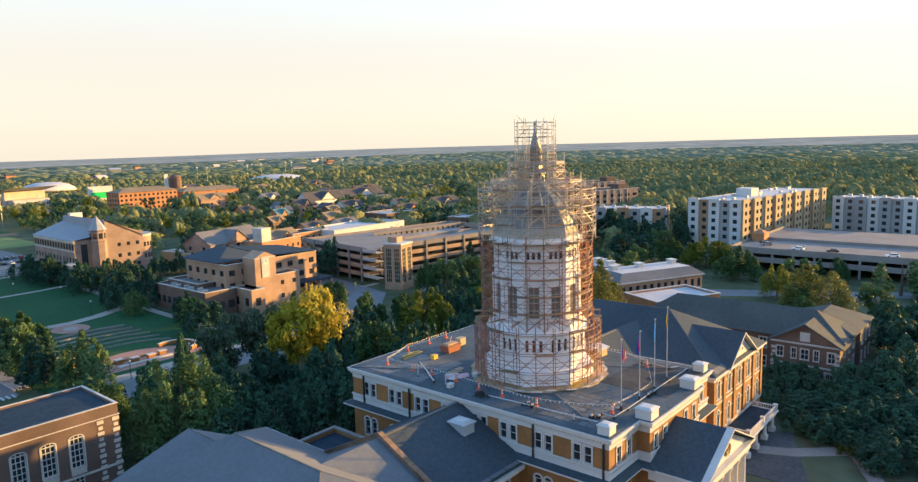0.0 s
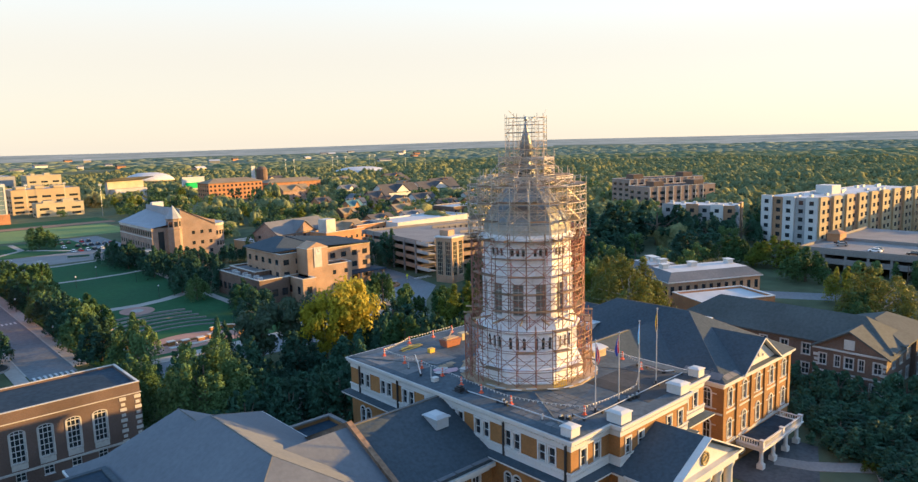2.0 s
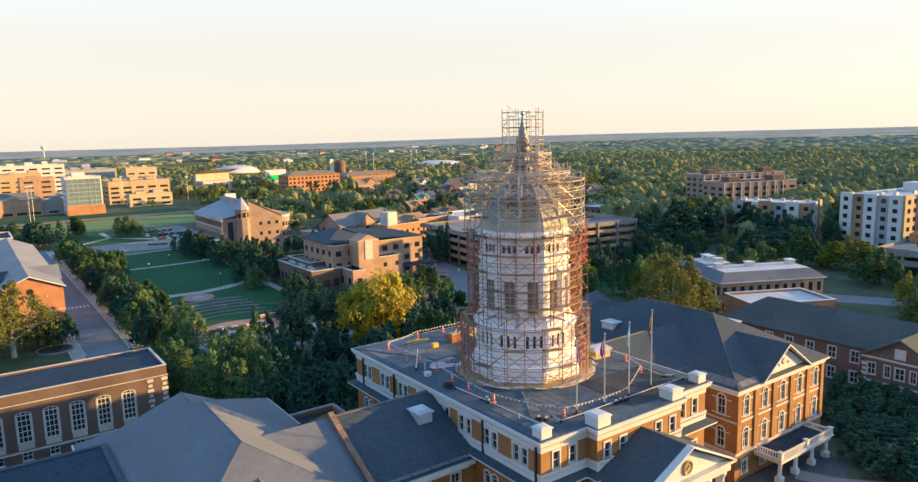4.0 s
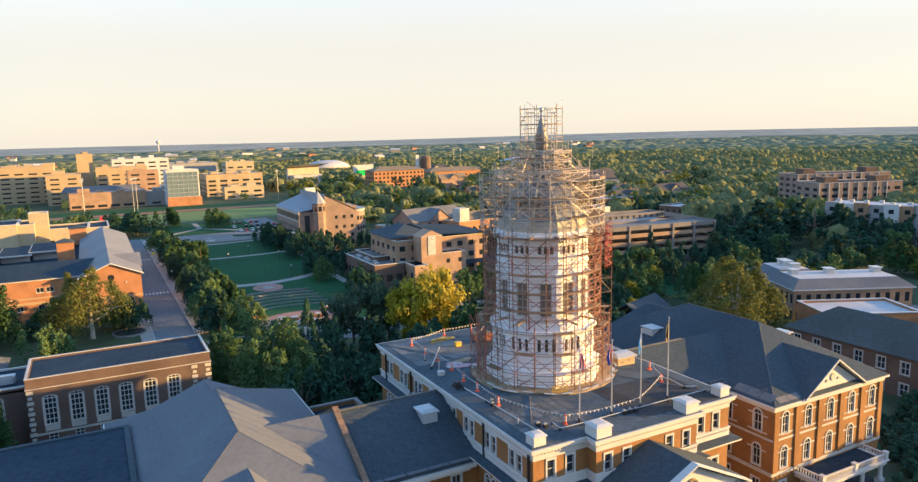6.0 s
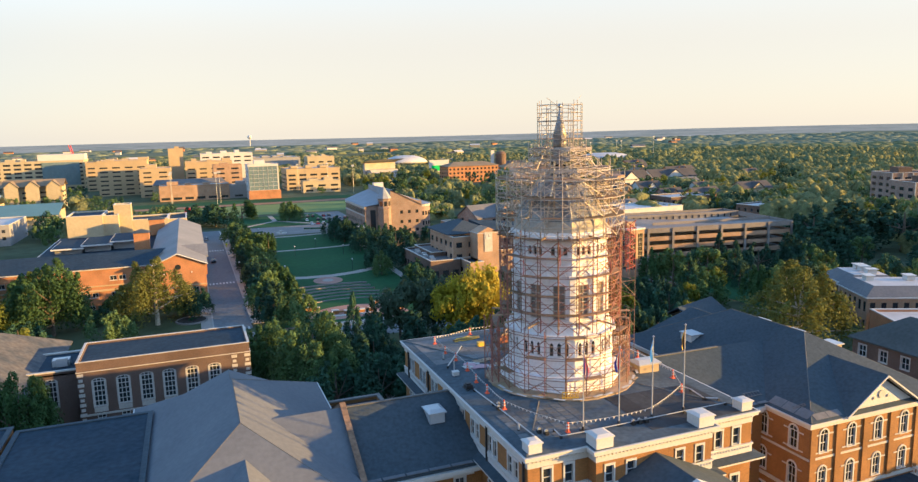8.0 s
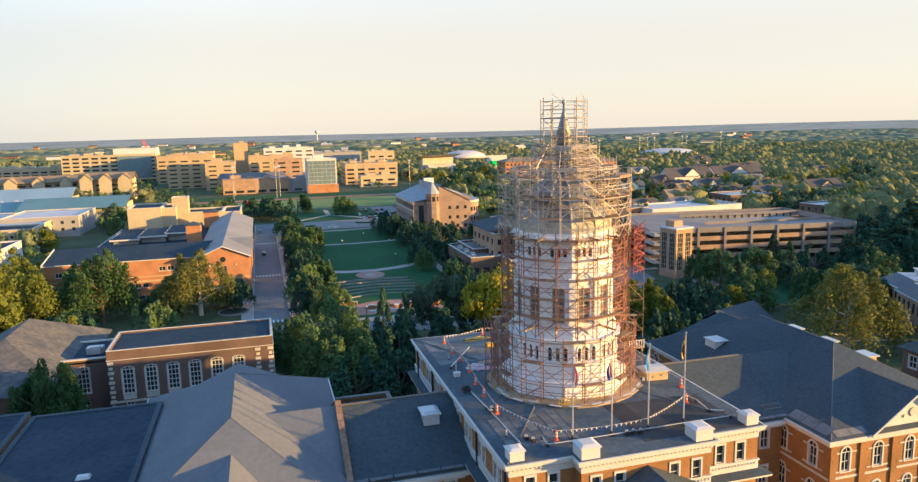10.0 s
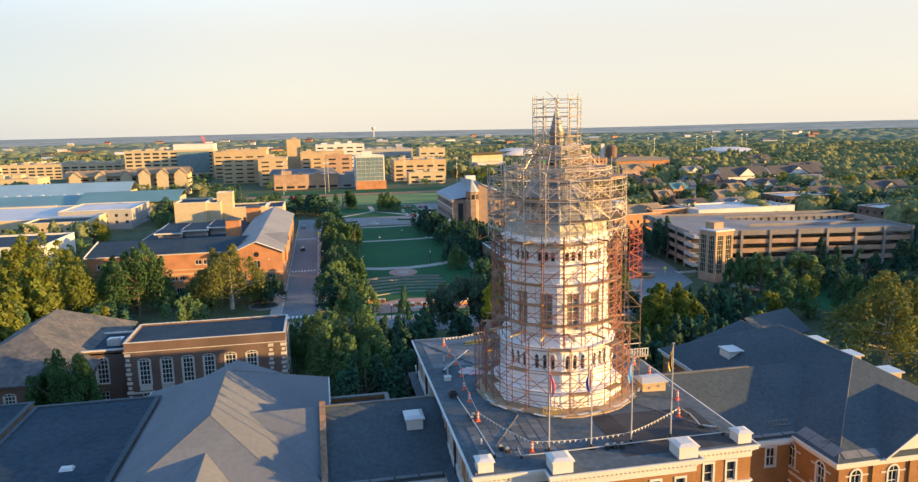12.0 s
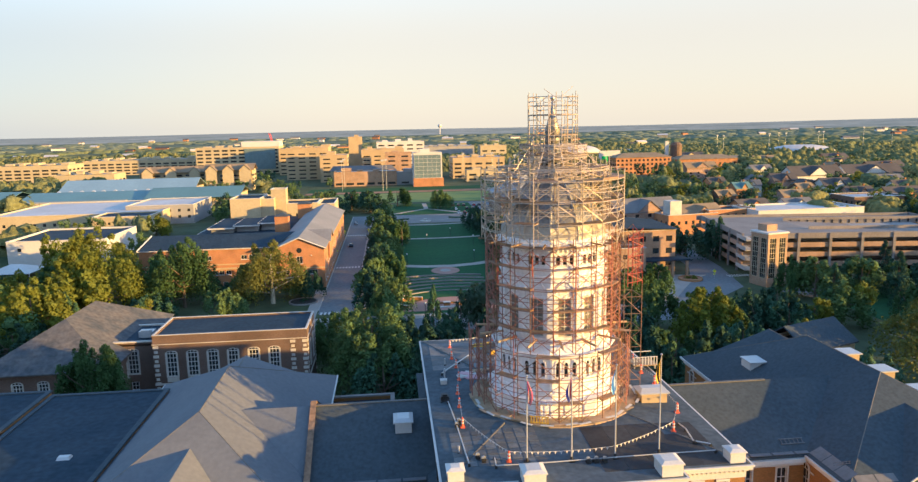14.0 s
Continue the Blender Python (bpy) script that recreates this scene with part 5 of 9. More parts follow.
# ---- buildings round the quadrangle ----
def quoins(th, pts, z0, z1, step=0.9):
    """Pale corner stones, long and short by turns."""
    qa, qb = MB().box(-0.5, 0.5, -0.08, 0.1, 0, 0.55).mesh("quoin", STONE), MB().box(-0.32, 0.32, -0.08, 0.1, 0, 0.5).mesh("quoin", STONE)
    for m in pts:
        for k in range(int((z1 - z0) / step)):
            part("quoin", qa if k % 2 else qb, None, th, "", m @ Matrix.Translation((0, 0, z0 + k * step)))


lib = thing("library_hall", "brown brick hall with tall arched white windows", "building")
m = pose(-64.5, 55, 0)
tall = [(u, 2.8, 1.9, 4.6) for u in (3.3, 7.2, 11.0, 14.8, 18.7, 22.6)]
low = [(u, -0.2, 1.4, 1.6) for u in (3.3, 7.2, 11.0, 14.8, 18.7, 22.6)]
wall(lib, 29, G, 11, windows(lib, m, tall, cols=3, rows=5, arch=0.45, trim=0.22, trim_mat=STONE) + windows(lib, m, low, cols=2, rows=2), LIBBRICK, m)
for u, z, w, h in tall:
    part("apron_stone", MB().box(u - 1.1, u + 1.1, -0.07, 0.05, 1.7, 2.6), STONE, lib, "", m)
for m2, length in sides(-64.5, -35.5, 55, 68)[1:]:
    sp = [(u, 2.8, 1.9, 4.6) for u in ((4, 9) if length < 20 else (4, 9, 14, 19, 24))]
    wall(lib, length, G, 11, windows(lib, m2, sp, cols=3, rows=5, arch=0.45, trim=0.22, trim_mat=STONE), LIBBRICK, m2)
LO = rect(-64.5, -35.5, 55, 68)
part("cornice", ring(ring(MB(), LO, -0.5, 0.16, 9.2, 9.32), LO, -0.34, 0.08, 11.0, 11.1), STONE, lib)
part("roof", MB().box(-64, -36, 55.5, 67.5, 10.4, 10.72), FLATR, lib)
part("base_course", ring(MB(), LO, -0.4, 0.12, 1.15, 1.5), STONE, lib)
quoins(lib, [m @ Matrix.Translation((u, 0, 0)) for u in (0.5, 26.2, 28.5)], -1.5, 9.8)
quoins(lib, [sides(-64.5, -35.5, 55, 68)[1][0] @ Matrix.Translation((u, 0, 0)) for u in (0.5, 12.5)], -1.5, 9.8)
lw = thing("library_wing", "lower brown brick wing with a slate hip roof", "building wing")
m = pose(-74, 57, 0)
wall(lw, 9.5, G, 9.3, windows(lw, m, [(5, 3.0, 1.9, 4.6)], cols=3, rows=5, arch=0.45, trim=0.22, trim_mat=STONE) + windows(lw, m, [(5, -0.2, 1.4, 1.6)]), LIBBRICK, m)
part("roof", MB().box(-74, -64.5, 57, 70, 8.6, 8.9), FLATR, lw)
part("coping", MB().box(-74, -64.5, 56.8, 57.4, 9.3, 9.55), STONE, lw)
part("coping", MB().box(-74, -64.5, 69.6, 70.2, 9.0, 9.3), STONE, lw)
hr = hip(MB(), -93, -69, 46, 84, 7.6, 14.4, 12)
part("hip_roof", hr, SLATE, lw, "mottled old slate hip roof")
for m2, length in sides(-92, -70, 47, 83):
    n = int(length / 4)
    sp = [(length * (i + 0.5) / n, 2.5, 1.7, 3.0) for i in range(n)]
    wall(lw, length, G, 7.4, windows(lw, m2, sp, cols=3, rows=4, arch=0.5, trim=0.2, trim_mat=STONE), LIBBRICK, m2)
ac = thing("roof_air_unit", "white box air unit on the flat roof", "air unit", -67.8, 62.5, 8.9)
part("cabinet", MB().box(-1.4, 1.4, -1.0, 1.0, 0, 1.2), METALW, ac)
part("hood", MB().box(-0.6, 1.2, -1.9, -1.0, 0.2, 1.7), METALW, ac)

# gabled brick hall along the street
gh = thing("gabled_hall", "orange brick hall with a pale grey gable roof", "building")
m = pose(-57, 152, 0)
fr = windows(gh, m, [(8.1, 5.2, 2.0, 2.4)], cols=2, rows=1, frame_mat=STONE) + windows(gh, m, [(3.2, 1.6, 2.8, 1.5), (12.4, 1.6, 2.8, 1.5)], cols=3, rows=1, frame_mat=STONE)
wall(gh, 16.2, G, 10.3, fr, BRICK3, m)
part("gable_end", MB().face((-57, 152, 10.3), (-40.8, 152, 10.3), (-48.9, 152, 13.6)).face((-40.8, 152.4, 10.3), (-57, 152.4, 10.3), (-48.9, 152.4, 13.6)), BRICK3, gh)
part("round_window", MB().tube((-48.9, 151.9, 9.6), (-48.9, 152.1, 9.6), 0.85, 18), GLASS, gh)
part("roof", gable(MB(), -57.6, -40.2, 151.4, 255, 10.2, 13.95, "y", 0.35), SHEETR, gh, "pale grey metal gable roof")
part("verge", MB().tube((-57.7, 151.35, 10.1), (-48.9, 151.35, 13.85), 0.2, 5).tube((-48.9, 151.35, 13.85), (-40.1, 151.35, 10.1), 0.2, 5), WHITE, gh)
m = pose(-40.8, 152, 0, 0, 0, 90)
wall(gh, 102.5, G, 10.2, windows(gh, m, grid(102.5, 20, (-1.2, 3.2), 1.9, 2.6), cols=2, rows=2, frame_mat=STONE), BRICK3, m)
m = pose(-57, 254.5, 0, 0, 0, -90)
wall(gh, 102.5, G, 10.2, windows(gh, m, grid(102.5, 9, (3.2,), 1.9, 2.2), cols=2, rows=2, frame_mat=STONE), BRICK3, m)
part("cross_gable", gable(MB(), -48.9, -39.6, 166, 178, 10.3, 13.6, "x", 0.35), SHEETR, gh)
part("cross_gable_end", MB().prism([(-40.6, 166.4), (-40.2, 166.4), (-40.2, 177.6), (-40.6, 177.6)], 4, 10.2).face((-40.1, 166.2, 10.2), (-40.1, 177.8, 10.2), (-40.1, 172, 13.3)), BRICK3, gh)
for k in range(5):
    part("skylight", MB().box(-50.9, -48.6, -0.6, 0.6, 0, 0.25), METALW, gh, "", pose(-1.0, 206 + 6.5 * k, 12.75, 0, -3, 0))
part("band", MB().box(-57.1, -40.7, 151.9, 152.0, 3.5, 3.9), TANW, gh)
for x in (-53.0, -45.0):
    part("wall_lamp", MB().box(x - 0.2, x + 0.2, 151.8, 152.0, 7.6, 8.0), WHITE, gh)
gw = thing("flat_brick_wing", "long orange brick wing with tan bands and a dark sloping roof", "building wing")
m = pose(-101, 156, 0)
up = [(u, 6.6, 2.0, 1.5) for u in (4, 6.4, 19.5, 22, 33.5, 36, 41.5)]
dn = [(u, 1.6, 1.7, 1.5) for u in (4, 6.2, 15, 17.2, 19.4, 21.6, 23.8, 26, 28.2, 33.5, 35.7, 37.9, 40.1)]
lo2 = [(u, -2.4, 1.6, 1.6) for u in (15, 19, 23, 27, 31, 35, 39)]
wall(gw, 44, G, 10.3, windows(gw, m, up + dn + lo2, cols=2, rows=1, frame_mat=STONE), BRICK3, m)
part("band", MB().box(-101.1, -57, 155.85, 156.0, 4.9, 5.3), TANW, gw)
part("band", MB().box(-101.1, -57, 155.8, 156.0, 3.4, 4.0), TANW, gw)
part("eave", MB().box(-101.4, -57, 155.5, 156.2, 10.2, 10.55), STONE, gw)
m = pose(-101, 184, 0, 0, 0, -90)
wall(gw, 28, G, 10.3, windows(gw, m, [(u, z, 1.8, 1.5) for u in (6, 14, 21) for z in (1.6, 6.6)], cols=2, rows=1, frame_mat=STONE), BRICK3, m)
part("roof", MB().face((-101.3, 155.5, 10.55), (-57.2, 155.5, 10.55), (-52.5, 171, 13.2), (-101.3, 171, 13.2)).face((-101.3, 171, 13.2), (-57.2, 171, 13.2), (-57.2, 184, 9.6), (-101.3, 184, 9.6)), FLATR, gw)
part("verge", MB().tube((-101.4, 155.4, 10.6), (-101.4, 171, 13.3), 0.22, 5), WHITE, gw, "white painted verge board")
lw2 = thing("low_roof_block", "low flat dark-roofed block with a white edge", "building wing")
part("wall", MB().box(-96.5, -58, 206, 262, G, 7.0), GREYW, lw2)
part("roof", MB().box(-97, -58, 205.5, 262, 7.0, 7.3), FLATR, lw2)
part("fascia", MB().box(-97.2, -58, 205.2, 205.5, 6.6, 7.3).box(-97.3, -97.0, 205.2, 262, 6.6, 7.3), WHITE, lw2)
for k in range(3):
    saw = thing("roof_monitor", "flat dark roof monitor with a white fascia", "roof monitor", -87.5 + 9.6 * k, 213 + 2.5 * k, 7.3, group="roof monitors")
    part("body", MB().box(-4.4, 4.4, 0.6, 22, 0, 1.9 + 0.5 * k), GREYW, saw)
    part("slab", MB().box(-5.3, 5.3, -1.2, 23, 1.9 + 0.5 * k, 2.25 + 0.5 * k), FLATR, saw)
    part("fascia", MB().box(-5.4, 5.4, -1.4, -1.2, 1.75 + 0.5 * k, 2.3 + 0.5 * k), WHITE, saw)
    part("side_fascia", MB().box(-5.45, -5.3, -1.2, 23, 1.75 + 0.5 * k, 2.3 + 0.5 * k), WHITE, saw)
bt = thing("brick_vent_tower", "square orange brick vent tower", "chimney", -61.5, 203, 7)
part("shaft", MB().box(-2.6, 2.6, -2.6, 2.6, -10, 8.0), BRICK3, bt)
part("cap", MB().prism(rect(-3, 3, -3, 3), 8.0, 9.2, rect(-0.3, 0.3, -0.3, 0.3)), ROOF, bt)
bt = thing("brick_vent_tower", "square orange brick vent tower", "chimney", -58, 250, 8)
part("shaft", MB().box(-3, 3, -3, 3, 0, 6.6), BRICK3, bt)
part("cap", MB().prism(rect(-3.4, 3.4, -3.4, 3.4), 6.6, 7.8, rect(-0.3, 0.3, -0.3, 0.3)), ROOF, bt)
ONE_PIECE[0] = True
for x0, x1, y0, y1, z1, rows in ((-94, -80, 260, 282, 16.5, ()), (-80, -74, 262, 282, 16.0, ()), (-74, -54, 268, 286, 12.8, (1.5, 6.2)), (-76, -69, 267.4, 275, 20.0, ()), (-54, -46, 270, 296, 12.0, (1.5, 6))):
    bb = thing("sand_block", "sand-coloured plain blocky laboratory building", "building")
    block(bb, x0, x1, y0, y1, G, z1, YELW, rows, 1.4, 1.7, 3.6, coping=WHW, roof_mat=FLATR)

# turret hall
th = thing("turret_hall", "brick hall with a pointed corner turret and grey roofs", "building")
m = pose(35, 298, 0, 0, 0, -90)
wall(th, 44, G, 13.8, windows(th, m, grid(44, 15, (9.9,), 1.8, 2.3) + grid(44, 13, (4.6, 0.2), 1.5, 2.0), cols=2, rows=1, frame_mat=STONE), PALEBRICK, m)
part("stone_band", MB().box(34.85, 35.0, 254, 298, 9.0, 9.5).box(34.8, 35.0, 254, 298, 12.7, 13.9), STONE, th)
m = pose(35, 254, 0)
wall(th, 8, G, 13.8, windows(th, m, [(4, 1, 2.6, 11)], cols=3, rows=5, frame_mat=STONE), PALEBRICK, m)
m = pose(48, 254, 0)
wall(th, 16, G, 15.5, windows(th, m, [(u, z, 1.5, 1.6) for u in (5.5, 9.5, 13.5) for z in (0.3, 4.6, 9.4)], cols=2, rows=1, frame_mat=STONE), PALEBRICK, m)
part("corner_glass", MB().box(45.2, 48.2, 254.5, 255.0, -1, 14), CURTAIN, th)
curve = [(64 + 6 * math.sin(radians(a)), 260 - 6 * math.cos(radians(a))) for a in range(0, 91, 10)]
cw = MB().prism([(64, 266)] + curve[::1], G, 13.0)
part("curved_end", cw, PALEBRICK, th, "curved brick end with a pale band")
part("stone_band", MB().prism([(64, 266.2)] + [(64 + 6.15 * math.sin(radians(a)), 260 - 6.15 * math.cos(radians(a))) for a in range(0, 91, 10)], 12.4, 13.4), STONE, th)
for a in range(8, 90, 16):
    for z in (3.0, 8.0):
        p = pose(64, 260, 0, 0, 0, a) @ Matrix.Translation((0, -6.0, z))
        part("pane", MB().box(-0.5, 0.5, -0.06, 0.1, 0, 2.0), GLASS, th, "", p)
m = pose(70, 260, 0, 0, 0, 90)
wall(th, 38, G, 13.0, [], PALEBRICK, m)
m = pose(70, 298, 0, 0, 0, 180)
wall(th, 35, G, 13.4, [], PALEBRICK, m)
part("roof", MB().face((34.4, 253.4, 13.9), (46, 253.4, 15.4), (52, 264, 20.6), (52, 298, 20.6), (34.4, 298.5, 13.9)), PALER, th, "pale grey sloping roof")
rr = [(64 + 6.6 * math.sin(radians(a)), 260 - 6.6 * math.cos(radians(a)), 13.5) for a in range(0, 91, 10)]
part("roof", MB().face((48, 253.5, 21.6), *[(x, y, z) for x, y, z in rr], (70.6, 298.5, 13.5), (48, 298.5, 21.6)).face((48, 253.8, 14), (48, 253.8, 21.6), (48, 298, 21.6), (48, 298, 14)), PALER, th, "pale grey sloping roof")
part("gable_wall", MB().face((48, 253.95, 15.4), (64, 253.95, 13.4), (64, 253.95, 14.6), (48, 253.95, 21.2)), PALEBRICK, th)
part("turret_shaft", MB().lathe([(3.3, G), (3.3, 12.6), (3.6, 12.8), (3.6, 13.3), (3.1, 13.4), (3.1, 17.2), (3.5, 17.4), (3.5, 17.7)], 8, 44.5, 253, T8), PALEBRICK, th, "eight-sided brick turret")
tw = MB().box(-0.8, 0.8, -0.05, 0.1, 0, 2.3).mesh("turret_window", GLASS)
for k in range(8):
    part("turret_window", tw, None, th, "", pose(44.5, 253, 14, 0, 0, 45 * k) @ Matrix.Translation((0, -3.1 * math.cos(T8), 0)))
part("turret_roof", MB().lathe([(3.7, 17.7), (0.05, 23.6)], 8, 44.5, 253, T8), PALER, th, "pointed grey turret roof")
part("front_annex", MB().box(31.5, 35, 248, 258, G, 4.0).box(31.2, 35, 247.7, 258.3, 4.0, 4.4), STONE, th)

part("parapet", MB().box(50.5, 56, 296, 299, 18, 22.2), WHW, th, "white roof parapet")
wl = thing("low_white_block", "low block with a bright white flat roof", "building", 82, 246, 0, 8)
block(wl, 0, 22, 0, 22, G, 2.6, YELW, (), coping=WHW, roof_mat=WROOF)
# hall with the clock
ck = thing("clock_hall", "tan brick student hall with a clock bay and terraces", "building", -2.5, 5, 0)
block(ck, 44, 81, 145, 170, G, 12.2, TANBRICK, (0, 4.2, 8.4), 2.2, 1.9, 4.4, coping=STONE, frame_mat=DARK)
part("upper_roof", hip(MB(), 43, 62, 148, 171, 13.0, 16.6, 9), ROOF, ck)
part("upper_wall", MB().box(44, 61, 149, 170, 12.2, 12.9), TANBRICK, ck)
part("shed_roof", MB().face((60, 143.8, 13.6), (82, 143.8, 12.6), (82, 170, 12.6), (60, 170, 15.0)).face((60, 143.8, 12.0), (60, 143.8, 13.6), (60, 170, 15), (60, 170, 12)), FLATR, ck)
block(ck, 50.5, 58.5, 138, 145, G, 14.0, TANBRICK, (), coping=STONE)
part("clock_bay_gable", MB().prism([(50.5, 138), (58.5, 138), (58.5, 145), (50.5, 145)], 14.2, 16.0, [(54.3, 138), (54.7, 138), (54.7, 145), (54.3, 145)]), TANBRICK, ck)
part("clock_panel", MB().box(53, 56, 137.8, 138, 7.5, 14.4), STONE, ck)
part("clock_face", MB().tube((54.5, 137.7, 12.8), (54.5, 137.85, 12.8), 1.05, 20), WHITE, ck, "round white clock face")
part("clock_hand", MB().box(54.44, 54.56, 137.62, 137.68, 12.8, 13.6).box(54.5, 55.0, 137.62, 137.68, 12.75, 12.87), DARK, ck)
block(ck, 46, 51, 134, 145, G, 4.8, TANBRICK, (-0.5,), 2.0, 2.6, 4.5, coping=STONE)
block(ck, 58.5, 68, 138, 145, G, 7.6, TANBRICK, (-0.5, 4.0), 1.4, 1.5, 3.2, coping=STONE, frame_mat=DARK)
part("canopy", MB().box(66, 84, 139, 146, 2.6, 3.0), FLATR, ck)
for x in (68, 73, 78, 83):
    part("post", MB().box(x - 0.4, x + 0.4, 139.3, 140.1, G, 2.6), TANBRICK, ck)
lo = thing("low_wing", "low flat-roofed wing with grey roof and pale edge", "building wing", -1, 8, 0)
block(lo, 33, 44, 139, 171, G, 5.0, BRICK2, (-1.0,), 2.2, 2.4, 3.4, coping=STONE, roof_mat=ROOFL)
block(lo, 37, 44, 150, 170, 4.6, 6.0, BRICK2, (), coping=STONE, roof_mat=ROOFL)
for k in range(6):
    q = thing("roof_air_unit", "small grey air unit on a flat roof", "air unit", 34.2 + 0.9 * (k % 2), 151 + 4.2 * k, 4.55, group="roof units")
    part("cabinet", MB().box(-0.8, 0.8, -0.6, 0.6, 0, 0.9), METALW, q)

# parking garage with its glazed stair tower
ga = thing("parking_garage", "multi-level brick and concrete parking garage", "parking garage", 98.7, 141.8, 0, -8)
L, D = 85, 54
for k, z in enumerate((-0.4, 2.9, 6.2)):
    part("deck", MB().box(2, L, 6, D, z - 0.25, z), GARC, ga)
    for x0, x1, y0, y1 in ((8, L, 5.8, 6.1), (L - 0.3, L, 6.1, D), (0.0, L, D - 0.3, D), (1.8, 2.1, 6.1, D)):
        part("spandrel", MB().box(x0, x1, y0, y1, z - 0.7, z + 0.95), TANBRICK, ga, "tan brick spandrel")
part("top_deck", MB().box(2, 30, 6, D, 9.2, 9.5).box(30, L, 6, 20, 9.2, 9.5).box(30, L, 42, D, 9.2, 9.5), GARC, ga, "pale concrete top deck")
part("ramp_deck", MB().face((30, 20, 9.5), (L, 20, 6.4), (L, 42, 6.4), (30, 42, 9.5)), GARC, ga)
for x0, x1, y0, y1 in ((8, L, 5.7, 6.1), (L - 0.4, L, 6.1, D), (0.0, L, D - 0.4, D), (1.7, 2.1, 6.1, D)):
    part("parapet", MB().box(x0, x1, y0, y1, 8.6, 10.5), GARC, ga)
part("inner_parapet", MB().box(30, L, 19.7, 20.0, 9.5, 10.6).box(30, L, 42, 42.3, 8.0, 10.7), GARC, ga)
colg = MB().box(-0.45, 0.45, -0.25, 0.25, G, 10.4).mesh("column", GARC)
for i in range(8):
    part("column", colg, None, ga, "", Matrix.Translation((10 + 10.6 * i, 5.6, 0)))
    part("column", colg, None, ga, "", Matrix.Translation((10 + 10.6 * i, D + 0.1, 0)))
for i in range(5):
    part("column", colg, None, ga, "", pose(1.6, 10 + 9 * i, 0, 0, 0, 90))
ho = MB().box(-0.3, 0.3, -0.06, 0.06, 0, 1.3).mesh("wall_opening", GLASS)
for i in range(16):
    part("wall_opening", ho, None, ga, "", Matrix.Translation((33 + 3.2 * i, 41.9, 8.4)))
part("interior", MB().box(9, L - 6, 14, D - 8, G, 8.2), GREYW, ga)
ONE_PIECE[0] = False
sx = thing("stair_tower", "tan brick stair tower with tall gridded windows", "stair tower", 98, 125.5, 0, 12.5)
for mm, length in sides(0, 7.5, 0, 7.5):
    wall(sx, length, G, 13.6, windows(sx, mm, [(1.95, -0.5, 2.5, 12.8), (5.55, -0.5, 2.5, 12.8)], cols=3, rows=8, frame_mat=YELW, sill=0), TANBRICK, mm)
part("cap", MB().box(-0.3, 7.8, -0.3, 7.8, 13.6, 14.1), WHW, sx)
part("lift_head", MB().box(2, 6, 3, 7, 14.1, 16.2), TANBRICK, sx)
ONE_PIECE[0] = True
gs = thing("open_stair", "open concrete stair landings beside the garage", "stairs", 98, 139, 0, -8)
for k in range(4):
    part("landing", MB().box(0, 3.4, 0, 9, -0.6 + 3.3 * k, -0.3 + 3.3 * k), CONC, gs)
    part("rail", MB().box(0, 0.15, 0, 9, -0.3 + 3.3 * k, 0.7 + 3.3 * k), CONC, gs)

# brown hall beyond the right pavilion
ONE_PIECE[0] = False
bh = thing("brown_hall", "brown brick college hall with a grey-green hip roof", "building", 8.4, 6.6, -5.5)
bh.scale = (1.11, 1.11, 1.11)
for mm, length in sides(67.5, 80, -26, 16):
    n = max(2, int(length / 4))
    wall(bh, length, G, 9.4, windows(bh, mm, [] if mm[0][3] > 79 else grid(length, n, (-1.6, 2.4, 6.3), 1.5, 2.2), cols=2, rows=2, trim=0.16, trim_mat=STONE), BRICK2, mm)
part("roof", hip(MB(), 66.8, 80.7, -26.7, 16.7, 9.6, 14.2, 7), GREENR, bh, "grey-green hip roof")
m = pose(64.8, -13.8, 0, 0, 0, -90)
sp = windows(bh, m, [(1.6, 5.9, 1.3, 2.1), (4.2, 5.9, 0.9, 2.1), (6.2, 5.9, 1.5, 2.1), (8.3, 5.9, 0.9, 2.1), (11.0, 5.9, 1.4, 2.1)], cols=2, rows=2, trim=0.14, trim_mat=STONE)
sp += windows(bh, m, [(1.8, 1.5, 1.5, 2.2), (6.2, 1.5, 2.0, 2.4), (10.8, 1.5, 1.5, 2.2), (1.8, -2.4, 1.5, 2.0), (10.8, -2.4, 1.5, 2.0)], cols=2, rows=2, trim=0.3, trim_mat=STONE)
wall(bh, 12.4, G, 9.2, sp, BRICK2, m)
for y, a in ((-13.8, 180), (-26.2, 0)):
    mm = pose(64.8, y, 0) if a == 0 else pose(67.6, y, 0, 0, 0, 180)
    wall(bh, 2.8, G, 9.2, [], BRICK2, mm)
quoins(bh, [m @ Matrix.Translation((u, 0, 0)) for u in (0.45, 11.95)], -2.5, 8.8)
part("gable_wall", MB().face((64.8, -13.8, 9.2), (64.8, -26.2, 9.2), (64.8, -20, 12.8)), BRICK2, bh)
part("gable_shield", MB().box(64.55, 64.8, -20.9, -19.1, 9.6, 11.4), STONE, bh)
part("gable_roof", gable(MB(), 64.2, 73.5, -27, -13, 9.1, 13.2, "x", 0.3), GREENR, bh)
part("string_course", MB().box(64.6, 64.8, -26.3, -13.7, 4.6, 4.9).box(64.5, 64.8, -26.4, -13.6, 8.9, 9.2), STONE, bh)
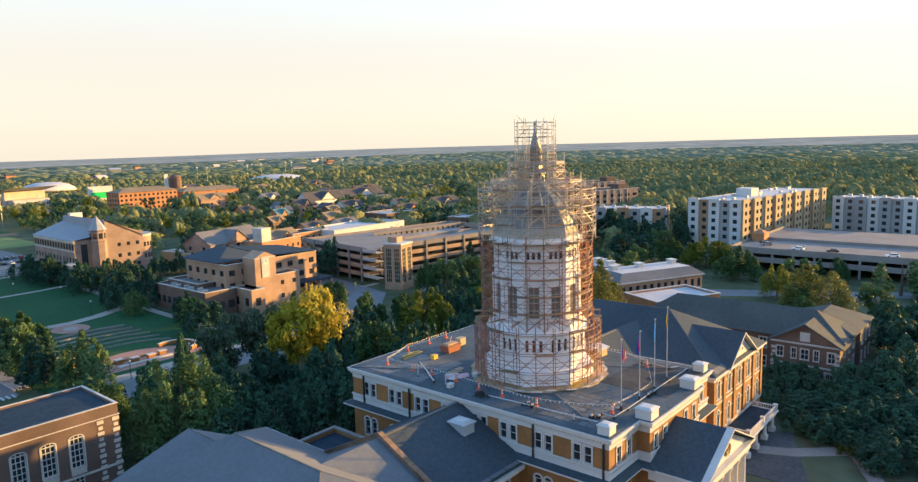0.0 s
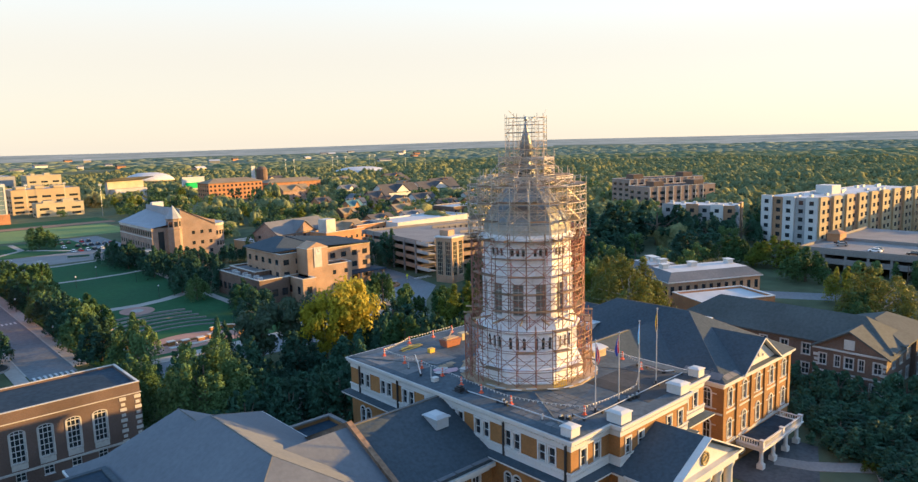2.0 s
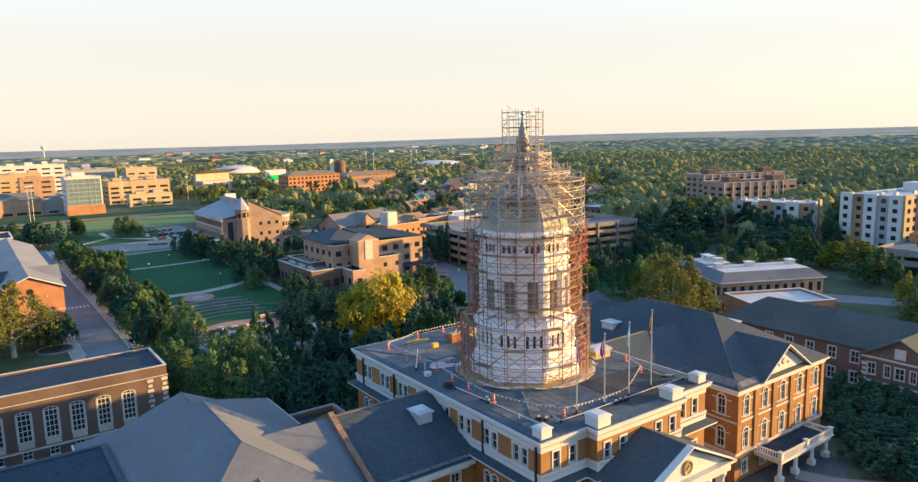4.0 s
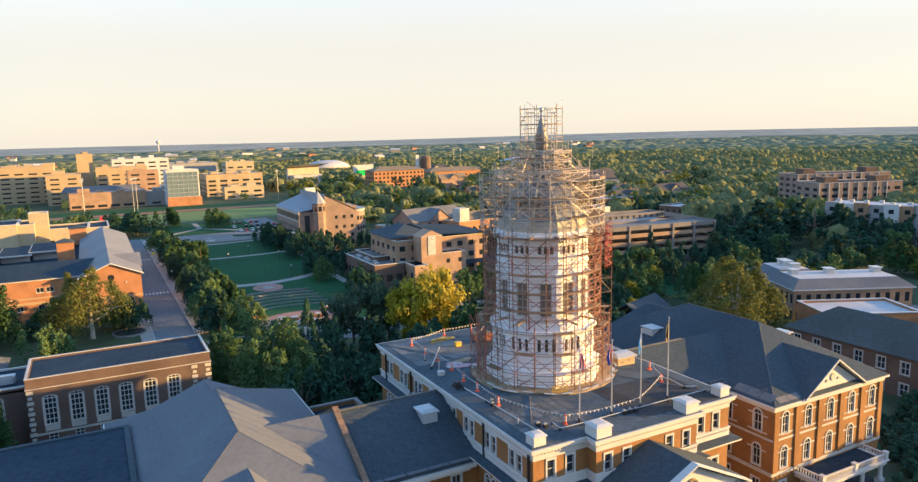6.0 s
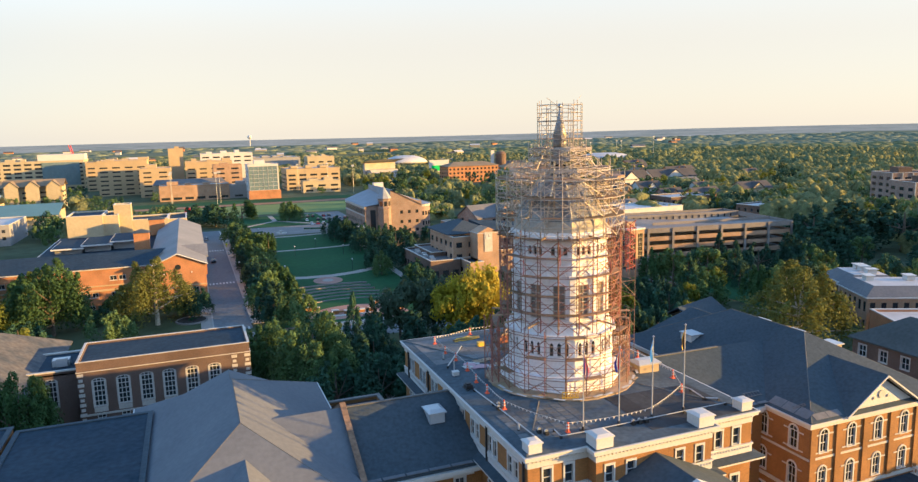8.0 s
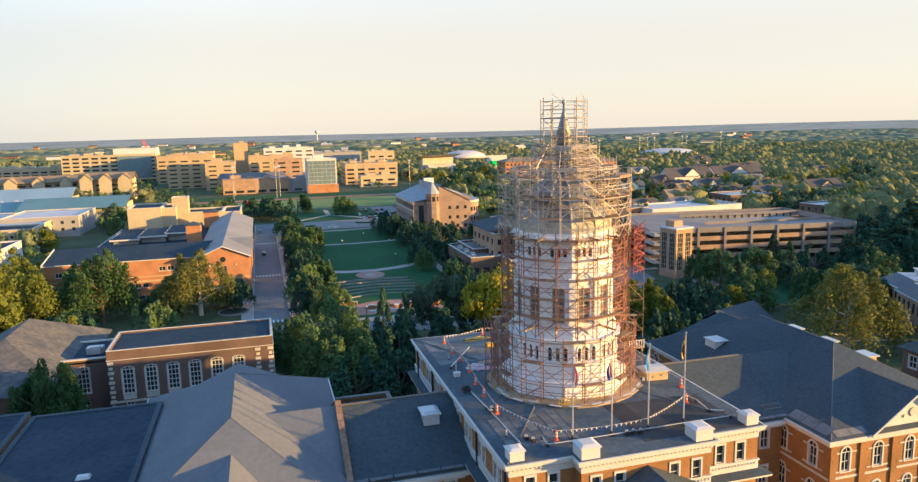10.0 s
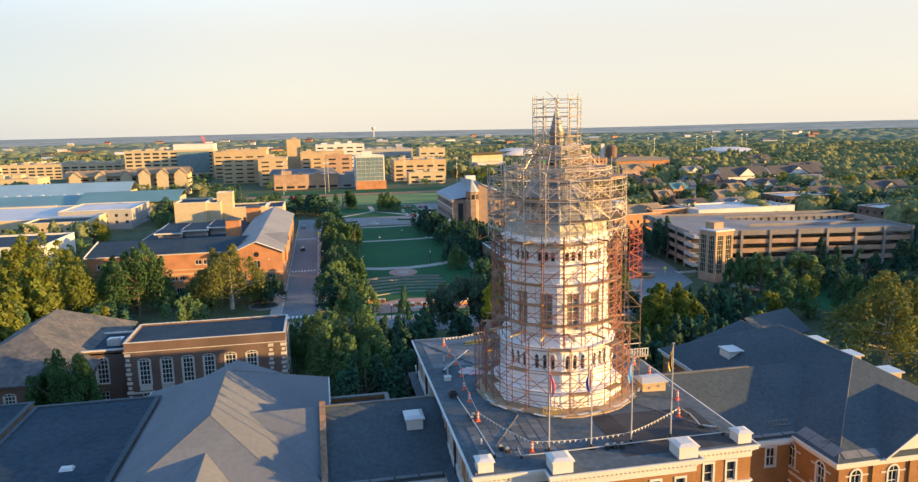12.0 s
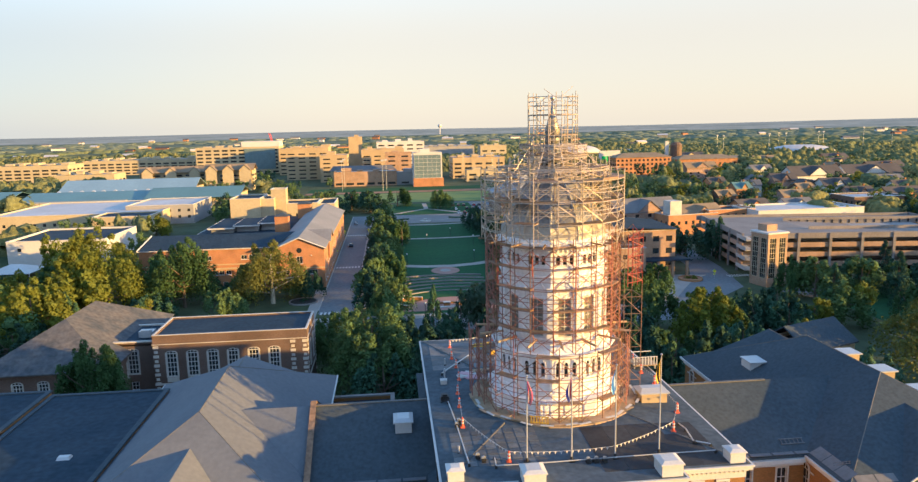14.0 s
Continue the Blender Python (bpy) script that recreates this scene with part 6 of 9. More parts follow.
for mm, length in sides(80, 91, -26.8, -13):
    wall(bh, length, G, 10, windows(bh, mm, [] if mm[0][3] > 90 else grid(length, 3, (-1.6, 2.4, 6.3), 1.3, 2.2), cols=2, rows=2, trim=0.16, trim_mat=STONE), BRICK2, mm)
part("end_roof", hip(MB(), 72, 91.5, -27.2, -12.6, 10.05, 13.0, 6), GREENR, bh)

# hip-roofed hall with white roof boxes
ONE_PIECE[0] = True
for nm, x, y, a, w, d in (("hip_hall", 144.6, 32, 154, 33, -16), ("hip_hall", 122, 58, 64, 16, -14)):
    hh = thing(nm, "brick hall with a grey hip skirt and white flat roof", "building", x, y, -2.4, a)
    y0, y1 = min(0, d), max(0, d)
    for mm, length in sides(0, w, y0, y1):
        n = max(2, int(length / 2.6))
        wall(hh, length, G, 7.6, windows(hh, mm, grid(length, n, (-1.2, 3.6), 1.3, 2.6), cols=2, rows=2, trim=0.22, trim_mat=WHITE), TANBRICK, mm)
    part("hip_skirt", MB().prism(rect(-0.5, w + 0.5, y0 - 0.5, y1 + 0.5), 7.7, 10.0, rect(2.6, w - 2.6, y0 + 2.6, y1 - 2.6)), ROOFL, hh)
    part("flat_roof", MB().box(2.7, w - 2.7, y0 + 2.7, y1 - 2.7, 9.9, 10.05), WROOF, hh)
    part("cornice", MB().box(-0.6, w + 0.6, y0 - 0.6, y1 + 0.6, 7.35, 7.7), WHITE, hh)
    for u in (4.5, w * 0.55, w - 4.5):
        part("vent_box", MB().box(u - 1.0, u + 1.0, y0 + 5, y0 + 7.4, 10.05, 11.3).box(u - 1.3, u + 1.3, y0 + 4.7, y0 + 7.7, 11.3, 11.5), WHITE, hh)
ct = thing("courtyard_block", "low block with a white flat roof", "building", 128, 20, -1.5, 64)
block(ct, 0, 15, 0, 24, G, 4.4, BRICK3, (-0.8,), 1.2, 1.8, 3.0, coping=WHITE, roof_mat=WROOF)
ct = thing("grey_roof_house", "small grey-roofed house behind the pavilion", "house", 62, 46, -2.5, 20)
block(ct, 0, 14, 0, 11, G, 6.4, YELW, (-0.6, 3.0), 1.2, 1.6, 3.0, coping=WHITE, faces=(0, 3))
part("roof_top", gable(MB(), -0.5, 14.5, -0.5, 11.5, 6.6, 10.4, "x"), ROOF, ct)

# apartment blocks
def apartments(x, y, turn, w, d, z1, mats, floors, label, blind=(1, 2), front=None):
    ap = thing("apartment_building", label, "apartment building", x, y, 0, turn)
    fh = (z1 - G) / floors
    for k, (m, length) in enumerate(sides(0, w, 0, d)):
        if k in blind:
            wall(ap, length, G, z1, [], mats[0], m)
            continue
        n = max(2, int(length / 5.4))
        bw = length / n
        for i in range(n):
            mt = (front if front and k == 0 else mats)[i % len(front if front and k == 0 else mats)]
            proud = 0.0 if i % 2 else -0.9
            mm = m @ Matrix.Translation((i * bw, proud, 0))
            sp = [(bw * f, G + fh * j + 0.8, 2.1, 1.9) for f in (0.5,) for j in range(floors)]
            wall(ap, bw, G, z1 + (0.8 if i % 2 == 0 else 0.2), windows(ap, mm, sp, cols=2, rows=1, frame_mat=GREYW, sill=0), mt, mm, thick=1.6, caps=True)
    part("roof", MB().box(0.4, w - 0.4, 0.4, d - 0.4, z1 - 0.4, z1 - 0.1), WROOF, ap)
    rn = random.Random(int(x))
    for i in range(int(w / 6)):
        part("roof_unit", MB().box(-0.9, 0.9, -0.7, 0.7, 0, 1.2), METALW, ap, "", Matrix.Translation((4 + 6 * i, rn.uniform(4, d - 3), z1 - 0.1)))
    return ap


ap = apartments(254, 56, -8, 97, 27, 19.5, (WHW, BROWNW, WHW, GREYW), 6, "six-storey white and brown apartment building", front=(TANW, BROWNW, TANW, YELW))
part("roof_tower", MB().box(30, 38, 10, 18, 19.4, 23.5), WHW, ap)
apartments(279, 103, 108, 36, 18, 13.5, (GREYW, WHW, BROWNW), 4, "white and grey four-storey apartment building", (0, 1))
apartments(350, 38, -98, 58, 18, 15.0, (WHW, GREYW, GREYW), 5, "white and grey five-storey apartment building", (2, 3))
dk = thing("parking_deck", "pale concrete parking deck beside the apartments", "parking garage", 205, -60, 0, 0)
part("top_deck", MB().box(0, 75, 0, 104, 4.6, 5.0), GARC, dk)
part("parapet", MB().box(-0.2, 0.2, 0, 104, 3.6, 6.0).box(0.2, 75, 103.6, 104, 3.6, 6.0).box(30, 30.4, 40, 104, 5.0, 6.2), GARC, dk)
part("lower_deck", MB().box(0, 75, 0, 104, 0.9, 1.3).box(-0.2, 0.2, 0, 104, 0.2, 2.2), GARC, dk)
cd = MB().box(-0.4, 0.4, -0.4, 0.4, G, 4.6).mesh("column", GARC)
for i in range(14):
    part("column", cd, None, dk, "", Matrix.Translation((0.3, 4 + 7.6 * i, 0)))
part("stair_hut", MB().box(24, 31, 98, 103, 5.0, 8.2).prism(rect(23.6, 31.4, 97.6, 103.4), 8.2, 9.6, rect(27, 28, 100, 101)), BRICK3, dk)
for x, y, w, d, z, ml in ((312, 178, 52, 22, 17, 12), (330, 205, 62, 20, 20, 14)):
    ob = thing("brick_tower_block", "pale-framed red brick tower block", "apartment building", x, y, 0, -20)
    block(ob, 0, w, 0, d, G, z, PALEBRICK, [G + 1 + 3.6 * k for k in range(int((z - G) / 3.6))], 3.6, 1.8, 6.0, coping=STONE, frame_mat=STONE)
    for u in (6, w - 14):
        part("lift_head", MB().box(u, u + 8, 4, 12, z, z + 3), BRICK2, ob)
    for i in range(int(w / 6)):
        part("pier", MB().box(6 * i - 0.25, 6 * i + 0.25, -0.35, 0, G, z), STONE, ob)

# ---- further off: campus, hospital, houses ----
FARW = (
    ("glass_hall", "glass-fronted hall with a brick foot", 2, 27, 525, 20, 25.5, WHW, 4.2, 1.0),
    ("tan_hall", "tan laboratory block with rows of windows", -121, -79, 640, 40, 29.0, TANW, 4.0, 1.3),
    ("tan_hall", "tan laboratory block with rows of windows", -84, -58, 600, 30, 22.5, TANW, 4.0, 1.3),
    ("tan_tower", "square tan stair tower", -61, -47, 690, 14, 37.8, TANW, 0, 0),
    ("tan_hall", "tan laboratory block with rows of windows", -46, -3, 640, 30, 25.5, TANW, 4.0, 1.3),
    ("yellow_hall", "yellow brick hall with rows of windows", -22, 3, 600, 20, 23.2, TANBRICK, 4.2, 1.5),
    ("white_laboratory", "white laboratory block with glass end", -31, 20, 680, 30, 31.8, WHW, 4.2, 1.5),
    ("gym_hall", "low tan gym hall with small windows", -67, -12, 545, 24, 9.6, TANBRICK, 7.0, 2.0),
    ("gym_hall", "low grey-roofed gym hall", -12, 3, 548, 20, 8.0, GREYW, 6.0, 1.6),
)
FARE = (
    ("pale_hospital", "pale hospital block with bands of glass", -240, -146, 760, 40, 27.7, YELW, 4.2, 2.0),
    ("tan_hall", "tan hospital wing with windows", -140, -99, 720, 40, 25.9, TANW, 4.2, 1.5),
    ("stone_garage", "pale parking garage with open levels", 43, 94, 600, 40, 17.0, TANW, 4.0, 1.8),
    ("stone_house", "pale stone house with arched windows", 52, 86, 560, 14, 7.5, YELW, 4.2, 1.8),
    ("long_hall", "long low grey field house", 32, 101, 900, 60, 19.0, GREYW, 0, 0),
    ("stadium_stand", "tan stadium press stand", 103, 138, 850, 30, 20.3, YELW, 7.0, 2.0),
    ("residence_hall", "tan residence hall with small windows", -236, -180, 560, 16, 12.5, YELW, 3.6, 1.5),
    ("residence_hall", "tan residence hall with gables", -174, -136, 540, 18, 14.5, YELW, 3.6, 1.5),
    ("far_garage", "long pale parking garage", -382, -254, 800, 40, 14.2, YELW, 3.6, 1.8),
    ("far_garage", "pale parking garage with open levels", -430, -356, 700, 40, 14.9, YELW, 3.6, 1.8),
    ("tan_low_hall", "low sand-coloured hall with small windows", -338, -280, 620, 30, 8.9, YELW, 4.0, 1.5),
)
for nm, label, x0, x1, y, d, z1, wm, fh, wh in FARW + FARE:
    b = thing(nm, label, "building")
    rows = [G + 1.2 + fh * k for k in range(int((z1 - G - 1.2) / fh))] if fh else ()
    block(b, x0, x1, y, y + d, G, z1, wm, rows, 6.6, max(wh, 0.8), 9.0, faces=(0, 1) if x0 < 0 else (0, 3), coping=wm, roof_mat=WROOF if nm in ("glass_hall", "white_laboratory") else CONC, frame_mat=GREYW, sill=0)
    rn = random.Random(int(x0 + y))
    for k in range(max(1, int((x1 - x0) / 14))):
        u = x0 + 6 + 14 * k
        part("roof_plant", MB().box(u, u + rn.uniform(4, 9), y + d * 0.3, y + d * 0.7, z1, z1 + rn.uniform(1.2, 3.4)), wm, b)
b = thing("curtain_wall_hall", "green glass curtain wall in white frames", "building", 2, 524.6, 0)
part("glass", MB().box(1, 24, 0, 0.3, 4, 24), CURTAIN, b)
part("foot", MB().box(0, 26, -0.6, 0.3, G, 4.0), BRICK3, b, "orange brick foot")
fr = MB()
for i in range(7):
    fr.box(1 + 3.8 * i, 1.14 + 3.8 * i, -0.2, 0, 4, 24).box(1, 24, -0.2, 0, 4 + 3.3 * i, 4.2 + 3.3 * i)
part("frame", fr, WHW, b)
b = thing("gym_roof", "pale blue-grey curved gym roof on sand walls", "gym")
part("wall", MB().prism(rect(-72, -13, 571, 584), G, 9.0), YELW, b)
part("vault", MB().prism(rect(-73, -12, 570, 585), 9.0, 13.0, rect(-70, -16, 576, 582)), ROOFL, b)
b = thing("glazed_hospital", "blue glazed hospital block with white penthouse", "building")
part("glass", MB().box(-185, -150, 759.5, 760, 2, 26), CURTAIN, b)
part("penthouse", MB().box(-190, -146, 770, 795, 27.7, 34), WHW, b)
# residence hall gables
for x0, x1, y, z0, z1 in ((-238, -178, 558, 12.5, 17.5), (-176, -134, 538, 14.5, 19.5)):
    b = thing("residence_roof", "brown shingle roof with cross gables", "roof")
    part("main_roof", gable(MB(), x0, x1, y - 1, y + 18, z0, z1, "x"), TANROOF, b)
    for k in range(3):
        u = x0 + (x1 - x0) * (k + 0.5) / 3
        part("cross_gable", gable(MB(), u - 5, u + 5, y - 4, y + 9, z0, z1 - 0.5, "y"), TANROOF, b)
        part("gable_end", MB().face((u - 4.6, y - 3.5, G), (u + 4.6, y - 3.5, G), (u + 4.6, y - 3.5, z0), (u, y - 3.5, z1 - 0.8), (u - 4.6, y - 3.5, z0)), YELW, b)
# recreation centre with teal roofs
rc = thing("recreation_centre", "broad recreation centre with teal metal roofs", "building")
part("wall", MB().box(-262, -167, 470, 500, G, 6).box(-258, -158, 404, 440, G, 4.5).box(-150, -119, 396, 430, G, 6.5).box(-270, -190, 388, 398, G, 5), YELW, rc)
part("roof", gable(MB(), -264, -165, 466, 504, 5.0, 12.6, "x"), BLUEROOF, rc, "blue-grey metal roof")
part("roof", gable(MB(), -260, -176, 396, 446, 4.2, 9.0, "x"), TEAL, rc, "teal metal roof")
part("roof", gable(MB(), -178, -117, 392, 434, 5.6, 11.0, "x"), TEAL, rc, "teal metal roof")
part("roof", gable(MB(), -330, -268, 400, 450, 4.0, 10.0, "x"), TEAL, rc, "teal metal roof")
rn = random.Random(5)
for k in range(12):
    q = thing("roof_cupola", "small white roof vent", "roof vent", -255 + 7.6 * k, 448 + rn.uniform(-4, 4), 5.0, group="roof vents")
    part("body", MB().box(-1, 1, -1, 1, 0, 1.8), METALW, q)
    part("cap", MB().prism(rect(-1.3, 1.3, -1.3, 1.3), 1.8, 2.6, rect(-0.2, 0.2, -0.2, 0.2)), METALW, q)
part("flat_roof", MB().box(-262, -165, 440, 470, 3, 5), GREYW, rc)
w1 = thing("white_roof_hall", "large hall with a white flat roof", "building")
block(w1, -230, -143, 310, 380, G, 5.9, YELW, (0,), 1.6, 1.6, 5, coping=WHW, roof_mat=WROOF)
block(w1, -167, -130, 330, 372, G, 7.5, GREYW, (0, 3.6), 1.6, 1.6, 5, coping=WHW, roof_mat=WROOF)
w1 = thing("tan_block", "tan windowless block with dark roof", "building")
block(w1, -168, -140, 286, 306, G, 6.9, YELW, (3,), 1.2, 1.2, 5, coping=WHW, roof_mat=FLATR)
w1 = thing("grey_block", "pale grey block with a dark flat roof", "building")
block(w1, -172, -134, 214, 250, G, 6.5, WHW, (2.4,), 1.5, 1.4, 9, coping=WHW, roof_mat=FLATR)
tn = thing("white_tent", "white event tent on a lawn", "tent", -158, 192, G)
part("roof", MB().prism(rect(-8, 8, -7, 7), 2.2, 4.6, rect(-2, 2, -0.3, 0.3)), WHW, tn)
for x in (-7.8, 7.8):
    for y in (-6.8, 6.8):
        part("pole", MB().box(x - 0.1, x + 0.1, y - 0.1, y + 0.1, 0, 2.3), METALW, tn)

# houses and halls on the right
GARDENS = []


def house(x, y, turn, w, d, eave, ridge, wm, rm, label, chim=True):
    h = thing("house", label, "house", x, y, 0, turn)
    GARDENS.append((x, y, max(w, d) * 0.5))
    for k, (m, length) in enumerate(sides(-w / 2, w / 2, -d / 2, d / 2)):
        n = max(2, int(length / 6.5))
        sp = grid(length, n, [G + 0.9 + 3.0 * j for j in range(max(1, int((eave - G) / 3.1)))], 2.0, 1.5) if k in (0, 3) else []
        wall(h, length, G, eave, windows(h, m, sp, cols=2, rows=2, sill=0), wm, m, thick=0.3)
    part("roof", gable(MB(), -w / 2 - 0.5, w / 2 + 0.5, -d / 2 - 0.5, d / 2 + 0.5, eave, ridge, "x"), rm, h)
    for s in (-1, 1):
        u = s * (w / 2 - 0.1)
        part("gable_end", MB().face((u, -d / 2, eave), (u, d / 2, eave), (u, 0, ridge - 0.3)), wm, h)
    part("dormer", gable(MB(), -w * 0.2, w * 0.2, -d / 2 - 0.8, 0, eave + 0.3, ridge - 0.3, "y"), rm, h)
    part("dormer_front", MB().face((-w * 0.19, -d / 2 - 0.3, eave - 0.5), (w * 0.19, -d / 2 - 0.3, eave - 0.5), (w * 0.19, -d / 2 - 0.3, eave + 0.2), (0, -d / 2 - 0.3, ridge - 0.7), (-w * 0.19, -d / 2 - 0.3, eave + 0.2)), wm, h)
    if chim:
        part("chimney", MB().box(w * 0.25, w * 0.25 + 0.9, 0.5, 1.5, eave, ridge + 1.0), BRICK, h)
    return h


house(103, 252, 12, 34, 18, 6.2, 12.0, BRICK4, ROOFL, "grey-roofed brick hall with gables", False)
house(128, 246, 12, 24, 16, 4.5, 9.0, TANBRICK, TANROOF, "tan brick hall with a brown roof", False)
ch = thing("brick_block", "orange brick block with flat roof", "building", 108, 228, 0, 10)
block(ch, 0, 26, 0, 12, G, 6.0, BRICK3, (1.5,), 1.4, 1.6, 3.5)
part("tower", MB().box(2, 8, 2, 8, 6, 12.3), STONE, ch)
ch = thing("brick_block", "flat-roofed orange brick block", "building", 130, 234, 0, 5)
block(ch, 0, 24, 0, 14, G, 7.0, BRICK3, (0, 3.4), 1.4, 1.6, 3.5)
ch = thing("white_roof_block", "low block with a white sloping roof", "building", 150, 226, 0, 3)
block(ch, 0, 54, 0, 24, G, 7.0, WHW, (2.5,), 1.6, 1.6, 5, coping=WHW, roof_mat=WROOF)
ch = thing("brown_block", "brown flat-roofed apartment block", "building", 222, 262, 0, 0)
block(ch, 0, 30, 0, 20, G, 7.5, BRICK2, (0, 3.6), 1.4, 1.6, 3.5, roof_mat=WROOF)
ch = thing("brown_block", "dark brick block with white roof", "building", 236, 206, 0, 8)
block(ch, 0, 22, 0, 16, G, 6.5, BRICK2, (0, 3.2), 1.4, 1.6, 3.5, roof_mat=WROOF)
BR, WM, TM = (BRICK, ROOF), (WHW, ROOF), (BRICK2, TANROOF)
HOUSES = ((168, 268, 10, 18, 11, 4.5, 8.0), (194, 270, 5, 16, 11, 4.5, 7.6), (178, 318, 12, 12, 9, 4.5, 8.0), (206, 352, 10, 12, 10, 5, 9.0), (226, 376, -10, 12, 10, 4.5, 8.0), (240, 338, 15, 13, 10, 5, 8.6))
for k, (x, y, a, w, d, e, r) in enumerate(HOUSES):
    wm, rm, lb = ((BRICK3, ROOFB, "red brick house with a brown shingle roof"), (WHW, ROOFL, "white house with a grey shingle roof"), (BRICK2, TANROOF, "brown brick house with a brown roof"))[k % 3]
    if k == 3:
        rm, lb = TEAL, "white house with a teal roof"
    house(x, y, a, w, d, e, r, wm, rm, lb)
HOUSES = ((300, 424, 5, 42, 18, 6, 13.0), (350, 430, 0, 46, 18, 6, 12.6), (262, 400, 0, 18, 14, 5, 10), (270, 352, 0, 20, 14, 5, 10), (300, 330, 10, 16, 12, 5, 9.5), (250, 300, 0, 16, 12, 5, 9.5))
for k, (x, y, a, w, d, e, r) in enumerate(HOUSES):
    house(x, y, a, w, d, e, r, (WHW, WHW, BRICK4)[k % 3], ROOFB, "large house with white gables and a brown roof" if k < 2 else "house with a brown gable roof")
# small houses and shops among the trees beyond the garage
HOUSES = ((218, 412, 5, 13, 10, 4, 7.5), (246, 408, 80, 13, 10, 5, 8.5), (212, 304, 4, 15, 10, 5, 8.4), (256, 362, 85, 12, 10, 5, 8.6),
          (390, 468, 10, 36, 16, 6, 12), (324, 376, 5, 22, 13, 5, 9), (358, 488, 80, 18, 13, 6, 11), (330, 312, 0, 26, 14, 5, 9.5), (270, 292, 8, 24, 13, 5, 9.5), (344, 644, 5, 26, 14, 5, 10), (376, 632, 0, 24, 14, 5, 10), (332, 722, 10, 40, 18, 6, 11),
          (430, 420, 15, 22, 13, 5, 10), (300, 500, 10, 20, 12, 5, 9.5), (262, 536, 5, 30, 14, 6, 11), (410, 560, 12, 24, 14, 5, 10), (460, 640, 8, 30, 15, 5, 10))
for k, (x, y, a, w, d, e, r) in enumerate(HOUSES):
    wm, rm, lb = ((BRICK3, ROOFB, "brick house with a brown shingle roof"), (WHW, ROOFL, "white boarded house with a grey roof"), (BRICK4, TANROOF, "brown brick house with a tan roof"), (YELW, ROOFB, "sand-coloured house with a brown roof"))[k % 4]
    house(x, y, a, w, d, e, r, wm, rm, lb, k % 2 == 0)
b = thing("brick_school", "orange brick school block with pale bands", "building", 201, 585, 0, 2)
block(b, 0, 56, 0, 24, G, 13.5, BRICK3, [G + 1 + 4 * k for k in range(4)], 2.2, 2.0, 4.2, coping=STONE, frame_mat=STONE)
part("hip_roof", hip(MB(), -1, 57, -1, 25, 13.7, 17.6, 12), TANROOF, b)
b = thing("low_brick_row", "long low brown brick buildings", "building", 270, 600, 0, 0)
block(b, 0, 62, 0, 24, G, 9.5, BRICK3, (0, 4), 1.8, 1.8, 5)
part("hip_roof", hip(MB(), -1, 63, -1, 25, 9.7, 13.6, 12), TANROOF, b)
b = thing("water_silo", "round brick tower beside white boards", "tower", 284, 640, G)
part("shaft", MB().lathe([(6, 0), (6, 26), (4, 28.5), (1, 29)], 14), BRICK2, b)
part("board", MB().box(-12, -8, -0.5, 0.5, 14, 30), WHW, b)
# stadium, score board and arenas
b = thing("stadium_grandstand", "pale concrete stadium stand seen from behind", "grandstand", 140, 640, 0, 15)
part("seating_tier", MB().prism(rect(0, 34, 0, 22), G, 10, rect(0, 34, 12, 22)), CONC, b)
part("back_wall", MB().box(-2, 36, 20, 24, G, 17), CONC, b)
part("roof", MB().face((-4, 6, 21), (40, 6, 21), (40, 26, 17), (-4, 26, 17)), WHW, b)
b = thing("score_board", "stadium score board with a green screen", "score board", 225, 680, G)
part("screen", MB().box(-9, 9, -0.3, 0.3, 8, 14), GREENS, b, "bright green screen")
part("frame", MB().box(-12, 12, 0.3, 1.5, 6, 20), WHW, b)
part("post", MB().box(-8, -7, 0.4, 1.4, 0, 6), STEEL, b)
part("post", MB().box(7, 8, 0.4, 1.4, 0, 6), STEEL, b)
def arena(x, y, w, d, h, label):
    b = thing("arena", label, "arena", x, y, G)
    part("wall", MB().lathe([(1, 0), (1, h * 0.45)], 28).mesh("wall", WHW), None, b, "", Matrix.Diagonal((w / 2, d / 2, 1, 1)))
    part("roof", MB().lathe([(1.03, h * 0.42), (0.9, h * 0.68), (0.7, h * 0.85), (0.4, h * 0.97), (0.02, h)], 28).mesh("roof", WROOF, True), None, b, "", Matrix.Diagonal((w / 2, d / 2, 1, 1)))
arena(236, 850, 64, 48, 21, "round arena with a shallow pale dome roof")
arena(515, 790, 92, 60, 17, "white domed sports arena")

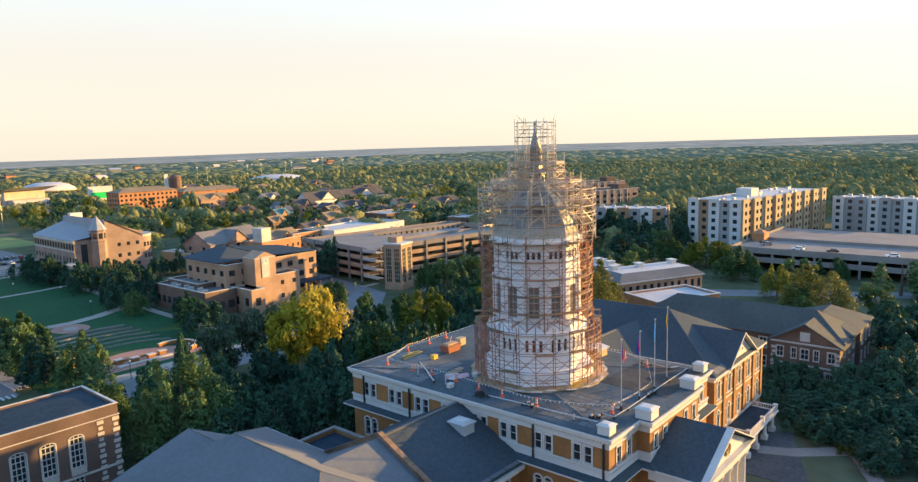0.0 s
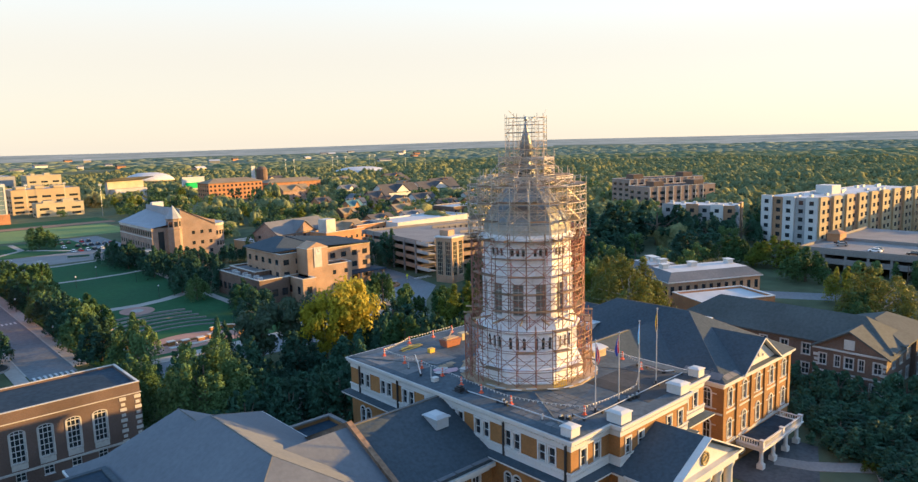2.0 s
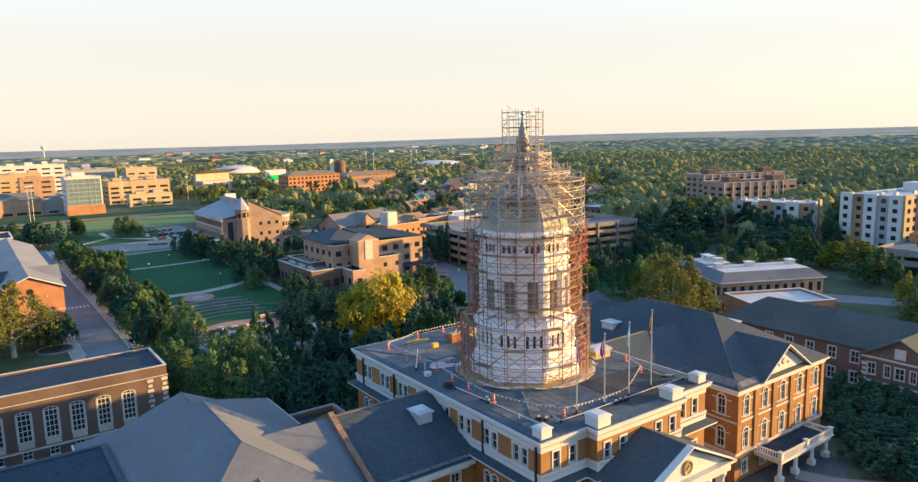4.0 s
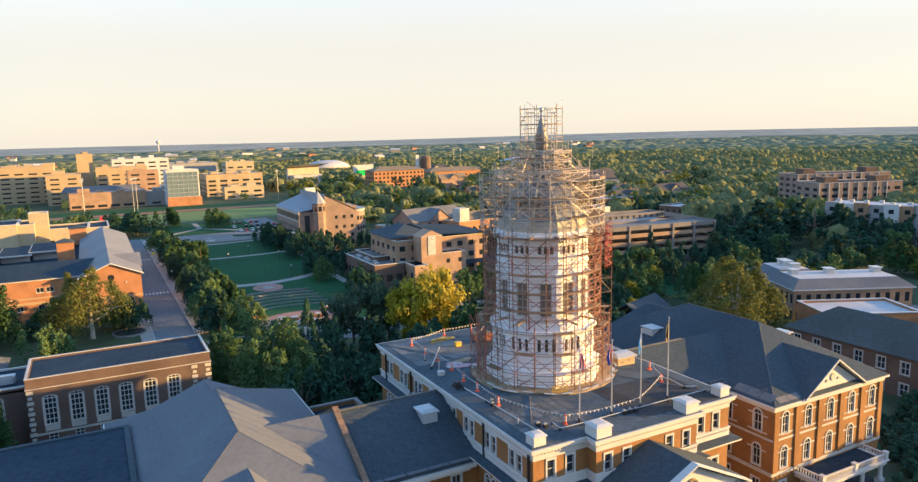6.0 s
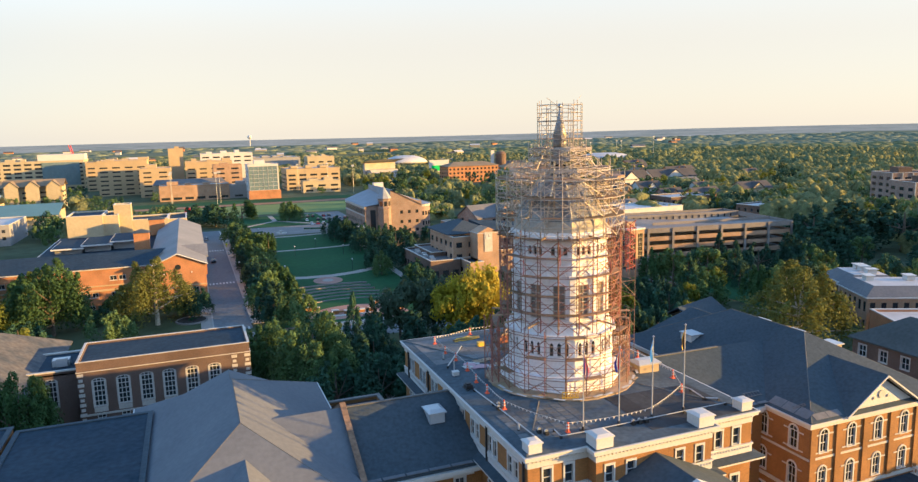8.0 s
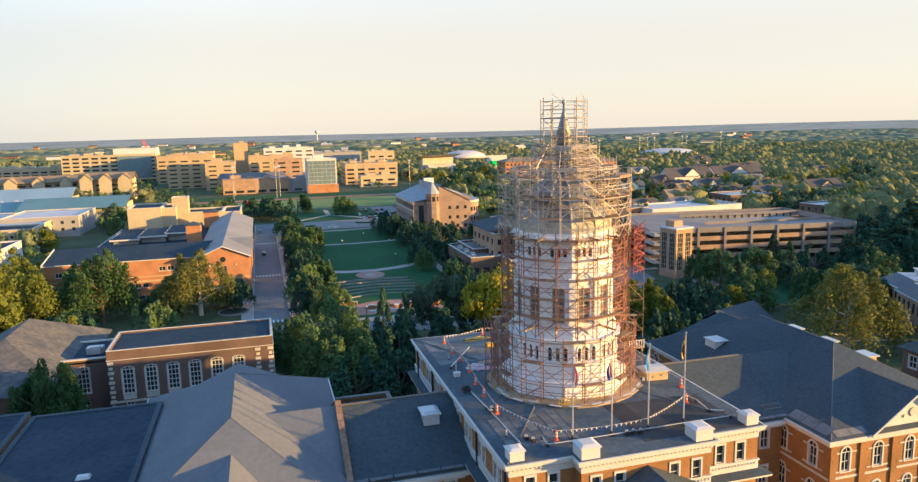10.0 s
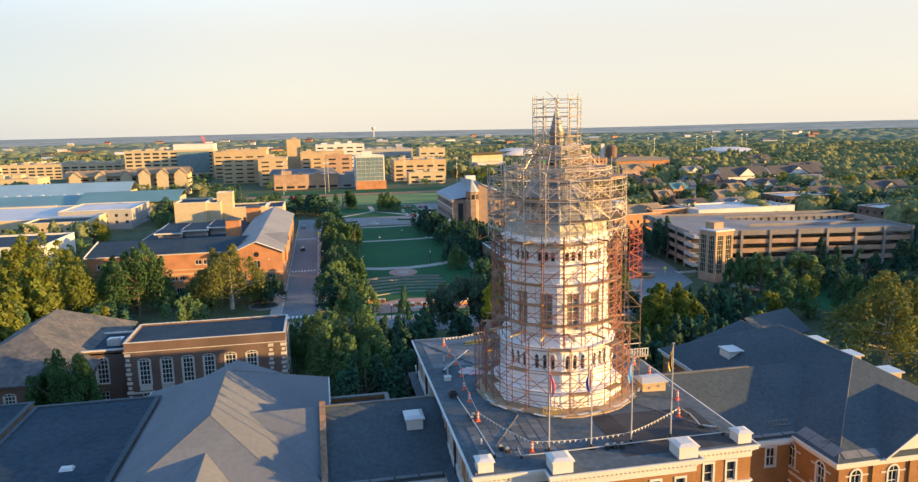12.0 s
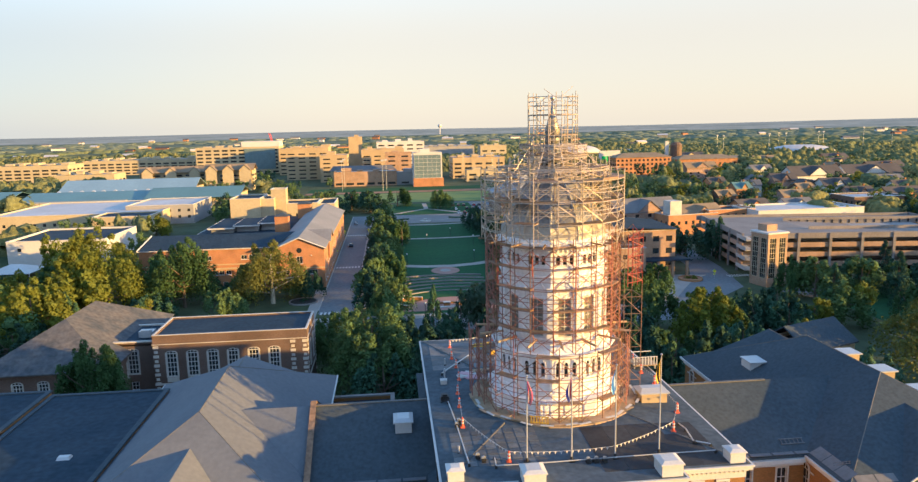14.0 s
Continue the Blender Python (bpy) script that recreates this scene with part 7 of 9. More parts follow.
# ---- trees ----
def leaf_crown(seed, lobes, per, size, rad=6.0, z0=1.2, z1=12.0, style="round"):
    """A crown of many small leaf clumps set round uneven lobes, with gaps between them."""
    rn = np.random.RandomState(seed)
    cs, rs = [], []
    for i in range(lobes):
        if style == "plume":
            # upright tapering plumes, six clumps to each
            if i % 6 == 0:
                a, rr = rn.rand() * 6.283, rad * 0.82 * rn.rand() ** 0.5
                tip = z0 + (z1 - z0) * (1 - 0.62 * (rr / rad) ** 2) * rn.uniform(0.86, 1.04)
                fall = (tip - z0) * rn.uniform(0.58, 0.95)
            t = (i % 6) / 5
            out = rr + (1.4 * rr / rad) * t
            cs.append((out * math.cos(a) + rn.normal() * 0.3, out * math.sin(a) + rn.normal() * 0.3, tip - 0.5 - fall * t))
            rs.append((0.5 + 1.0 * t ** 0.7) * rn.uniform(0.85, 1.25))
        elif style == "cone":
            t = (i + rn.rand()) / lobes
            a, rr = rn.rand() * 6.283, rad * (1 - t) * (0.55 + 0.35 * rn.rand())
            cs.append((rr * math.cos(a), rr * math.sin(a), z0 - 1.5 + (z1 - z0 + 1.0) * t))
            rs.append(0.5 + 1.2 * (1 - t))
        else:
            v = rn.normal(size=3)
            v /= np.linalg.norm(v)
            v *= 0.4 + 0.6 * rn.rand() ** 0.5
            low = 1.0 if v[2] > -0.2 else 0.8
            cs.append((v[0] * (rad - 1.2) * low, v[1] * (rad - 1.2) * low, (z0 + z1) / 2 + v[2] * ((z1 - z0) / 2 - 0.7)))
            rs.append(rn.uniform(0.75, 1.9))
    cs, rs = np.array(cs), np.array(rs)
    which = np.repeat(np.arange(lobes), per)
    n = len(which)
    d = rn.normal(size=(n, 3))
    d /= np.linalg.norm(d, axis=1)[:, None]
    d[:, 2] = np.where((d[:, 2] < -0.3) & (rn.rand(n) < 0.6), -d[:, 2], d[:, 2])
    p = cs[which] + d * (rs[which] * (0.55 + 0.62 * rn.rand(n) ** 0.8))[:, None] * np.array((1.0, 1.0, 1.35 if style == "plume" else 1.12))
    nrm = d + rn.normal(size=(n, 3)) * 0.38
    nrm /= np.linalg.norm(nrm, axis=1)[:, None]
    u = np.cross(nrm, rn.normal(size=(n, 3)))
    u /= np.linalg.norm(u, axis=1)[:, None]
    w = np.cross(nrm, u)
    s = (size * rn.uniform(0.6, 1.25, n))[:, None]
    q = np.stack([p - u * s * 0.95 - w * s * 0.3, p + u * s * 0.9 - w * s * 0.45, p + w * s * 0.95], 1).reshape(-1, 3)
    me = bpy.data.meshes.new("crown")
    me.vertices.add(len(q))
    me.vertices.foreach_set("co", q.ravel())
    me.loops.add(len(q))
    me.loops.foreach_set("vertex_index", np.arange(len(q), dtype=np.int32))
    me.polygons.add(n)
    me.polygons.foreach_set("loop_start", np.arange(0, len(q), 3, dtype=np.int32))
    me.update(calc_edges=True)
    return me, cs


def trunk_mesh(seed, cs, material, thick=0.32):
    rn = random.Random(seed)
    mb = MB().tube((0, 0, -0.1), (0.1, 0.05, 3.2), thick, 8, thick * 0.75).tube((0.1, 0.05, 3.2), (0, 0.1, 8.5), thick * 0.75, 7, thick * 0.25)
    for c in rn.sample([tuple(c) for c in cs], min(9, len(cs))):
        z = rn.uniform(2.6, 5.5)
        mb.tube((0.08, 0.05, min(z, c[2] - 0.3)), c, thick * 0.42, 5, 0.05)
    return mb.mesh("trunk", material)


KINDS = {}


def kind(key, leaf, bark, style="round", lobes=26, per=110, size=0.36, variants=3, thick=0.32):
    KINDS[key] = []
    for i in range(variants):
        me, cs = leaf_crown(hash_of(key) + i, lobes, per, size, style=style)
        me.materials.append(leaf)
        KINDS[key].append((trunk_mesh(hash_of(key) + i, cs, bark, thick), me))


def hash_of(key):
    return sum(ord(c) * 13 ** i for i, c in enumerate(key)) % 9973


kind("green", LEAF, BARK, "plume", lobes=72, per=70, size=0.36)
kind("oak", LEAF, BARK, "plume", lobes=156, per=110, size=0.2, variants=3)
kind("goldoak", LEAFY, BARK, "plume", lobes=156, per=90, size=0.21, variants=3)
kind("yellow", LEAFY, BARK, "plume", lobes=72, per=76, size=0.36)
kind("dark", LEAFD, BARK, "plume", lobes=60, per=64, size=0.4)
kind("grey", LEAFG, BARK, lobes=34, per=120, size=0.38)
kind("gold", LEAFO, BARK, lobes=58, per=92, size=0.36, variants=2)
kind("sycamore", LEAFS, PALEBARK, "plume", lobes=120, per=84, size=0.2, variants=2, thick=0.42)
kind("conifer", LEAFD, BARK, "cone", lobes=40, per=80, size=0.3)
kind("light", LEAF, BARK, lobes=18, per=100, size=0.52, variants=4)
kind("lightdark", LEAFD, BARK, lobes=18, per=100, size=0.52, variants=2)
kind("lightyellow", LEAFY, BARK, lobes=18, per=100, size=0.52, variants=2)
LABELS = {"sycamore": "large sycamore with pale bare limbs and thin leaves", "oak": "large broad green tree with a dense lumpy crown", "goldoak": "large tree with yellow-green leaves in evening sun", "gold": "bright golden-yellow leafy tree in evening sun", "green": "broad green leafy tree with lumpy crown", "yellow": "yellow-green leafy tree in evening sun", "dark": "dense dark green leafy tree", "grey": "grey-green leafy tree with open crown",
          "conifer": "dark pointed conifer tree", "light": "middle-sized green leafy street tree", "lightdark": "dense dark green street tree", "lightyellow": "yellow-green leafy street tree"}
trnd = random.Random(21)


TREES = []


def tree(x, y, h, r, key):
    TREES.append((x, y))
    tm, cm = trnd.choice(KINDS[key])
    t = thing("tree", LABELS[key], "tree", x, y, G, trnd.uniform(0, 360), group="trees")
    t.scale = (r / 6.0, r / 6.0, h / 12.0)
    part("trunk", tm, None, t)
    part("crown", cm, None, t)


NEAR_A = ((-23, 132, 13.5, 6.8), (-18, 160, 11, 4.8), (-21, 228, 12.5, 8), (-14, 228, 12, 6), (-14, 383, 14, 9), (13, 365, 14, 9), (-19, 110, 13, 6.2), (-47, 140, 8, 5.5), (38, 53, 13, 6.5), (103, 108, 13, 8), (95, 84, 11, 7.5), (50, 119, 12, 6.2), (59, 116, 11.5, 6), (47, 90, 13, 6.3), (25, 143, 11, 6), (21, 172, 9, 4.6))
NEAR_B = ((22, 57, 15, 6.2), (183, 33, 12, 9), (201, 69, 12, 8), (110, -38, 10, 8), (183, -19, 14, 10), (133, 80, 12, 7), (112, 80, 12, 5), (99, 114, 12, 4.5), (-20, 196, 11, 6.5), (-21, 262, 10, 6), (-20, 146, 12.5, 7), (46, 48, 11, 6))
for x, y, h, r in ((-23, 59, 18.5, 8.8), (-71, 43, 18.5, 6.6), (-31, 72, 14, 6.5), (-81, 133, 22, 10)):
    tree(x, y, h, r, "oak")
for x, y, h, r in ((-113, 150, 23, 13), (-101, 124, 22, 11)):
    tree(x, y, h, r, "goldoak")
for x, y, h, r in NEAR_A + NEAR_B:
    tree(x, y, h, r, "green")
for x, y, h, r in ((-105, 117, 19, 11), (-107, 98, 18, 10), (-128, 170, 17, 11), (-135, 279, 12, 9), (54, 72, 15, 8), (202, 51, 13, 11), (136, 62, 13, 8), (-88, 152, 16, 8)):
    tree(x, y, h, r, "yellow")
for x, y, h, r in ((-55, 133, 19.5, 10.5), (88.5, 43, 20.5, 12), (104, 60, 17, 9), (130, -5, 17.5, 12.5)):
    tree(x, y, h, r, "sycamore")
for x, y, h, r in ((22, 78, 19.5, 8), (15, 79, 17, 6.4)):
    tree(x, y, h, r, "gold")
for x, y, h, r in ((4, 90, 16, 7.2), (12, 86, 16, 6.6)):
    tree(x, y, h, r, "grey")
DARK_A = ((-31, 354, 11, 9), (-43, 368, 10, 8), (34, 222, 10, 5), (31, 238, 9, 5.0), (37, 208, 11, 6), (26, 228, 10, 5), (25, 257, 10, 5.5), (24, 276, 9, 5), (27, 150, 8, 5), (22, 188, 8, 4.5), (23, 131, 9, 5), (104, 172, 13, 5), (92, 172, 12, 6), (86, 180, 12, 7), (207, 129, 17, 12), (225, 119, 18, 14), (196, 137, 16, 12))
# some behind the hall are added or set tall to shade the library front
DARK_B = ((194, 85, 13, 11), (212, 90, 13, 11), (64, -42, 7, 7), (55, -27, 4, 4.5), (43, -39, 5, 5), (72, -44, 7, 7), (34, 66, 12, 6), (-28, 41, 8, 4.5), (-34, 45, 6, 3), (0, 36, 13.5, 5.5), (10, 45, 11, 6), (18, 46, 12, 6), (22, 66, 13, 6), (12, 62, 13, 6.5), (-12, 32, 4, 3), (36, 80, 13, 7), (56, 60, 11, 6))
DARK_C = ((62, -17, 3.2, 4.2), (67, -24, 3.0, 4.2), (60, -26, 3.4, 4.5), (70, -35, 6, 5), (79, -34, 12, 6.5), (90, -36, 13, 7), (101, -34, 13, 7.5), (112, -31, 12, 7), (56, -36, 6, 5), (50, -43, 5, 4.5), (64, -52, 8, 7), (84, -50, 10, 8), (68, -14, 3.0, 3.6), (66, -9, 3.0, 3.5), (44, -48, 5, 5), (120, -42, 9.5, 8), (60, 12, 8, 4.5), (66, 22, 8, 5))
DARK_D = ((-5, 42, 14.5, 6), (6, 40, 14, 6.5), (-13, 46, 12, 6), (15, 37, 19.5, 7), (-21, 47, 12, 6), (48, -38, 5, 4.5), (55, -50, 7, 6), (40, -56, 6, 5.5), (74, -62, 9, 8), (95, -60, 9, 8), (108, -50, 9, 8), (25, 40, 18, 6.5), (30, 36, 16, 6.5), (39, 39, 16, 7), (47, 37, 15, 6.5), (57, 34, 14, 6.5), (10, 34, 13.5, 5), (66, 33, 13, 6), (28, 50, 15, 7), (52, 48, 13, 6.5), (2, 46, 12, 5.5))
for x, y, h, r in ((122, 116, 12, 6), (143, 112, 12, 6.5), (156, 110, 14, 7), (168, 112, 13, 7.5), (182, 110, 14, 8), (150, 98, 11, 6)):
    tree(x, y, h, r, "dark")
for x, y, h, r in DARK_A:
    tree(x, y, h * 1.25, r * 1.3, "dark")
for x, y, h, r in ((36, 196, 10, 6), (33, 250, 11, 6.5), (29, 266, 10, 6), (40, 232, 11, 6), (33, 180, 10, 5.5), (25, 200, 9, 5), (62, 236, 9, 6), (50, 240, 9, 6), (72, 232, 10, 6), (-22, 180, 11, 6), (-22, 212, 12, 6.5), (-23, 245, 11, 6.5), (-24, 280, 11, 6.5), (-22, 300, 11, 6)):
    tree(x, y, h, r, "green" if x < 0 else "dark")
DARK_G = ((-13, 56, 11, 6), (-9, 66, 11, 6), (-14, 72, 12, 6), (-6, 77, 11, 5.5), (-19, 80, 12, 6), (-28, 86, 11, 5.5), (3, 72, 12, 6), (-4, 54, 10, 5.5), (75, -10, 6.5, 4.5), (74, -16, 6, 4.5), (73, -22, 6.5, 4.5), (77, -27, 7.5, 5), (70, -12, 5, 4.2), (50, -23, 3.2, 3.2), (54, -26, 4, 3.6), (47, -34, 4, 4), (42, -36, 3.6, 3.4), (53, -37, 5, 4.5), (58, -33, 5.5, 4.5), (48, -29, 2.4, 2.4), (68, -28, 6, 4.8), (64, -36, 6.5, 5))
DARK_E = ((64, -20, 3, 4), (61, -22, 3.2, 4.5), (58, -18, 3.4, 4), (55, -23, 3.6, 4.5), (60, -30, 4, 5), (65, -31, 3.6, 4.5), (63, -11, 3, 4), (58, -12, 4, 4), (54, -30, 5, 4.5), (66, -38, 6, 5), (49, -28, 4.5, 4))
DARK_F = ((4, 56, 7, 5.5), (12, 60, 8, 5.5), (6, 66, 7.5, 5), (16, 54, 9, 5.5), (-24, 121, 12, 6), (-23, 144, 12, 6), (-23, 156, 11, 5.5), (-23, 169, 12, 6), (-22, 178, 11, 5), (-23, 205, 11, 5.5), (-23, 220, 11, 5.5), (-23, 236, 11, 5.5), (-23, 254, 11, 5.5), (-23, 271, 11, 5.5))
for x, y, h, r in DARK_B + DARK_C + DARK_D + DARK_E + DARK_F + DARK_G:
    tree(x, y, h, r, "dark")
for x, y, h, r in ((-9, 85, 15, 4.2), (-1, 100, 10, 3.6), (128, 107, 14, 5.5), (136, 124, 14, 5.5), (106, 104, 12, 5), (75, 100, 6, 2.5), (120, 96, 8, 3)):
    tree(x, y, h, r, "conifer")

# row mostly out of view, added so that its shade falls on the forecourt
bn = random.Random(77)
for i in range(12):
    tree(126 + bn.uniform(-6, 6), -24 - 7.5 * i, bn.uniform(9, 11), bn.uniform(5.5, 7.5), bn.choice(("dark", "green", "green")))
for x, y, h, r in ((-92, 146, 9, 5), (-66, 146, 8, 4.5), (-78, 150, 7, 4), (-100, 148, 9, 5), (-118, 108, 13, 7), (-92, 136, 11, 6.5), (-86, 118, 9, 6), (-44, 137, 10, 4.6), (240, 100, 17, 10), (252, 90, 16, 9), (232, 112, 19, 11), (264, 86, 14, 8), (-66, 116, 11, 6), (-68, 142, 6, 5), (-62, 142, 5, 5), (-120, 140, 14, 8), (-46, 150, 7, 3.5)):
    tree(x, y, h, r, bn.choice(("dark", "green", "dark")))

# trees that fill the streets and gardens
KEEP = [(62, 104, 96, 148), (-100, -30, -45, 100), (-70, 40, 95, 113), (-66, 100, -30, 28), (-96, -33, 44, 90), (-110, -25, 108, 300), (-27, 33, 108, 400), (26, 86, 132, 174), (30, 74, 242, 302), (95, 240, 120, 232), (60, 95, -34, 36),
        (-270, -115, 385, 505), (-235, -125, 280, 385), (-175, -130, 210, 255), (-98, -44, 255, 300), (-90, 90, 395, 530), (-125, 105, 536, 700), (200, 262, 580, 615), (240, 420, -75, 90), (200, 285, -65, 48), (88, 128, 12, 60), (40, 112, 108, 160), (-245, -130, 535, 580), (18, 55, 318, 400), (60, 85, 40, 60), (265, 335, 595, 630), (300, 400, 170, 230), (268, 375, 408, 445), (-390, -95, 610, 840)]


def free(x, y, r):
    return not any(a - r < x < b + r and c - r < y < d + r for a, b, c, d in KEEP) and not any(a - 0.75 * h < x < a + 0.75 * h and b - 0.8 * h - 2 < y < b + 0.7 * h for a, b, h in GARDENS)


REST = []


def scatter(n, x0, x1, y0, y1, hs, keys, seed, far=170):
    rn = random.Random(seed)
    put, tries = [], 0
    while len(put) < n and tries < n * 30:
        tries += 1
        x, y = rn.uniform(x0, x1), rn.uniform(y0, y1)
        h = rn.uniform(*hs)
        r = h * rn.uniform(0.38, 0.56)
        if not free(x, y, r * 0.6) or any((x - a) ** 2 + (y - b) ** 2 < (0.62 * (r + c)) ** 2 for a, b, c in put):
            continue
        if any((x - o.location.x) ** 2 + (y - o.location.y) ** 2 < 36 for o in HOME):
            continue
        put.append((x, y, r))
        if any((x - a) ** 2 + (y - b) ** 2 < 16 for a, b in TREES):
            continue
        if y < far:
            tree(x, y, h, r, rn.choice(keys))
        else:
            REST.append((x, y, h, r, rn.choice(keys)))


HOME = [o for o in scene.objects if o.name.startswith("house") and o.parent is None]
L3 = ("light", "light", "lightdark", "lightyellow")
scatter(18, 112, 200, -110, 14, (9, 13), ("green", "yellow", "green", "light"), 1)
scatter(20, 50, 96, -110, -36, (5, 11), ("lightdark", "dark"), 2)
scatter(10, 16, 62, 30, 94, (8, 12), ("dark", "green"), 14)
scatter(30, -140, -46, 76, 148, (9, 15), ("lightdark", "light", "dark", "lightyellow"), 5)
scatter(14, 52, 112, 50, 110, (9, 13), ("dark", "green", "lightyellow"), 12)
scatter(18, 110, 240, 60, 130, (9, 14), ("lightdark", "light"), 7)
scatter(14, -150, -96, 25, 100, (8, 13), ("lightdark", "light"), 13)
scatter(20, -260, -112, 150, 300, (9, 15), L3, 8)
scatter(14, 112, 300, 236, 300, (7, 12), L3, 3)
scatter(120, 80, 330, 236, 420, (7, 12), L3, 31)
scatter(44, 55, 240, 290, 560, (7, 12), L3, 4)
scatter(44, -130, -45, 300, 392, (9, 14), ("light", "lightdark"), 6)
scatter(110, 235, 480, 90, 440, (9, 16), ("lightdark", "light", "lightyellow"), 9, 0)
scatter(40, -180, 110, 440, 640, (8, 13), ("light", "lightdark"), 10)
scatter(110, 60, 480, 440, 660, (8, 14), L3, 11)
for key in ("light", "lightdark", "lightyellow"):
    # gardens and streets further off: all crowns and trunks of one colour together
    vs, fs, n0 = [], [], 0
    for x, y, h, r, k in REST:
        if k != key:
            continue
        me = trnd.choice(KINDS[key])[1]
        co = np.empty(len(me.vertices) * 3)
        me.vertices.foreach_get("co", co)
        co = co.reshape(-1, 3, 3)[::2].reshape(-1, 3)
        a = trnd.uniform(0, 6.283)
        ca, sa = math.cos(a), math.sin(a)
        c = np.stack([(co[:, 0] * ca - co[:, 1] * sa) * r / 6 + x, (co[:, 0] * sa + co[:, 1] * ca) * r / 6 + y, co[:, 2] * h / 12 + land(x, y)], 1)
        vs.append(c)
    q = np.concatenate(vs)
    me = bpy.data.meshes.new("garden_trees")
    me.vertices.add(len(q))
    me.vertices.foreach_set("co", q.ravel())
    me.loops.add(len(q))
    me.loops.foreach_set("vertex_index", np.arange(len(q), dtype=np.int32))
    me.polygons.add(len(q) // 3)
    me.polygons.foreach_set("loop_start", np.arange(0, len(q), 3, dtype=np.int32))
    me.update(calc_edges=True)
    me.materials.append(KINDS[key][0][1].materials[0])
    solid("garden_trees", me, None, "leafy trees of the streets and gardens further off", "trees", "stuff")

# far woods: one joined sheet of crowns that thins and coarsens with distance
wr = np.random.RandomState(11)
cent = []
r = 330.0
while r < 2700:
    s = max(14.5, r * 0.0112)
    na = int(r * radians(132) / s)
    for i in range(na):
        a = radians(-32) + radians(132) * (i + wr.rand()) / na
        rr = r + wr.uniform(-0.6, 0.6) * s
        x, y = -45 + rr * math.sin(a), -70 + rr * math.cos(a)
        east = x / (abs(y) + 300)
        gap = noise.noise((x / 230, y / 230, 3.3))
        if r < 1500 and not free(x, y, 4):
            continue
        if r < 700 and east < 0.45 and wr.rand() < 0.8:
            continue
        if 640 < r < 2600 and east < 0.35 and gap > 0.22:
            continue
        if 1500 < r < 2300 and gap > 0.34:
            continue
        cent.append((x, y, s * (0.5 + 0.95 * wr.rand() ** 1.6)))
    r += s * (1.1 if r < 1200 else 1.2)


def polys(name, q, f, material, label, smooth):
    """One large mesh of equal polygons."""
    me = bpy.data.meshes.new(name)
    me.vertices.add(len(q))
    me.vertices.foreach_set("co", q.ravel())
    me.loops.add(f.size)
    me.loops.foreach_set("vertex_index", f.ravel().astype(np.int32))
    me.polygons.add(len(f))
    me.polygons.foreach_set("loop_start", np.arange(0, f.size, f.shape[1], dtype=np.int32))
    me.polygons.foreach_set("use_smooth", np.full(len(f), smooth))
    me.update(calc_edges=True)
    me.materials.append(material)
    return solid(name, me, None, label, "woods", "stuff")


dome_v = np.array([(r_ * math.cos(radians(60 * k + o)), r_ * math.sin(radians(60 * k + o)), z_) for r_, z_, o in ((1.0, -0.1, 0), (0.74, 0.66, 30)) for k in range(6)] + [(0, 0, 1)])
dome_f = np.array([f for k in range(6) for f in ((k, (k + 1) % 6, 6 + k), ((k + 1) % 6, 6 + (k + 1) % 6, 6 + k), (6 + k, 6 + (k + 1) % 6, 12))])
far_v, mid_v, lumps, cards = [], [], [], []


def mound(x, y, z, rx, ry, h, rough=0.24):
    """One uneven dome of foliage."""
    a = wr.uniform(0, 6.283)
    v = dome_v * (1 + wr.uniform(-rough, rough, (len(dome_v), 1)))
    c, s_ = math.cos(a), math.sin(a)
    return np.stack([(v[:, 0] * c - v[:, 1] * s_) * rx + x, (v[:, 0] * s_ + v[:, 1] * c) * ry + y, v[:, 2] * h + z], 1)


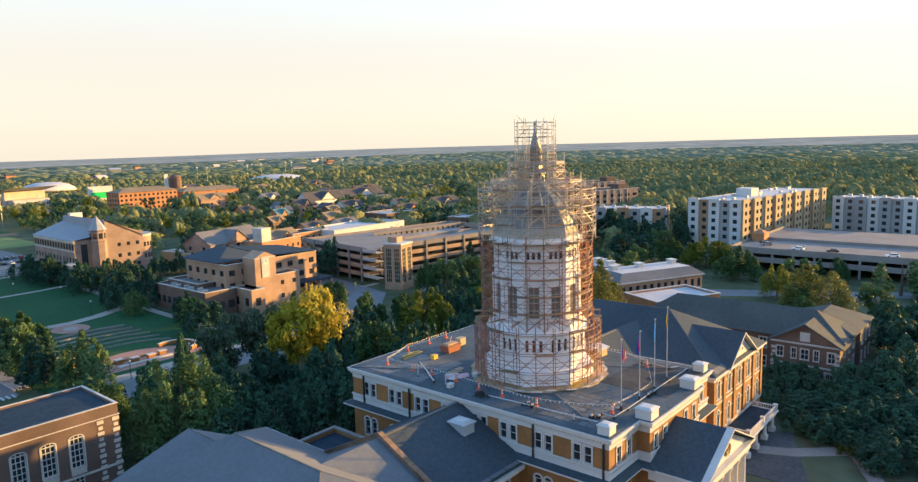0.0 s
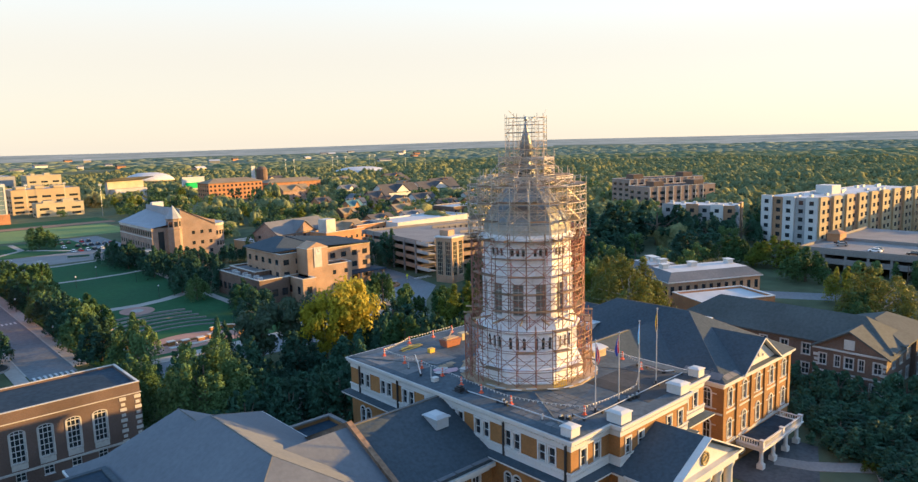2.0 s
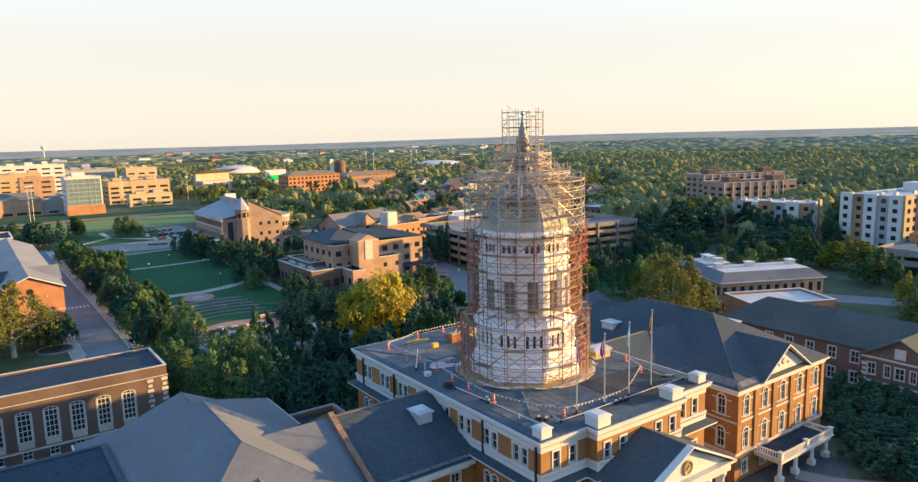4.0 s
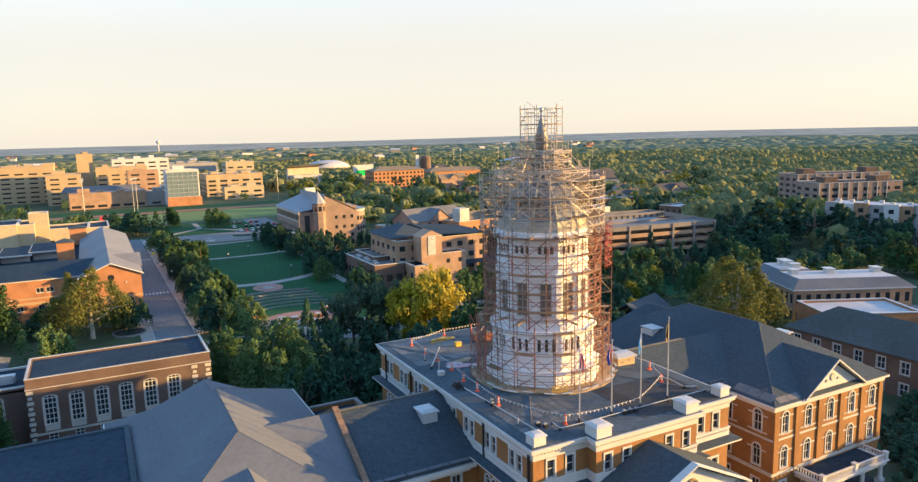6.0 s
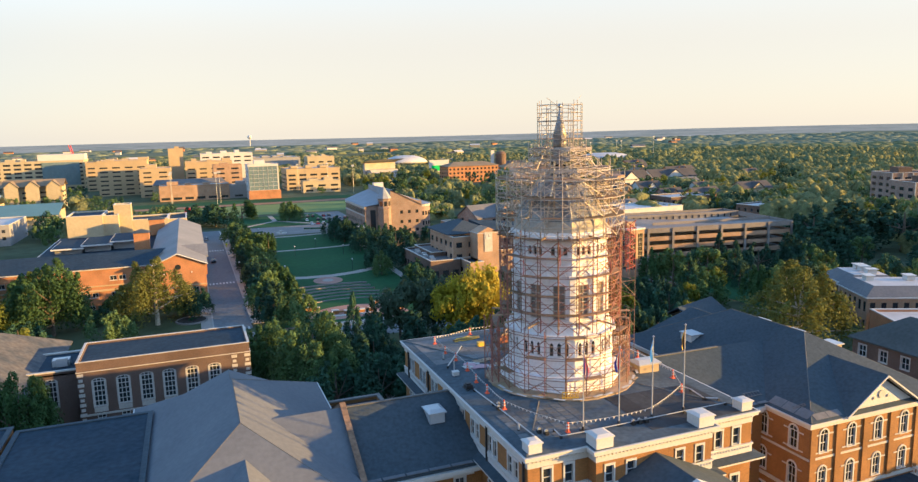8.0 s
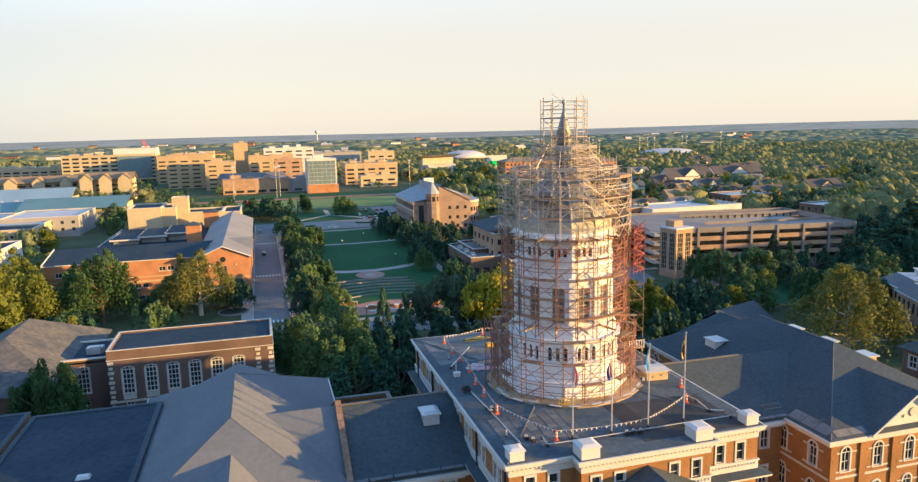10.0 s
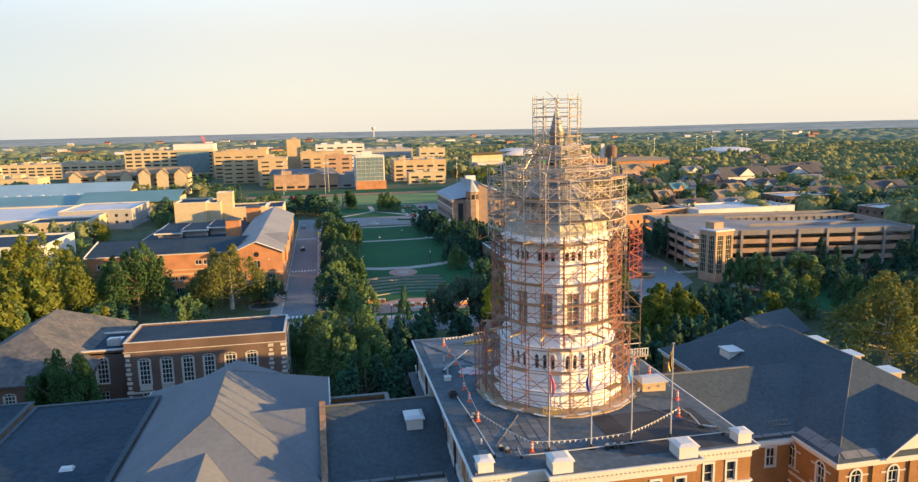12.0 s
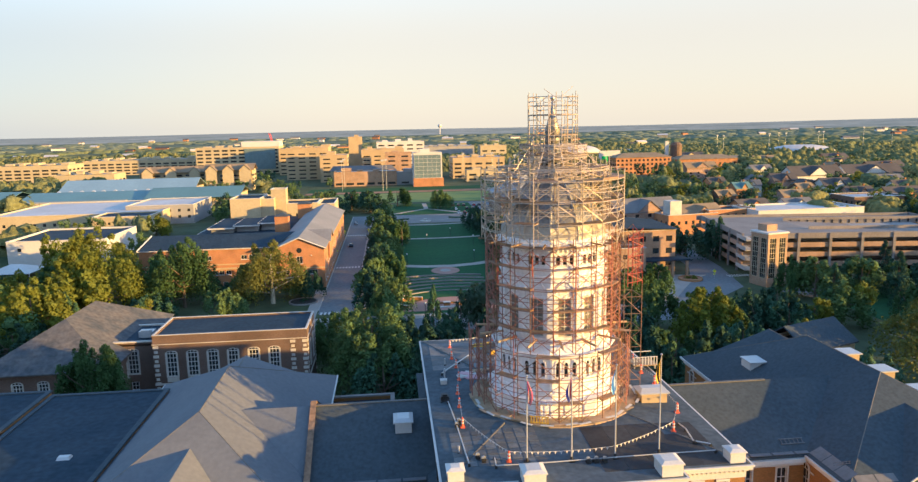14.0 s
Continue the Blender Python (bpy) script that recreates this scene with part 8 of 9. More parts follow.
for x, y, s in cent:
    g = land(x, y)
    top = 6.0 + 0.32 * s + 3.0 * wr.rand() + 4.0 * noise.noise((x / 85, y / 85, 9.1)) + 4.0 * noise.noise((x / 240, y / 240, 2.1))
    out = math.hypot(x + 45, y + 70) + 160 * noise.noise((x / 300, y / 300, 1.7))
    if out < 1350:
        # nearer crowns: several leafy humps on a broad body, with loose clumps at the rim
        lumps.append(mound(x, y, g - 0.5, s * 0.62, s * 0.62, top * 0.74))
        for k in range(4):
            a, q = wr.uniform(0, 6.283), s * wr.uniform(0.12, 0.5)
            b = top * wr.uniform(0.3, 0.62)
            lumps.append(mound(x + q * math.cos(a), y + q * math.sin(a), g + b, s * wr.uniform(0.2, 0.36), s * wr.uniform(0.2, 0.36), (top - b) * wr.uniform(0.62, 1.05)))
        near = out < 680
        n = 46 if near else 8
        d = wr.normal(size=(n, 3))
        d[:, 2] = np.abs(d[:, 2])
        d /= np.linalg.norm(d, axis=1)[:, None]
        p = np.array([x, y, g + top * 0.42]) + d * np.array([s * 0.62, s * 0.62, top * 0.52]) * wr.uniform(0.85, 1.08, (n, 1))
        nrm = d + wr.normal(size=(n, 3)) * 0.3
        nrm /= np.linalg.norm(nrm, axis=1)[:, None]
        u = np.cross(nrm, wr.normal(size=(n, 3)))
        u /= np.linalg.norm(u, axis=1)[:, None]
        w = np.cross(nrm, u)
        c = s * (0.6 if near else 1.0) * wr.uniform(0.07, 0.15, (n, 1))
        cards.append(np.stack([p - u * c, p - w * c * 0.7, p + u * c * 1.1, p + w * c * 0.8], 1).reshape(-1, 3))
        continue
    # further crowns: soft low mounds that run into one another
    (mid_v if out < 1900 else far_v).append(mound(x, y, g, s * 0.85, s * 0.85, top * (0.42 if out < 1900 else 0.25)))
q = np.concatenate(cards)
polys("woods_leaves", q, np.arange(len(q)).reshape(-1, 4), WOODL, "ragged leaf clumps on the woods beyond the town", False)
# woods further off take the paler colours with haze painted in
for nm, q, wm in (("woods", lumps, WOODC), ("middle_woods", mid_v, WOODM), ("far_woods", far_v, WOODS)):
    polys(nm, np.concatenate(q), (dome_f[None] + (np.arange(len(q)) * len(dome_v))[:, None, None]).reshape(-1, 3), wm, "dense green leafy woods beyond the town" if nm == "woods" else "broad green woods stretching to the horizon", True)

# ---- things on the hall's roof ----
def roofz(x, y):
    t = min((y + 19.4) / 11.9, (23.8 - y) / 15.8, (x + 14.7) / 7.7, (14.7 - x) / 7.7, 1.0)
    return ZR + 0.03 + 0.27 * max(0.0, t)


def flag(p, top, turn, stripes, label, name="flag"):
    """A limp flag on a white pole: pole, ball, base and the folded cloth in its colours."""
    t = thing("flagpole", "white metal flagpole with " + label, "flagpole", p[0], p[1], roofz(*p), group="flagpoles on the roof")
    h = top - roofz(*p)
    part("pole", MB().tube((0, 0, 0), (0, 0, h), 0.085, 8, 0.05), METALW, t)
    part("ball", MB().lathe([(0.03, h), (0.11, h + 0.08), (0.13, h + 0.16), (0.03, h + 0.26)], 10), STEEL, t)
    part("base", MB().box(-0.3, 0.3, -0.3, 0.3, 0, 0.12).tube((0, 0, 0.1), (0, 0, 0.5), 0.14, 8), DARK, t)
    rn = random.Random(int(top * 10))
    n, hh = len(stripes), 2.1
    for k, mt in enumerate(stripes):
        # the cloth hangs in folds beside the pole; each colour is a slanted strip
        mb = MB()
        for j in range(6):
            z0, z1 = h - 0.25 - hh * j / 6, h - 0.25 - hh * (j + 1) / 6
            w0, w1 = 0.1 + 0.42 * math.sin(math.pi * (j + 0.3) / 7), 0.1 + 0.42 * math.sin(math.pi * (j + 1.3) / 7)
            a0, a1 = k / n, (k + 1) / n
            f = lambda a, w, z: (0.08 + a * w, 0.09 * math.sin(9 * a + z * 1.3), z - 0.5 * a)
            mb.face(f(a0, w0, z0), f(a1, w0, z0), f(a1, w1, z1), f(a0, w1, z1))
        part("cloth", mb, mt, t, "", pose(0, 0, 0, 0, 0, turn))


flag((-6.3, -16.3), 25.9, -20, (FLAGN, FLAGR, WHITE, FLAGR, WHITE, FLAGR, WHITE, FLAGR), "a limp red, white and blue flag")
flag((-2.0, -16.6), 26.0, 160, (FLAGR, WHITE, FLAGN, FLAGN), "a limp navy, white and red flag")
flag((2.3, -16.6), 26.6, 200, (FLAGB, WHITE, FLAGB, FLAGB), "a limp light blue flag")
flag((6.8, -16.3), 27.3, 190, (FLAGY, FLAGK, FLAGY), "a limp gold and black flag")


def channelizer(x, y):
    """Orange and white warning post on a heavy black foot."""
    z = roofz(x, y)
    c = thing("warning_post", "orange warning post with white bands on a rubber foot", "traffic post", x, y, z, group="warning posts on the roof")
    part("foot", CH[0], None, c)
    part("post", CH[1], None, c)
    for k in (0, 1):
        part("band", CH[2], None, c, "", Matrix.Translation((0, 0, 0.45 + 0.33 * k)))


CH = [MB().box(-0.24, 0.24, -0.24, 0.24, 0, 0.1).mesh("foot", ORANGE), MB().tube((0, 0, 0.1), (0, 0, 1.15), 0.15, 10, 0.09).mesh("post", ORANGE), MB().tube((0, 0, 0), (0, 0, 0.15), 0.155, 10, 0.15).mesh("band", WHITE)]
LINE_A = [(5.4, 22.2), (1.2, 22.2), (-3.8, 22.2), (-10.6, 19.8), (-10.8, 14.5), (-10.5, 10.9), (-10.6, 6.3), (-11.2, 1.8), (-11.4, -2.2), (-11.6, -7.6), (-8.0, -16.0), (2.2, -16.3), (10.1, -11.9), (12.5, -7.2), (13.2, 1.4), (13.0, 5.5), (13.4, 9.7)]
for x, y in LINE_A:
    if (x, y) != (2.2, -16.3):
        channelizer(x, y)
pt = MB().face((-0.12, 0, 0), (0.12, 0, 0), (0, 0, -0.3)).face((-0.12, 0.004, 0), (0, 0.004, -0.3), (0.12, 0.004, 0)).mesh("pennant", WHITE)
for (x0, y0), (x1, y1) in zip(LINE_A, LINE_A[1:]):
    ln = thing("pennant_line", "sagging rope with small white pennants", "pennant line", group="pennant lines")
    d = math.hypot(x1 - x0, y1 - y0)
    z0, z1 = roofz(x0, y0) + 1.1, roofz(x1, y1) + 1.1
    n = max(4, int(d / 0.55))
    pts = []
    for i in range(n + 1):
        t = i / n
        pts.append((x0 + (x1 - x0) * t, y0 + (y1 - y0) * t, z0 + (z1 - z0) * t - 0.09 * d * t * (1 - t)))
    rope = MB()
    for a, b in zip(pts, pts[1:]):
        rope.tube(a, b, 0.02, 4)
    part("rope", rope, WHITE, ln)
    a = math.degrees(math.atan2(y1 - y0, x1 - x0))
    for p in pts[1:-1]:
        part("pennant", pt, None, ln, "", pose(*p, 0, 0, a))

hut = thing("roof_hatch_house", "tan roof hatch house with a white metal lid", "roof hatch", 11.0, -3.2, roofz(11, -3.2))
part("body", MB().box(-1.5, 1.5, -1.1, 1.1, -0.1, 1.1), TANW, hut)
part("lid", MB().prism(rect(-1.75, 1.75, -1.35, 1.35), 1.1, 1.25).prism(rect(-1.7, 1.7, -1.3, 1.3), 1.25, 1.6, rect(-1.3, 1.3, -0.5, 0.5)), METALW, hut)
sk = thing("skip", "rust-brown metal rubbish skip with debris", "skip", -0.3, 16.2, roofz(0, 16))
part("bin", MB().prism(rect(-1.3, 1.3, -0.8, 0.8), 0.1, 1.2, rect(-1.6, 1.6, -0.95, 0.95)), mat("skip_paint", (0.3, 0.11, 0.06), 0.7, 0.2), sk)
part("load", MB().box(-1.2, 0.2, -0.6, 0.5, 1.0, 1.45).box(0.3, 1.3, -0.5, 0.7, 1.0, 1.35).tube((-0.8, -0.3, 1.2), (0.9, 0.5, 2.2), 0.07), PLY, sk)
for x, y, w, d, h, mt, lb in ((-4.7, 15.7, 0.9, 0.7, 0.6, YELP, "small tan crate on the roof"), (3.6, 17.4, 1.4, 1.0, 1.1, YELW, "pale crate on the roof"), (-7.4, 5.2, 1.1, 0.9, 0.45, METALW, "pale machine box on the roof"), (-12.6, 5.6, 0.8, 0.7, 0.5, WHITE, "white bucket box on the roof")):
    q = thing("crate", lb, "crate", x, y, roofz(x, y))
    part("box", MB().box(-w / 2, w / 2, -d / 2, d / 2, 0, h), mt, q)
    part("lid", MB().box(-w / 2 - 0.05, w / 2 + 0.05, -d / 2 - 0.05, d / 2 + 0.05, h, h + 0.06), mt, q)
rn = random.Random(9)
for k in range(10):
    x, y = rn.uniform(-9.8, -6.2), rn.uniform(6.0, 9.6)
    solid("sheet", MB().box(-rn.uniform(0.5, 1.1), rn.uniform(0.5, 1.1), -0.5, 0.5, 0.0, 0.03), (PINK, PLY, WHW)[k % 3], "pale insulation sheet lying on the roof", "building sheet", m=pose(x, y, roofz(x, y) + 0.01 + 0.012 * k, 0, 0, rn.uniform(-30, 30)), group="loose sheets")
for k in range(9):
    x, y = -5.0 + rn.uniform(-1.6, 2.2), 19.6 + rn.uniform(-1.1, 1.1)
    solid("plank", MB().box(-1.3, 1.3, -0.12, 0.12, 0, 0.06), YELP if k % 3 else PLANK, "yellow scaffold plank lying on the roof", "plank", m=pose(x, y, roofz(x, y) + 0.02 + 0.03 * k, 0, 0, rn.uniform(-14, 20)), group="loose planks")
hp = thing("generator", "dark portable generator with pipes", "generator", -12.9, 0.3, roofz(-12.9, 0.3))
part("engine", MB().box(-0.45, 0.45, -0.5, 0.5, 0.1, 0.6).box(-0.3, 0.3, -0.3, 0.3, 0.6, 0.8), DARK, hp)
part("frame", MB().tube((-0.5, -0.9, 0.1), (-0.5, 0.9, 0.1), 0.05).tube((0.5, -0.9, 0.1), (0.5, 0.9, 0.1), 0.05).tube((-0.5, -0.9, 0.1), (0.5, -0.9, 0.5), 0.05), DARK, hp)
for x, y in ((-0.5, -17.1), (0.3, -17.1), (1.1, -17.2), (-10.4, -15.6), (-10.9, -14.9), (-12.2, -7.4), (-11.9, -6.6)):
    q = thing("pipe_support", "small dark rubber pipe block", "pipe block", x, y, roofz(x, y), group="pipe blocks")
    part("block", MB().box(-0.2, 0.2, -0.28, 0.28, 0, 0.4), RUBBER, q)
    part("ring", MB().tube((0, -0.1, 0.4), (0, 0.1, 0.4), 0.22, 10), STEEL, q)


def pipe(pts, r, mt, label, name="pipe"):
    t = thing(name, label, "pipe")
    mb = MB()
    for a, b in zip(pts, pts[1:]):
        mb.tube((*a, roofz(*a) + 0.3), (*b, roofz(*b) + 0.3), r, 7)
    part("run", mb, mt, t)
    for i, (x, y) in enumerate(pts):
        part("foot", MB().box(x - 0.12, x + 0.12, y - 0.12, y + 0.12, roofz(x, y), roofz(x, y) + 0.3), DARK, t)


pipe([(-9.3, -15.4), (-9.4, -17.0), (-6.0, -17.1), (0.0, -17.0), (6.5, -16.9), (12.3, -16.9)], 0.055, METALW, "white conduit pipe running along the roof edge")
pipe([(-12.6, -0.9), (-12.3, -6), (-11.9, -16.3)], 0.07, METALW, "white conduit pipe along the roof")
pipe([(-7.8, 15.8), (-10, 12.4), (-12.6, 8.6)], 0.1, STEEL, "grey steel beam lying on the roof", "beam")
pipe([(11.0, -14.8), (11.4, -12.0), (11.2, -10.6)], 0.08, STEEL, "grey steel beam lying on the roof", "beam")
pipe([(12.4, -15.6), (11.2, -14.9)], 0.08, STEEL, "grey steel beam lying on the roof", "beam")
for x, y, h in ((-12.4, 6.6, 1.6), (-11.9, 12.2, 1.0), (-12.6, -13.5, 0.8)):
    q = thing("vent_pipe", "white roof vent pipe", "vent pipe", x, y, roofz(x, y))
    tagged(q, "upright white vent pipe on the roof")
    part("pipe", MB().tube((0, 0, 0), (0, 0, h), 0.1, 8), METALW, q)
    part("collar", MB().tube((0, 0, 0), (0, 0, 0.15), 0.2, 8, 0.12), DARK, q)
bal = thing("hoist_landing", "white railed hoist landing at the roof's side", "railing", 14.1, 8.0, ZR)
part("platform", MB().box(-1.6, 1.6, -1.2, 1.2, 0.5, 0.65), PLY, bal)
for i in range(9):
    part("picket", MB().box(-0.05, 0.05, -0.05, 0.05, 0.65, 1.65), WHITE, bal, "", Matrix.Translation((-1.55 + 0.385 * i, -1.15, 0)))
for y in (-1.2, 1.1):
    part("rail", MB().box(-1.6, 1.6, y, y + 0.1, 1.65, 1.75), WHITE, bal)
for x in (-1.4, 1.4):
    part("leg", MB().box(x - 0.08, x + 0.08, -1.0, -0.84, 0.0, 0.5), STEEL, bal)
yf = thing("barrier_rack", "yellow steel barrier rack on the apron", "rack", -3.4, -8.6, ZR + 0.44, -20)
for i in range(7):
    part("bar", MB().box(-0.04, 0.04, -0.04, 0.04, 0, 0.75), YELP, yf, "", Matrix.Translation((-0.9 + 0.3 * i, 0, 0)))
part("top_rail", MB().box(-1.0, 1.0, -0.05, 0.05, 0.75, 0.85).box(-1.0, 1.0, -0.05, 0.05, 0.1, 0.18), YELP, yf)
# pale boards along the apron's rim
for k in range(22):
    a = radians(180 + 9 * k + rn.uniform(-3, 3))
    r = 9.7 + rn.uniform(-0.4, 0.3)
    solid("board", MB().box(-0.7, 0.7, -0.16, 0.16, 0, 0.04), WHW if k % 3 else PLY, "pale board lying at the apron's rim", "board", m=pose(r * math.cos(a), r * math.sin(a), ZR + 0.49 + 0.008 * k, 0, 0, math.degrees(a) + 90 + rn.uniform(-12, 12)), group="loose boards")
# heavy felt and walkway pads laid over the roof
def pad_patch(nm, label, mt, x0, y0, nx, ny, w, d, gap, lift):
    t = thing(nm, label, "roof covering", kind="structure")
    for i in range(nx):
        for j in range(ny):
            x, y = x0 + i * (w + gap), y0 + j * (d + gap)
            q = [(x, y), (x + w, y), (x + w, y + d), (x, y + d)]
            mb = MB().face(*[(px, py, roofz(px, py) + lift + 0.012) for px, py in q])
            for (ax, ay), (bx, by) in zip(q, q[1:] + q[:1]):
                mb.face((ax, ay, roofz(ax, ay) + lift + 0.012), (ax, ay, roofz(ax, ay)), (bx, by, roofz(bx, by)), (bx, by, roofz(bx, by) + lift + 0.012))
            part("pad", mb, mt, t)


PAD = mat("walkway_pad", (0.12, 0.125, 0.13), 0.85, 0.2, 0.5, 3.0, rand=0.3)
FELT = mat("black_felt", (0.035, 0.036, 0.04), 0.8, 0.25, 0.4, 2.0, rand=0.2)
pad_patch("walkway_pads", "grid of dark rubber walkway pads on the roof", PAD, -13.2, -16.4, 8, 7, 1.0, 0.95, 0.14, 0.02)
pad_patch("felt_strips", "strips of new black roofing felt", FELT, 0.6, -19.0, 5, 2, 2.4, 4.6, 0.03, 0.015)
pad_patch("felt_strips", "long strips of grey roofing membrane", mat("grey_membrane", (0.15, 0.15, 0.15), 0.8, 0.2, 0.4, 2.0, rand=0.25), -13.6, 10.5, 3, 6, 3.2, 1.9, 0.03, 0.012)
hips = thing("hip_seams", "pale seams on the roof's low hips", "roof seam", kind="structure")
for a, b in (((-14.5, -19.2), (-7.0, -7.5)), ((14.5, -19.2), (7.0, -7.5)), ((-14.5, 23.6), (-7, 8)), ((14.5, 23.6), (7, 8))):
    part("seam", MB().tube((*a, roofz(*a) + 0.01), (*b, roofz(*b) + 0.01), 0.09, 5), CREASE, hips)

# ---- street furniture ----
def lamp_post(x, y, h=4.2):
    t = thing("street_lamp", "dark lamp post with a white globe", "street lamp", x, y, G, group="lamp posts")
    part("post", LP[0], None, t, "", Matrix.Diagonal((1, 1, h, 1)))
    part("globe", LP[1], None, t, "", Matrix.Translation((0, 0, h)))


LP = [MB().tube((0, 0, 0), (0, 0, 1), 0.08, 6).mesh("post", DARK), MB().lathe([(0.1, 0), (0.26, 0.12), (0.3, 0.3), (0.2, 0.5), (0.05, 0.56)], 10).mesh("globe", WHITE)]
for x, y in ((-13, 183), (13, 186), (9, 246), (17, 222), (-3, 228), (-19, 130), (-19, 142), (-17, 152), (20, 290), (-12, 296), (-28, 150), (-28, 200), (-28, 235), (24, 180), (29, 230), (-10, 108), (6, 110)):
    lamp_post(x, y)


def crossing_sign(x, y):
    t = thing("crossing_sign", "yellow-green diamond crossing sign on a post", "road sign", x, y, G, group="crossing signs")
    part("post", MB().tube((0, 0, 0), (0, 0, 2.6), 0.05, 6), STEEL, t)
    part("board", MB().prism([(-0.65, 0), (0, -0.65), (0.65, 0), (0, 0.65)], -0.03, 0.03), YELLOW, t, "", pose(0, -0.06, 2.7, 90))
    part("arrow_board", MB().box(-0.32, 0.32, -0.08, -0.03, 1.5, 1.85), YELLOW, t)


for x, y in ((-41, 206), (-41, 259), (-29.6, 262), (88, 140), (100, 134.5)):
    crossing_sign(x, y)


def car(x, y, turn, paint, label, truck=False, z=None):
    t = thing("pickup" if truck else "car", label, "car", x, y, G + 0.04 if z is None else z, turn, group="parked cars")
    body = MB().prism(rect(-2.2, 2.2, -0.88, 0.88), 0.3, 0.85, rect(-2.15, 2.15, -0.85, 0.85))
    part("body", body, paint, t)
    cab = ((-0.5, 1.2) if truck else (-1.6, 1.0))
    part("cabin", MB().prism(rect(cab[0], cab[1], -0.78, 0.78), 0.85, 1.42, rect(cab[0] + 0.35, cab[1] - 0.45, -0.66, 0.66)), GLASS, t)
    part("roof", MB().box(cab[0] + 0.33, cab[1] - 0.43, -0.67, 0.67, 1.4, 1.48), paint, t)
    for u in (-1.35, 1.35):
        for v in (-0.85, 0.85):
            part("wheel", WHEEL, None, t, "", Matrix.Translation((u, v, 0.32)))


WHEEL = MB().tube((0, -0.1, 0), (0, 0.1, 0), 0.32, 12).mesh("wheel", RUBBER)
car(-36.5, 230, 90, CARB, "black car standing on the street")
car(-37.5, 300, 90, CARG, "grey car on the street")
car(175, 8, 150, CARW, "white pickup beside the trees", True)
cn = random.Random(4)
for i in range(22):
    row, col = divmod(i, 8)
    if cn.random() < 0.82:
        p, lb = cn.choice(((CARW, "white car in the car park"), (CARG, "grey car in the car park"), (CARB, "black car in the car park"), (CARR, "red car in the car park")))
        car(22 + 3.4 * col, 334 + 19 * row, 90, p, lb)
for i, (x, y) in enumerate(((212, 20), (215.5, 20.5), (213, 8), (211, -12), (219, 34), (224, 36))):
    car(x, y, 90 + 8 * i, (CARW, CARG, CARB)[i % 3], ("white car on the parking deck", "grey car on the parking deck", "black car on the parking deck")[i % 3], z=5.0)
pl = thing("planter", "brick planter ring with shrubs", "planter", 80, 140.5, G)
part("edge", MB().lathe([(4, 0), (4, 0.7), (3.6, 0.7), (3.6, 0.5), (0.1, 0.5)], 20), BRICK3, pl)
pl = thing("planter", "round planting bed of dark soil with a stone edge", "planter", -46, 133, G)
part("edge", MB().lathe([(4.4, 0), (4.4, 0.45), (4.0, 0.45), (4.0, 0.0)], 22), GARC, pl)
part("soil", MB().lathe([(4.0, 0.3), (3.0, 0.38), (0.1, 0.45)], 22), mat("dark_soil", (0.04, 0.035, 0.028), 0.95, 0.3, 1.0, 6.0), pl, "dark planting soil")
for x, y, r, h in ((45.3, -31, 1.9, 1.6), (50.5, -33, 2.1, 1.7), (-46, 133, 1.5, 1.2), (81, 140.5, 1.6, 1.6), (79, 141, 1.2, 1.3), (-7.5, 28, 1.6, 1.5), (-4, 29.5, 1.8, 1.8), (-1, 28.5, 1.5, 1.4)):
    s = thing("shrub", "rounded leafy green shrub", "shrub", x, y, G)
    s.scale = (r / 6, r / 6, h / 12)
    part("leaves", KINDS["dark" if x < 40 else "yellow"][0][1], None, s)
# ---- poles, crane and towers further off ----
def mast(x, y, top, label, head=2.4, r=0.17):
    t = thing("light_mast", label, "light mast", x, y, G, group="light masts")
    part("pole", MB().tube((0, 0, 0), (0, 0, top - G), r, 8, r * 0.6), STEEL, t)
    part("lamp_rack", MB().box(-head / 2, head / 2, -0.3, 0.3, top - G - 1.4, top - G), METALW, t)


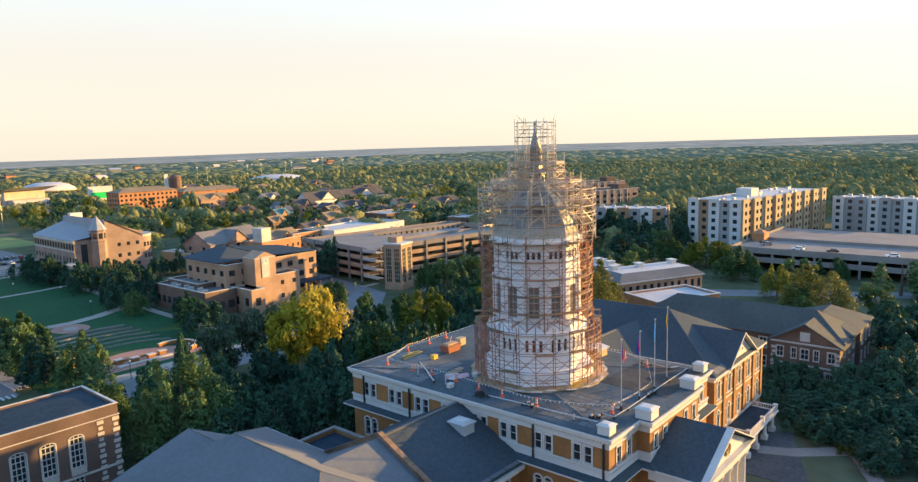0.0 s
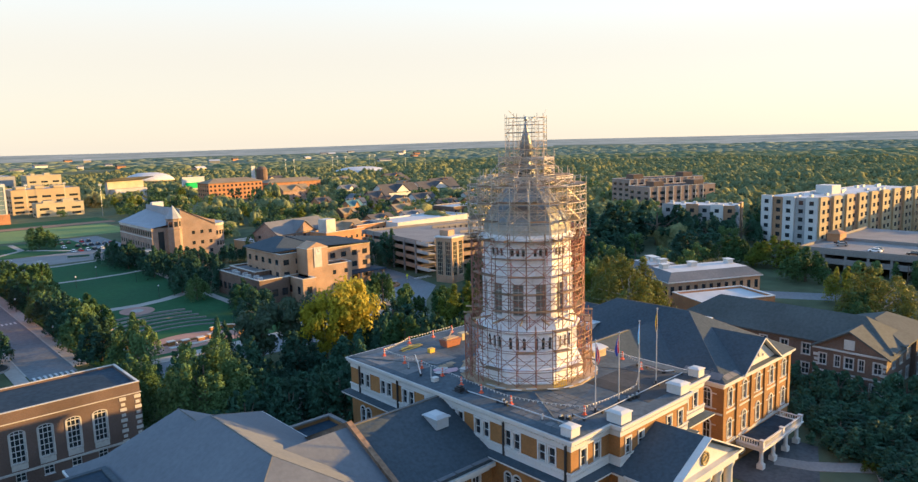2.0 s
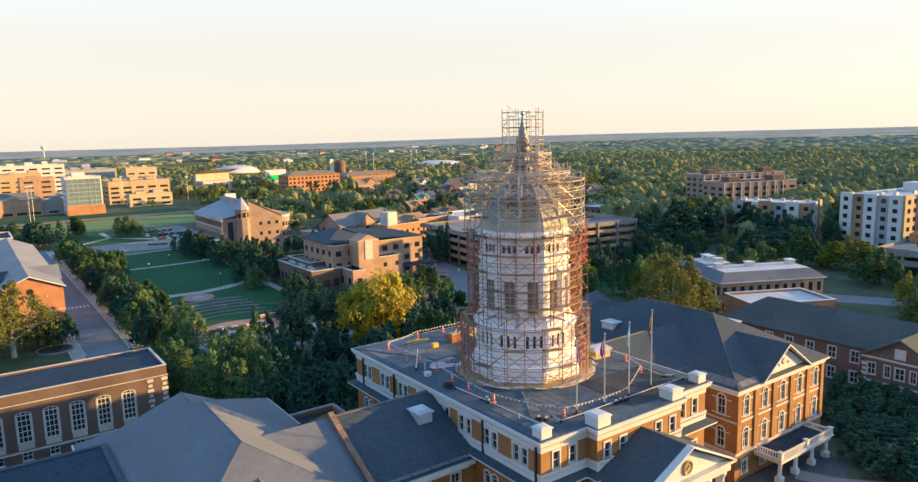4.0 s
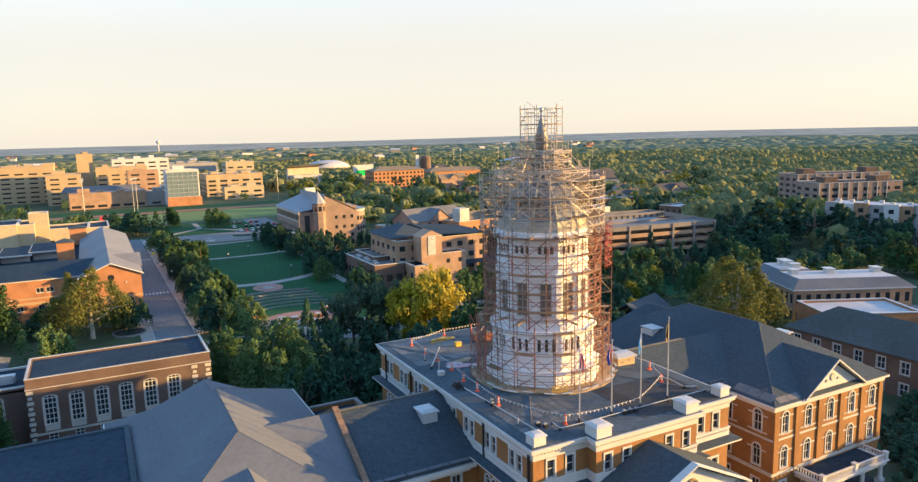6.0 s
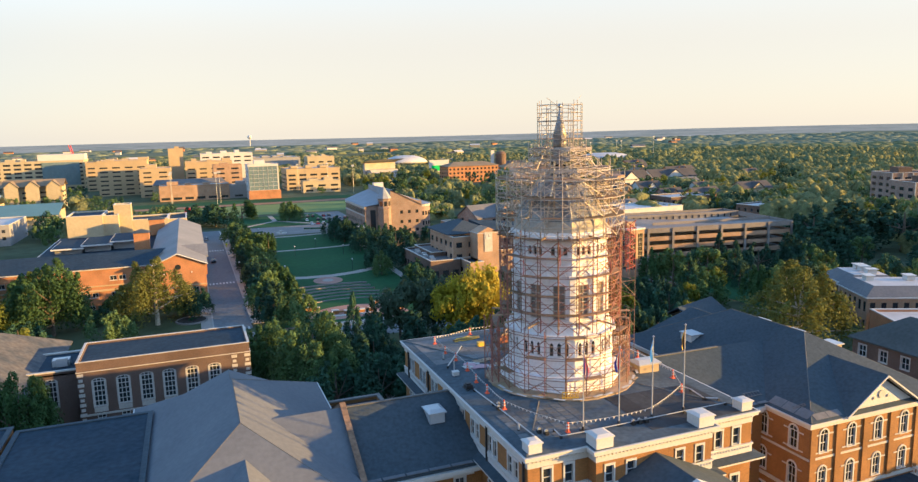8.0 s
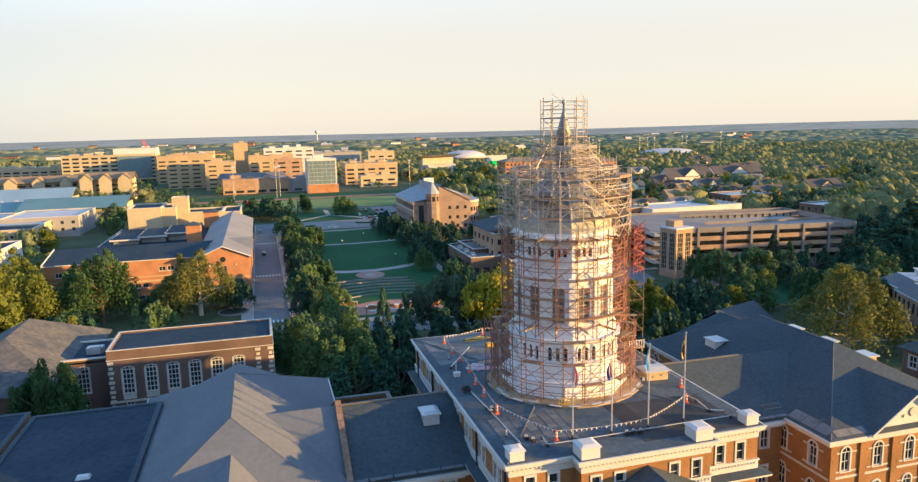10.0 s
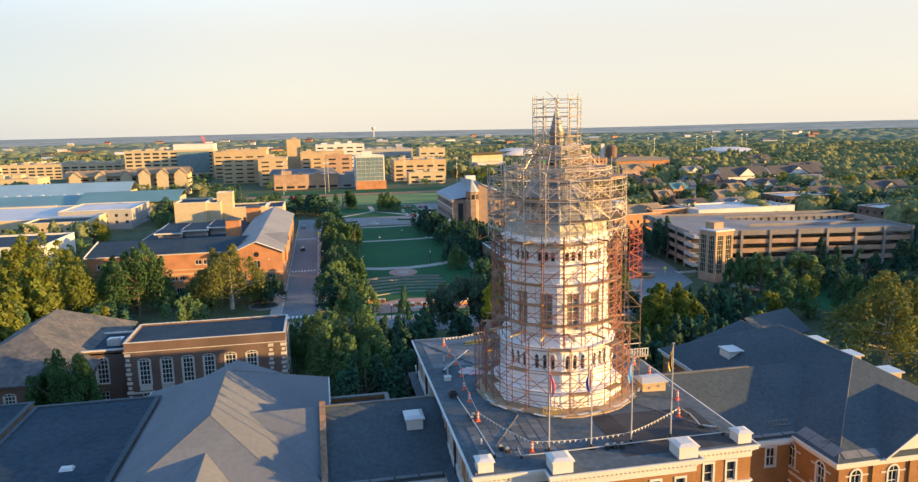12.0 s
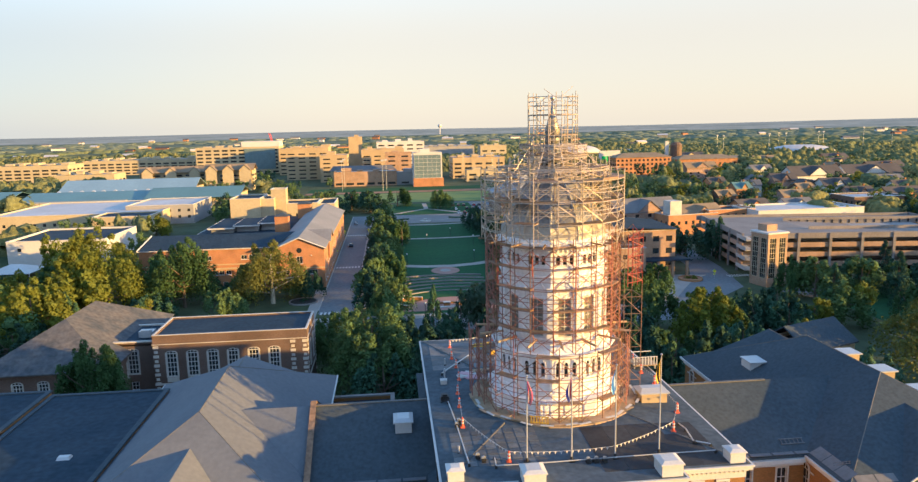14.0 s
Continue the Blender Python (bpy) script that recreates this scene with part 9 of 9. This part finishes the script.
for x, y in ((-57, 500), (-57, 530), (-24, 498), (-21, 508), (26, 560), (52, 590), (80, 590), (91, 529)):
    mast(x, y, 22.0, "tall white sports field light mast")
for x, y, top in ((430, 830, 27), (500, 840, 28), (530, 850, 28), (585, 850, 29), (630, 830, 34), (680, 840, 30), (455, 900, 26), (610, 900, 28), (560, 920, 27)):
    mast(x, y, top, "distant white sports light mast", 3.0, 0.25)
for x, w in ((560, 40), (640, 60)):
    b = thing("pale_stand", "low pale stand far off", "building", x, 860, G)
    part("wall", MB().box(-w / 2, w / 2, 0, 20, 0, 9), WHW, b)
    part("roof", MB().box(-w / 2 - 1, w / 2 + 1, -1, 21, 9, 10), ROOFL, b)
cr = thing("crane", "red lattice crane jib far off", "crane", -158, 850, G)
for dx in (-1, 1):
    part("chord", MB().tube((dx, 0, 0), (dx - 12, 0, 46), 0.4, 5), REDW, cr)
for k in range(12):
    part("lattice", MB().tube((-1 - k, 0, k * 3.8), (1 - k - 1, 0, (k + 1) * 3.8), 0.25, 4), REDW, cr)
wt = thing("water_tower", "white water tower near the horizon", "water tower", 200, 2900, land(200, 2900))
part("leg", MB().lathe([(2.2, 0), (1.8, 26), (6, 30)], 12), WHITE, wt)
part("tank", MB().lathe([(6, 30), (9, 34), (9, 38), (5, 42), (0.3, 43)], 16), WHITE, wt)
bn = thing("red_sign_board", "red painted wall panel by the field", "sign", -46, 440, G)
part("panel", MB().box(-2, 2, -0.2, 0.2, 0.5, 3.5), REDW, bn)
part("post", MB().box(-1.5, -1.3, 0.2, 0.4, 0, 3), STEEL, bn)
# far white roofs scattered in the woods towards the horizon
fr = random.Random(12)
for k in range(60):
    a, r = radians(fr.uniform(-26, 40)), fr.uniform(1000, 2900)
    x, y = -45 + r * math.sin(a), -70 + r * math.cos(a)
    b = thing("distant_building", "small pale building far off in the woods", "building", x, y, land(x, y), fr.uniform(-20, 20), group="distant buildings")
    w, d, h = fr.uniform(12, 34), fr.uniform(9, 15), fr.uniform(5, 8.5)
    part("wall", MB().box(-w / 2, w / 2, -d / 2, d / 2, 0, h), (YELW, WHW, BRICK3)[k % 3], b)
    part("roof", gable(MB(), -w / 2 - 0.6, w / 2 + 0.6, -d / 2 - 0.6, d / 2 + 0.6, h, h + 3.5, "x"), (WROOF, ROOFL, ROOFB)[k % 3], b)
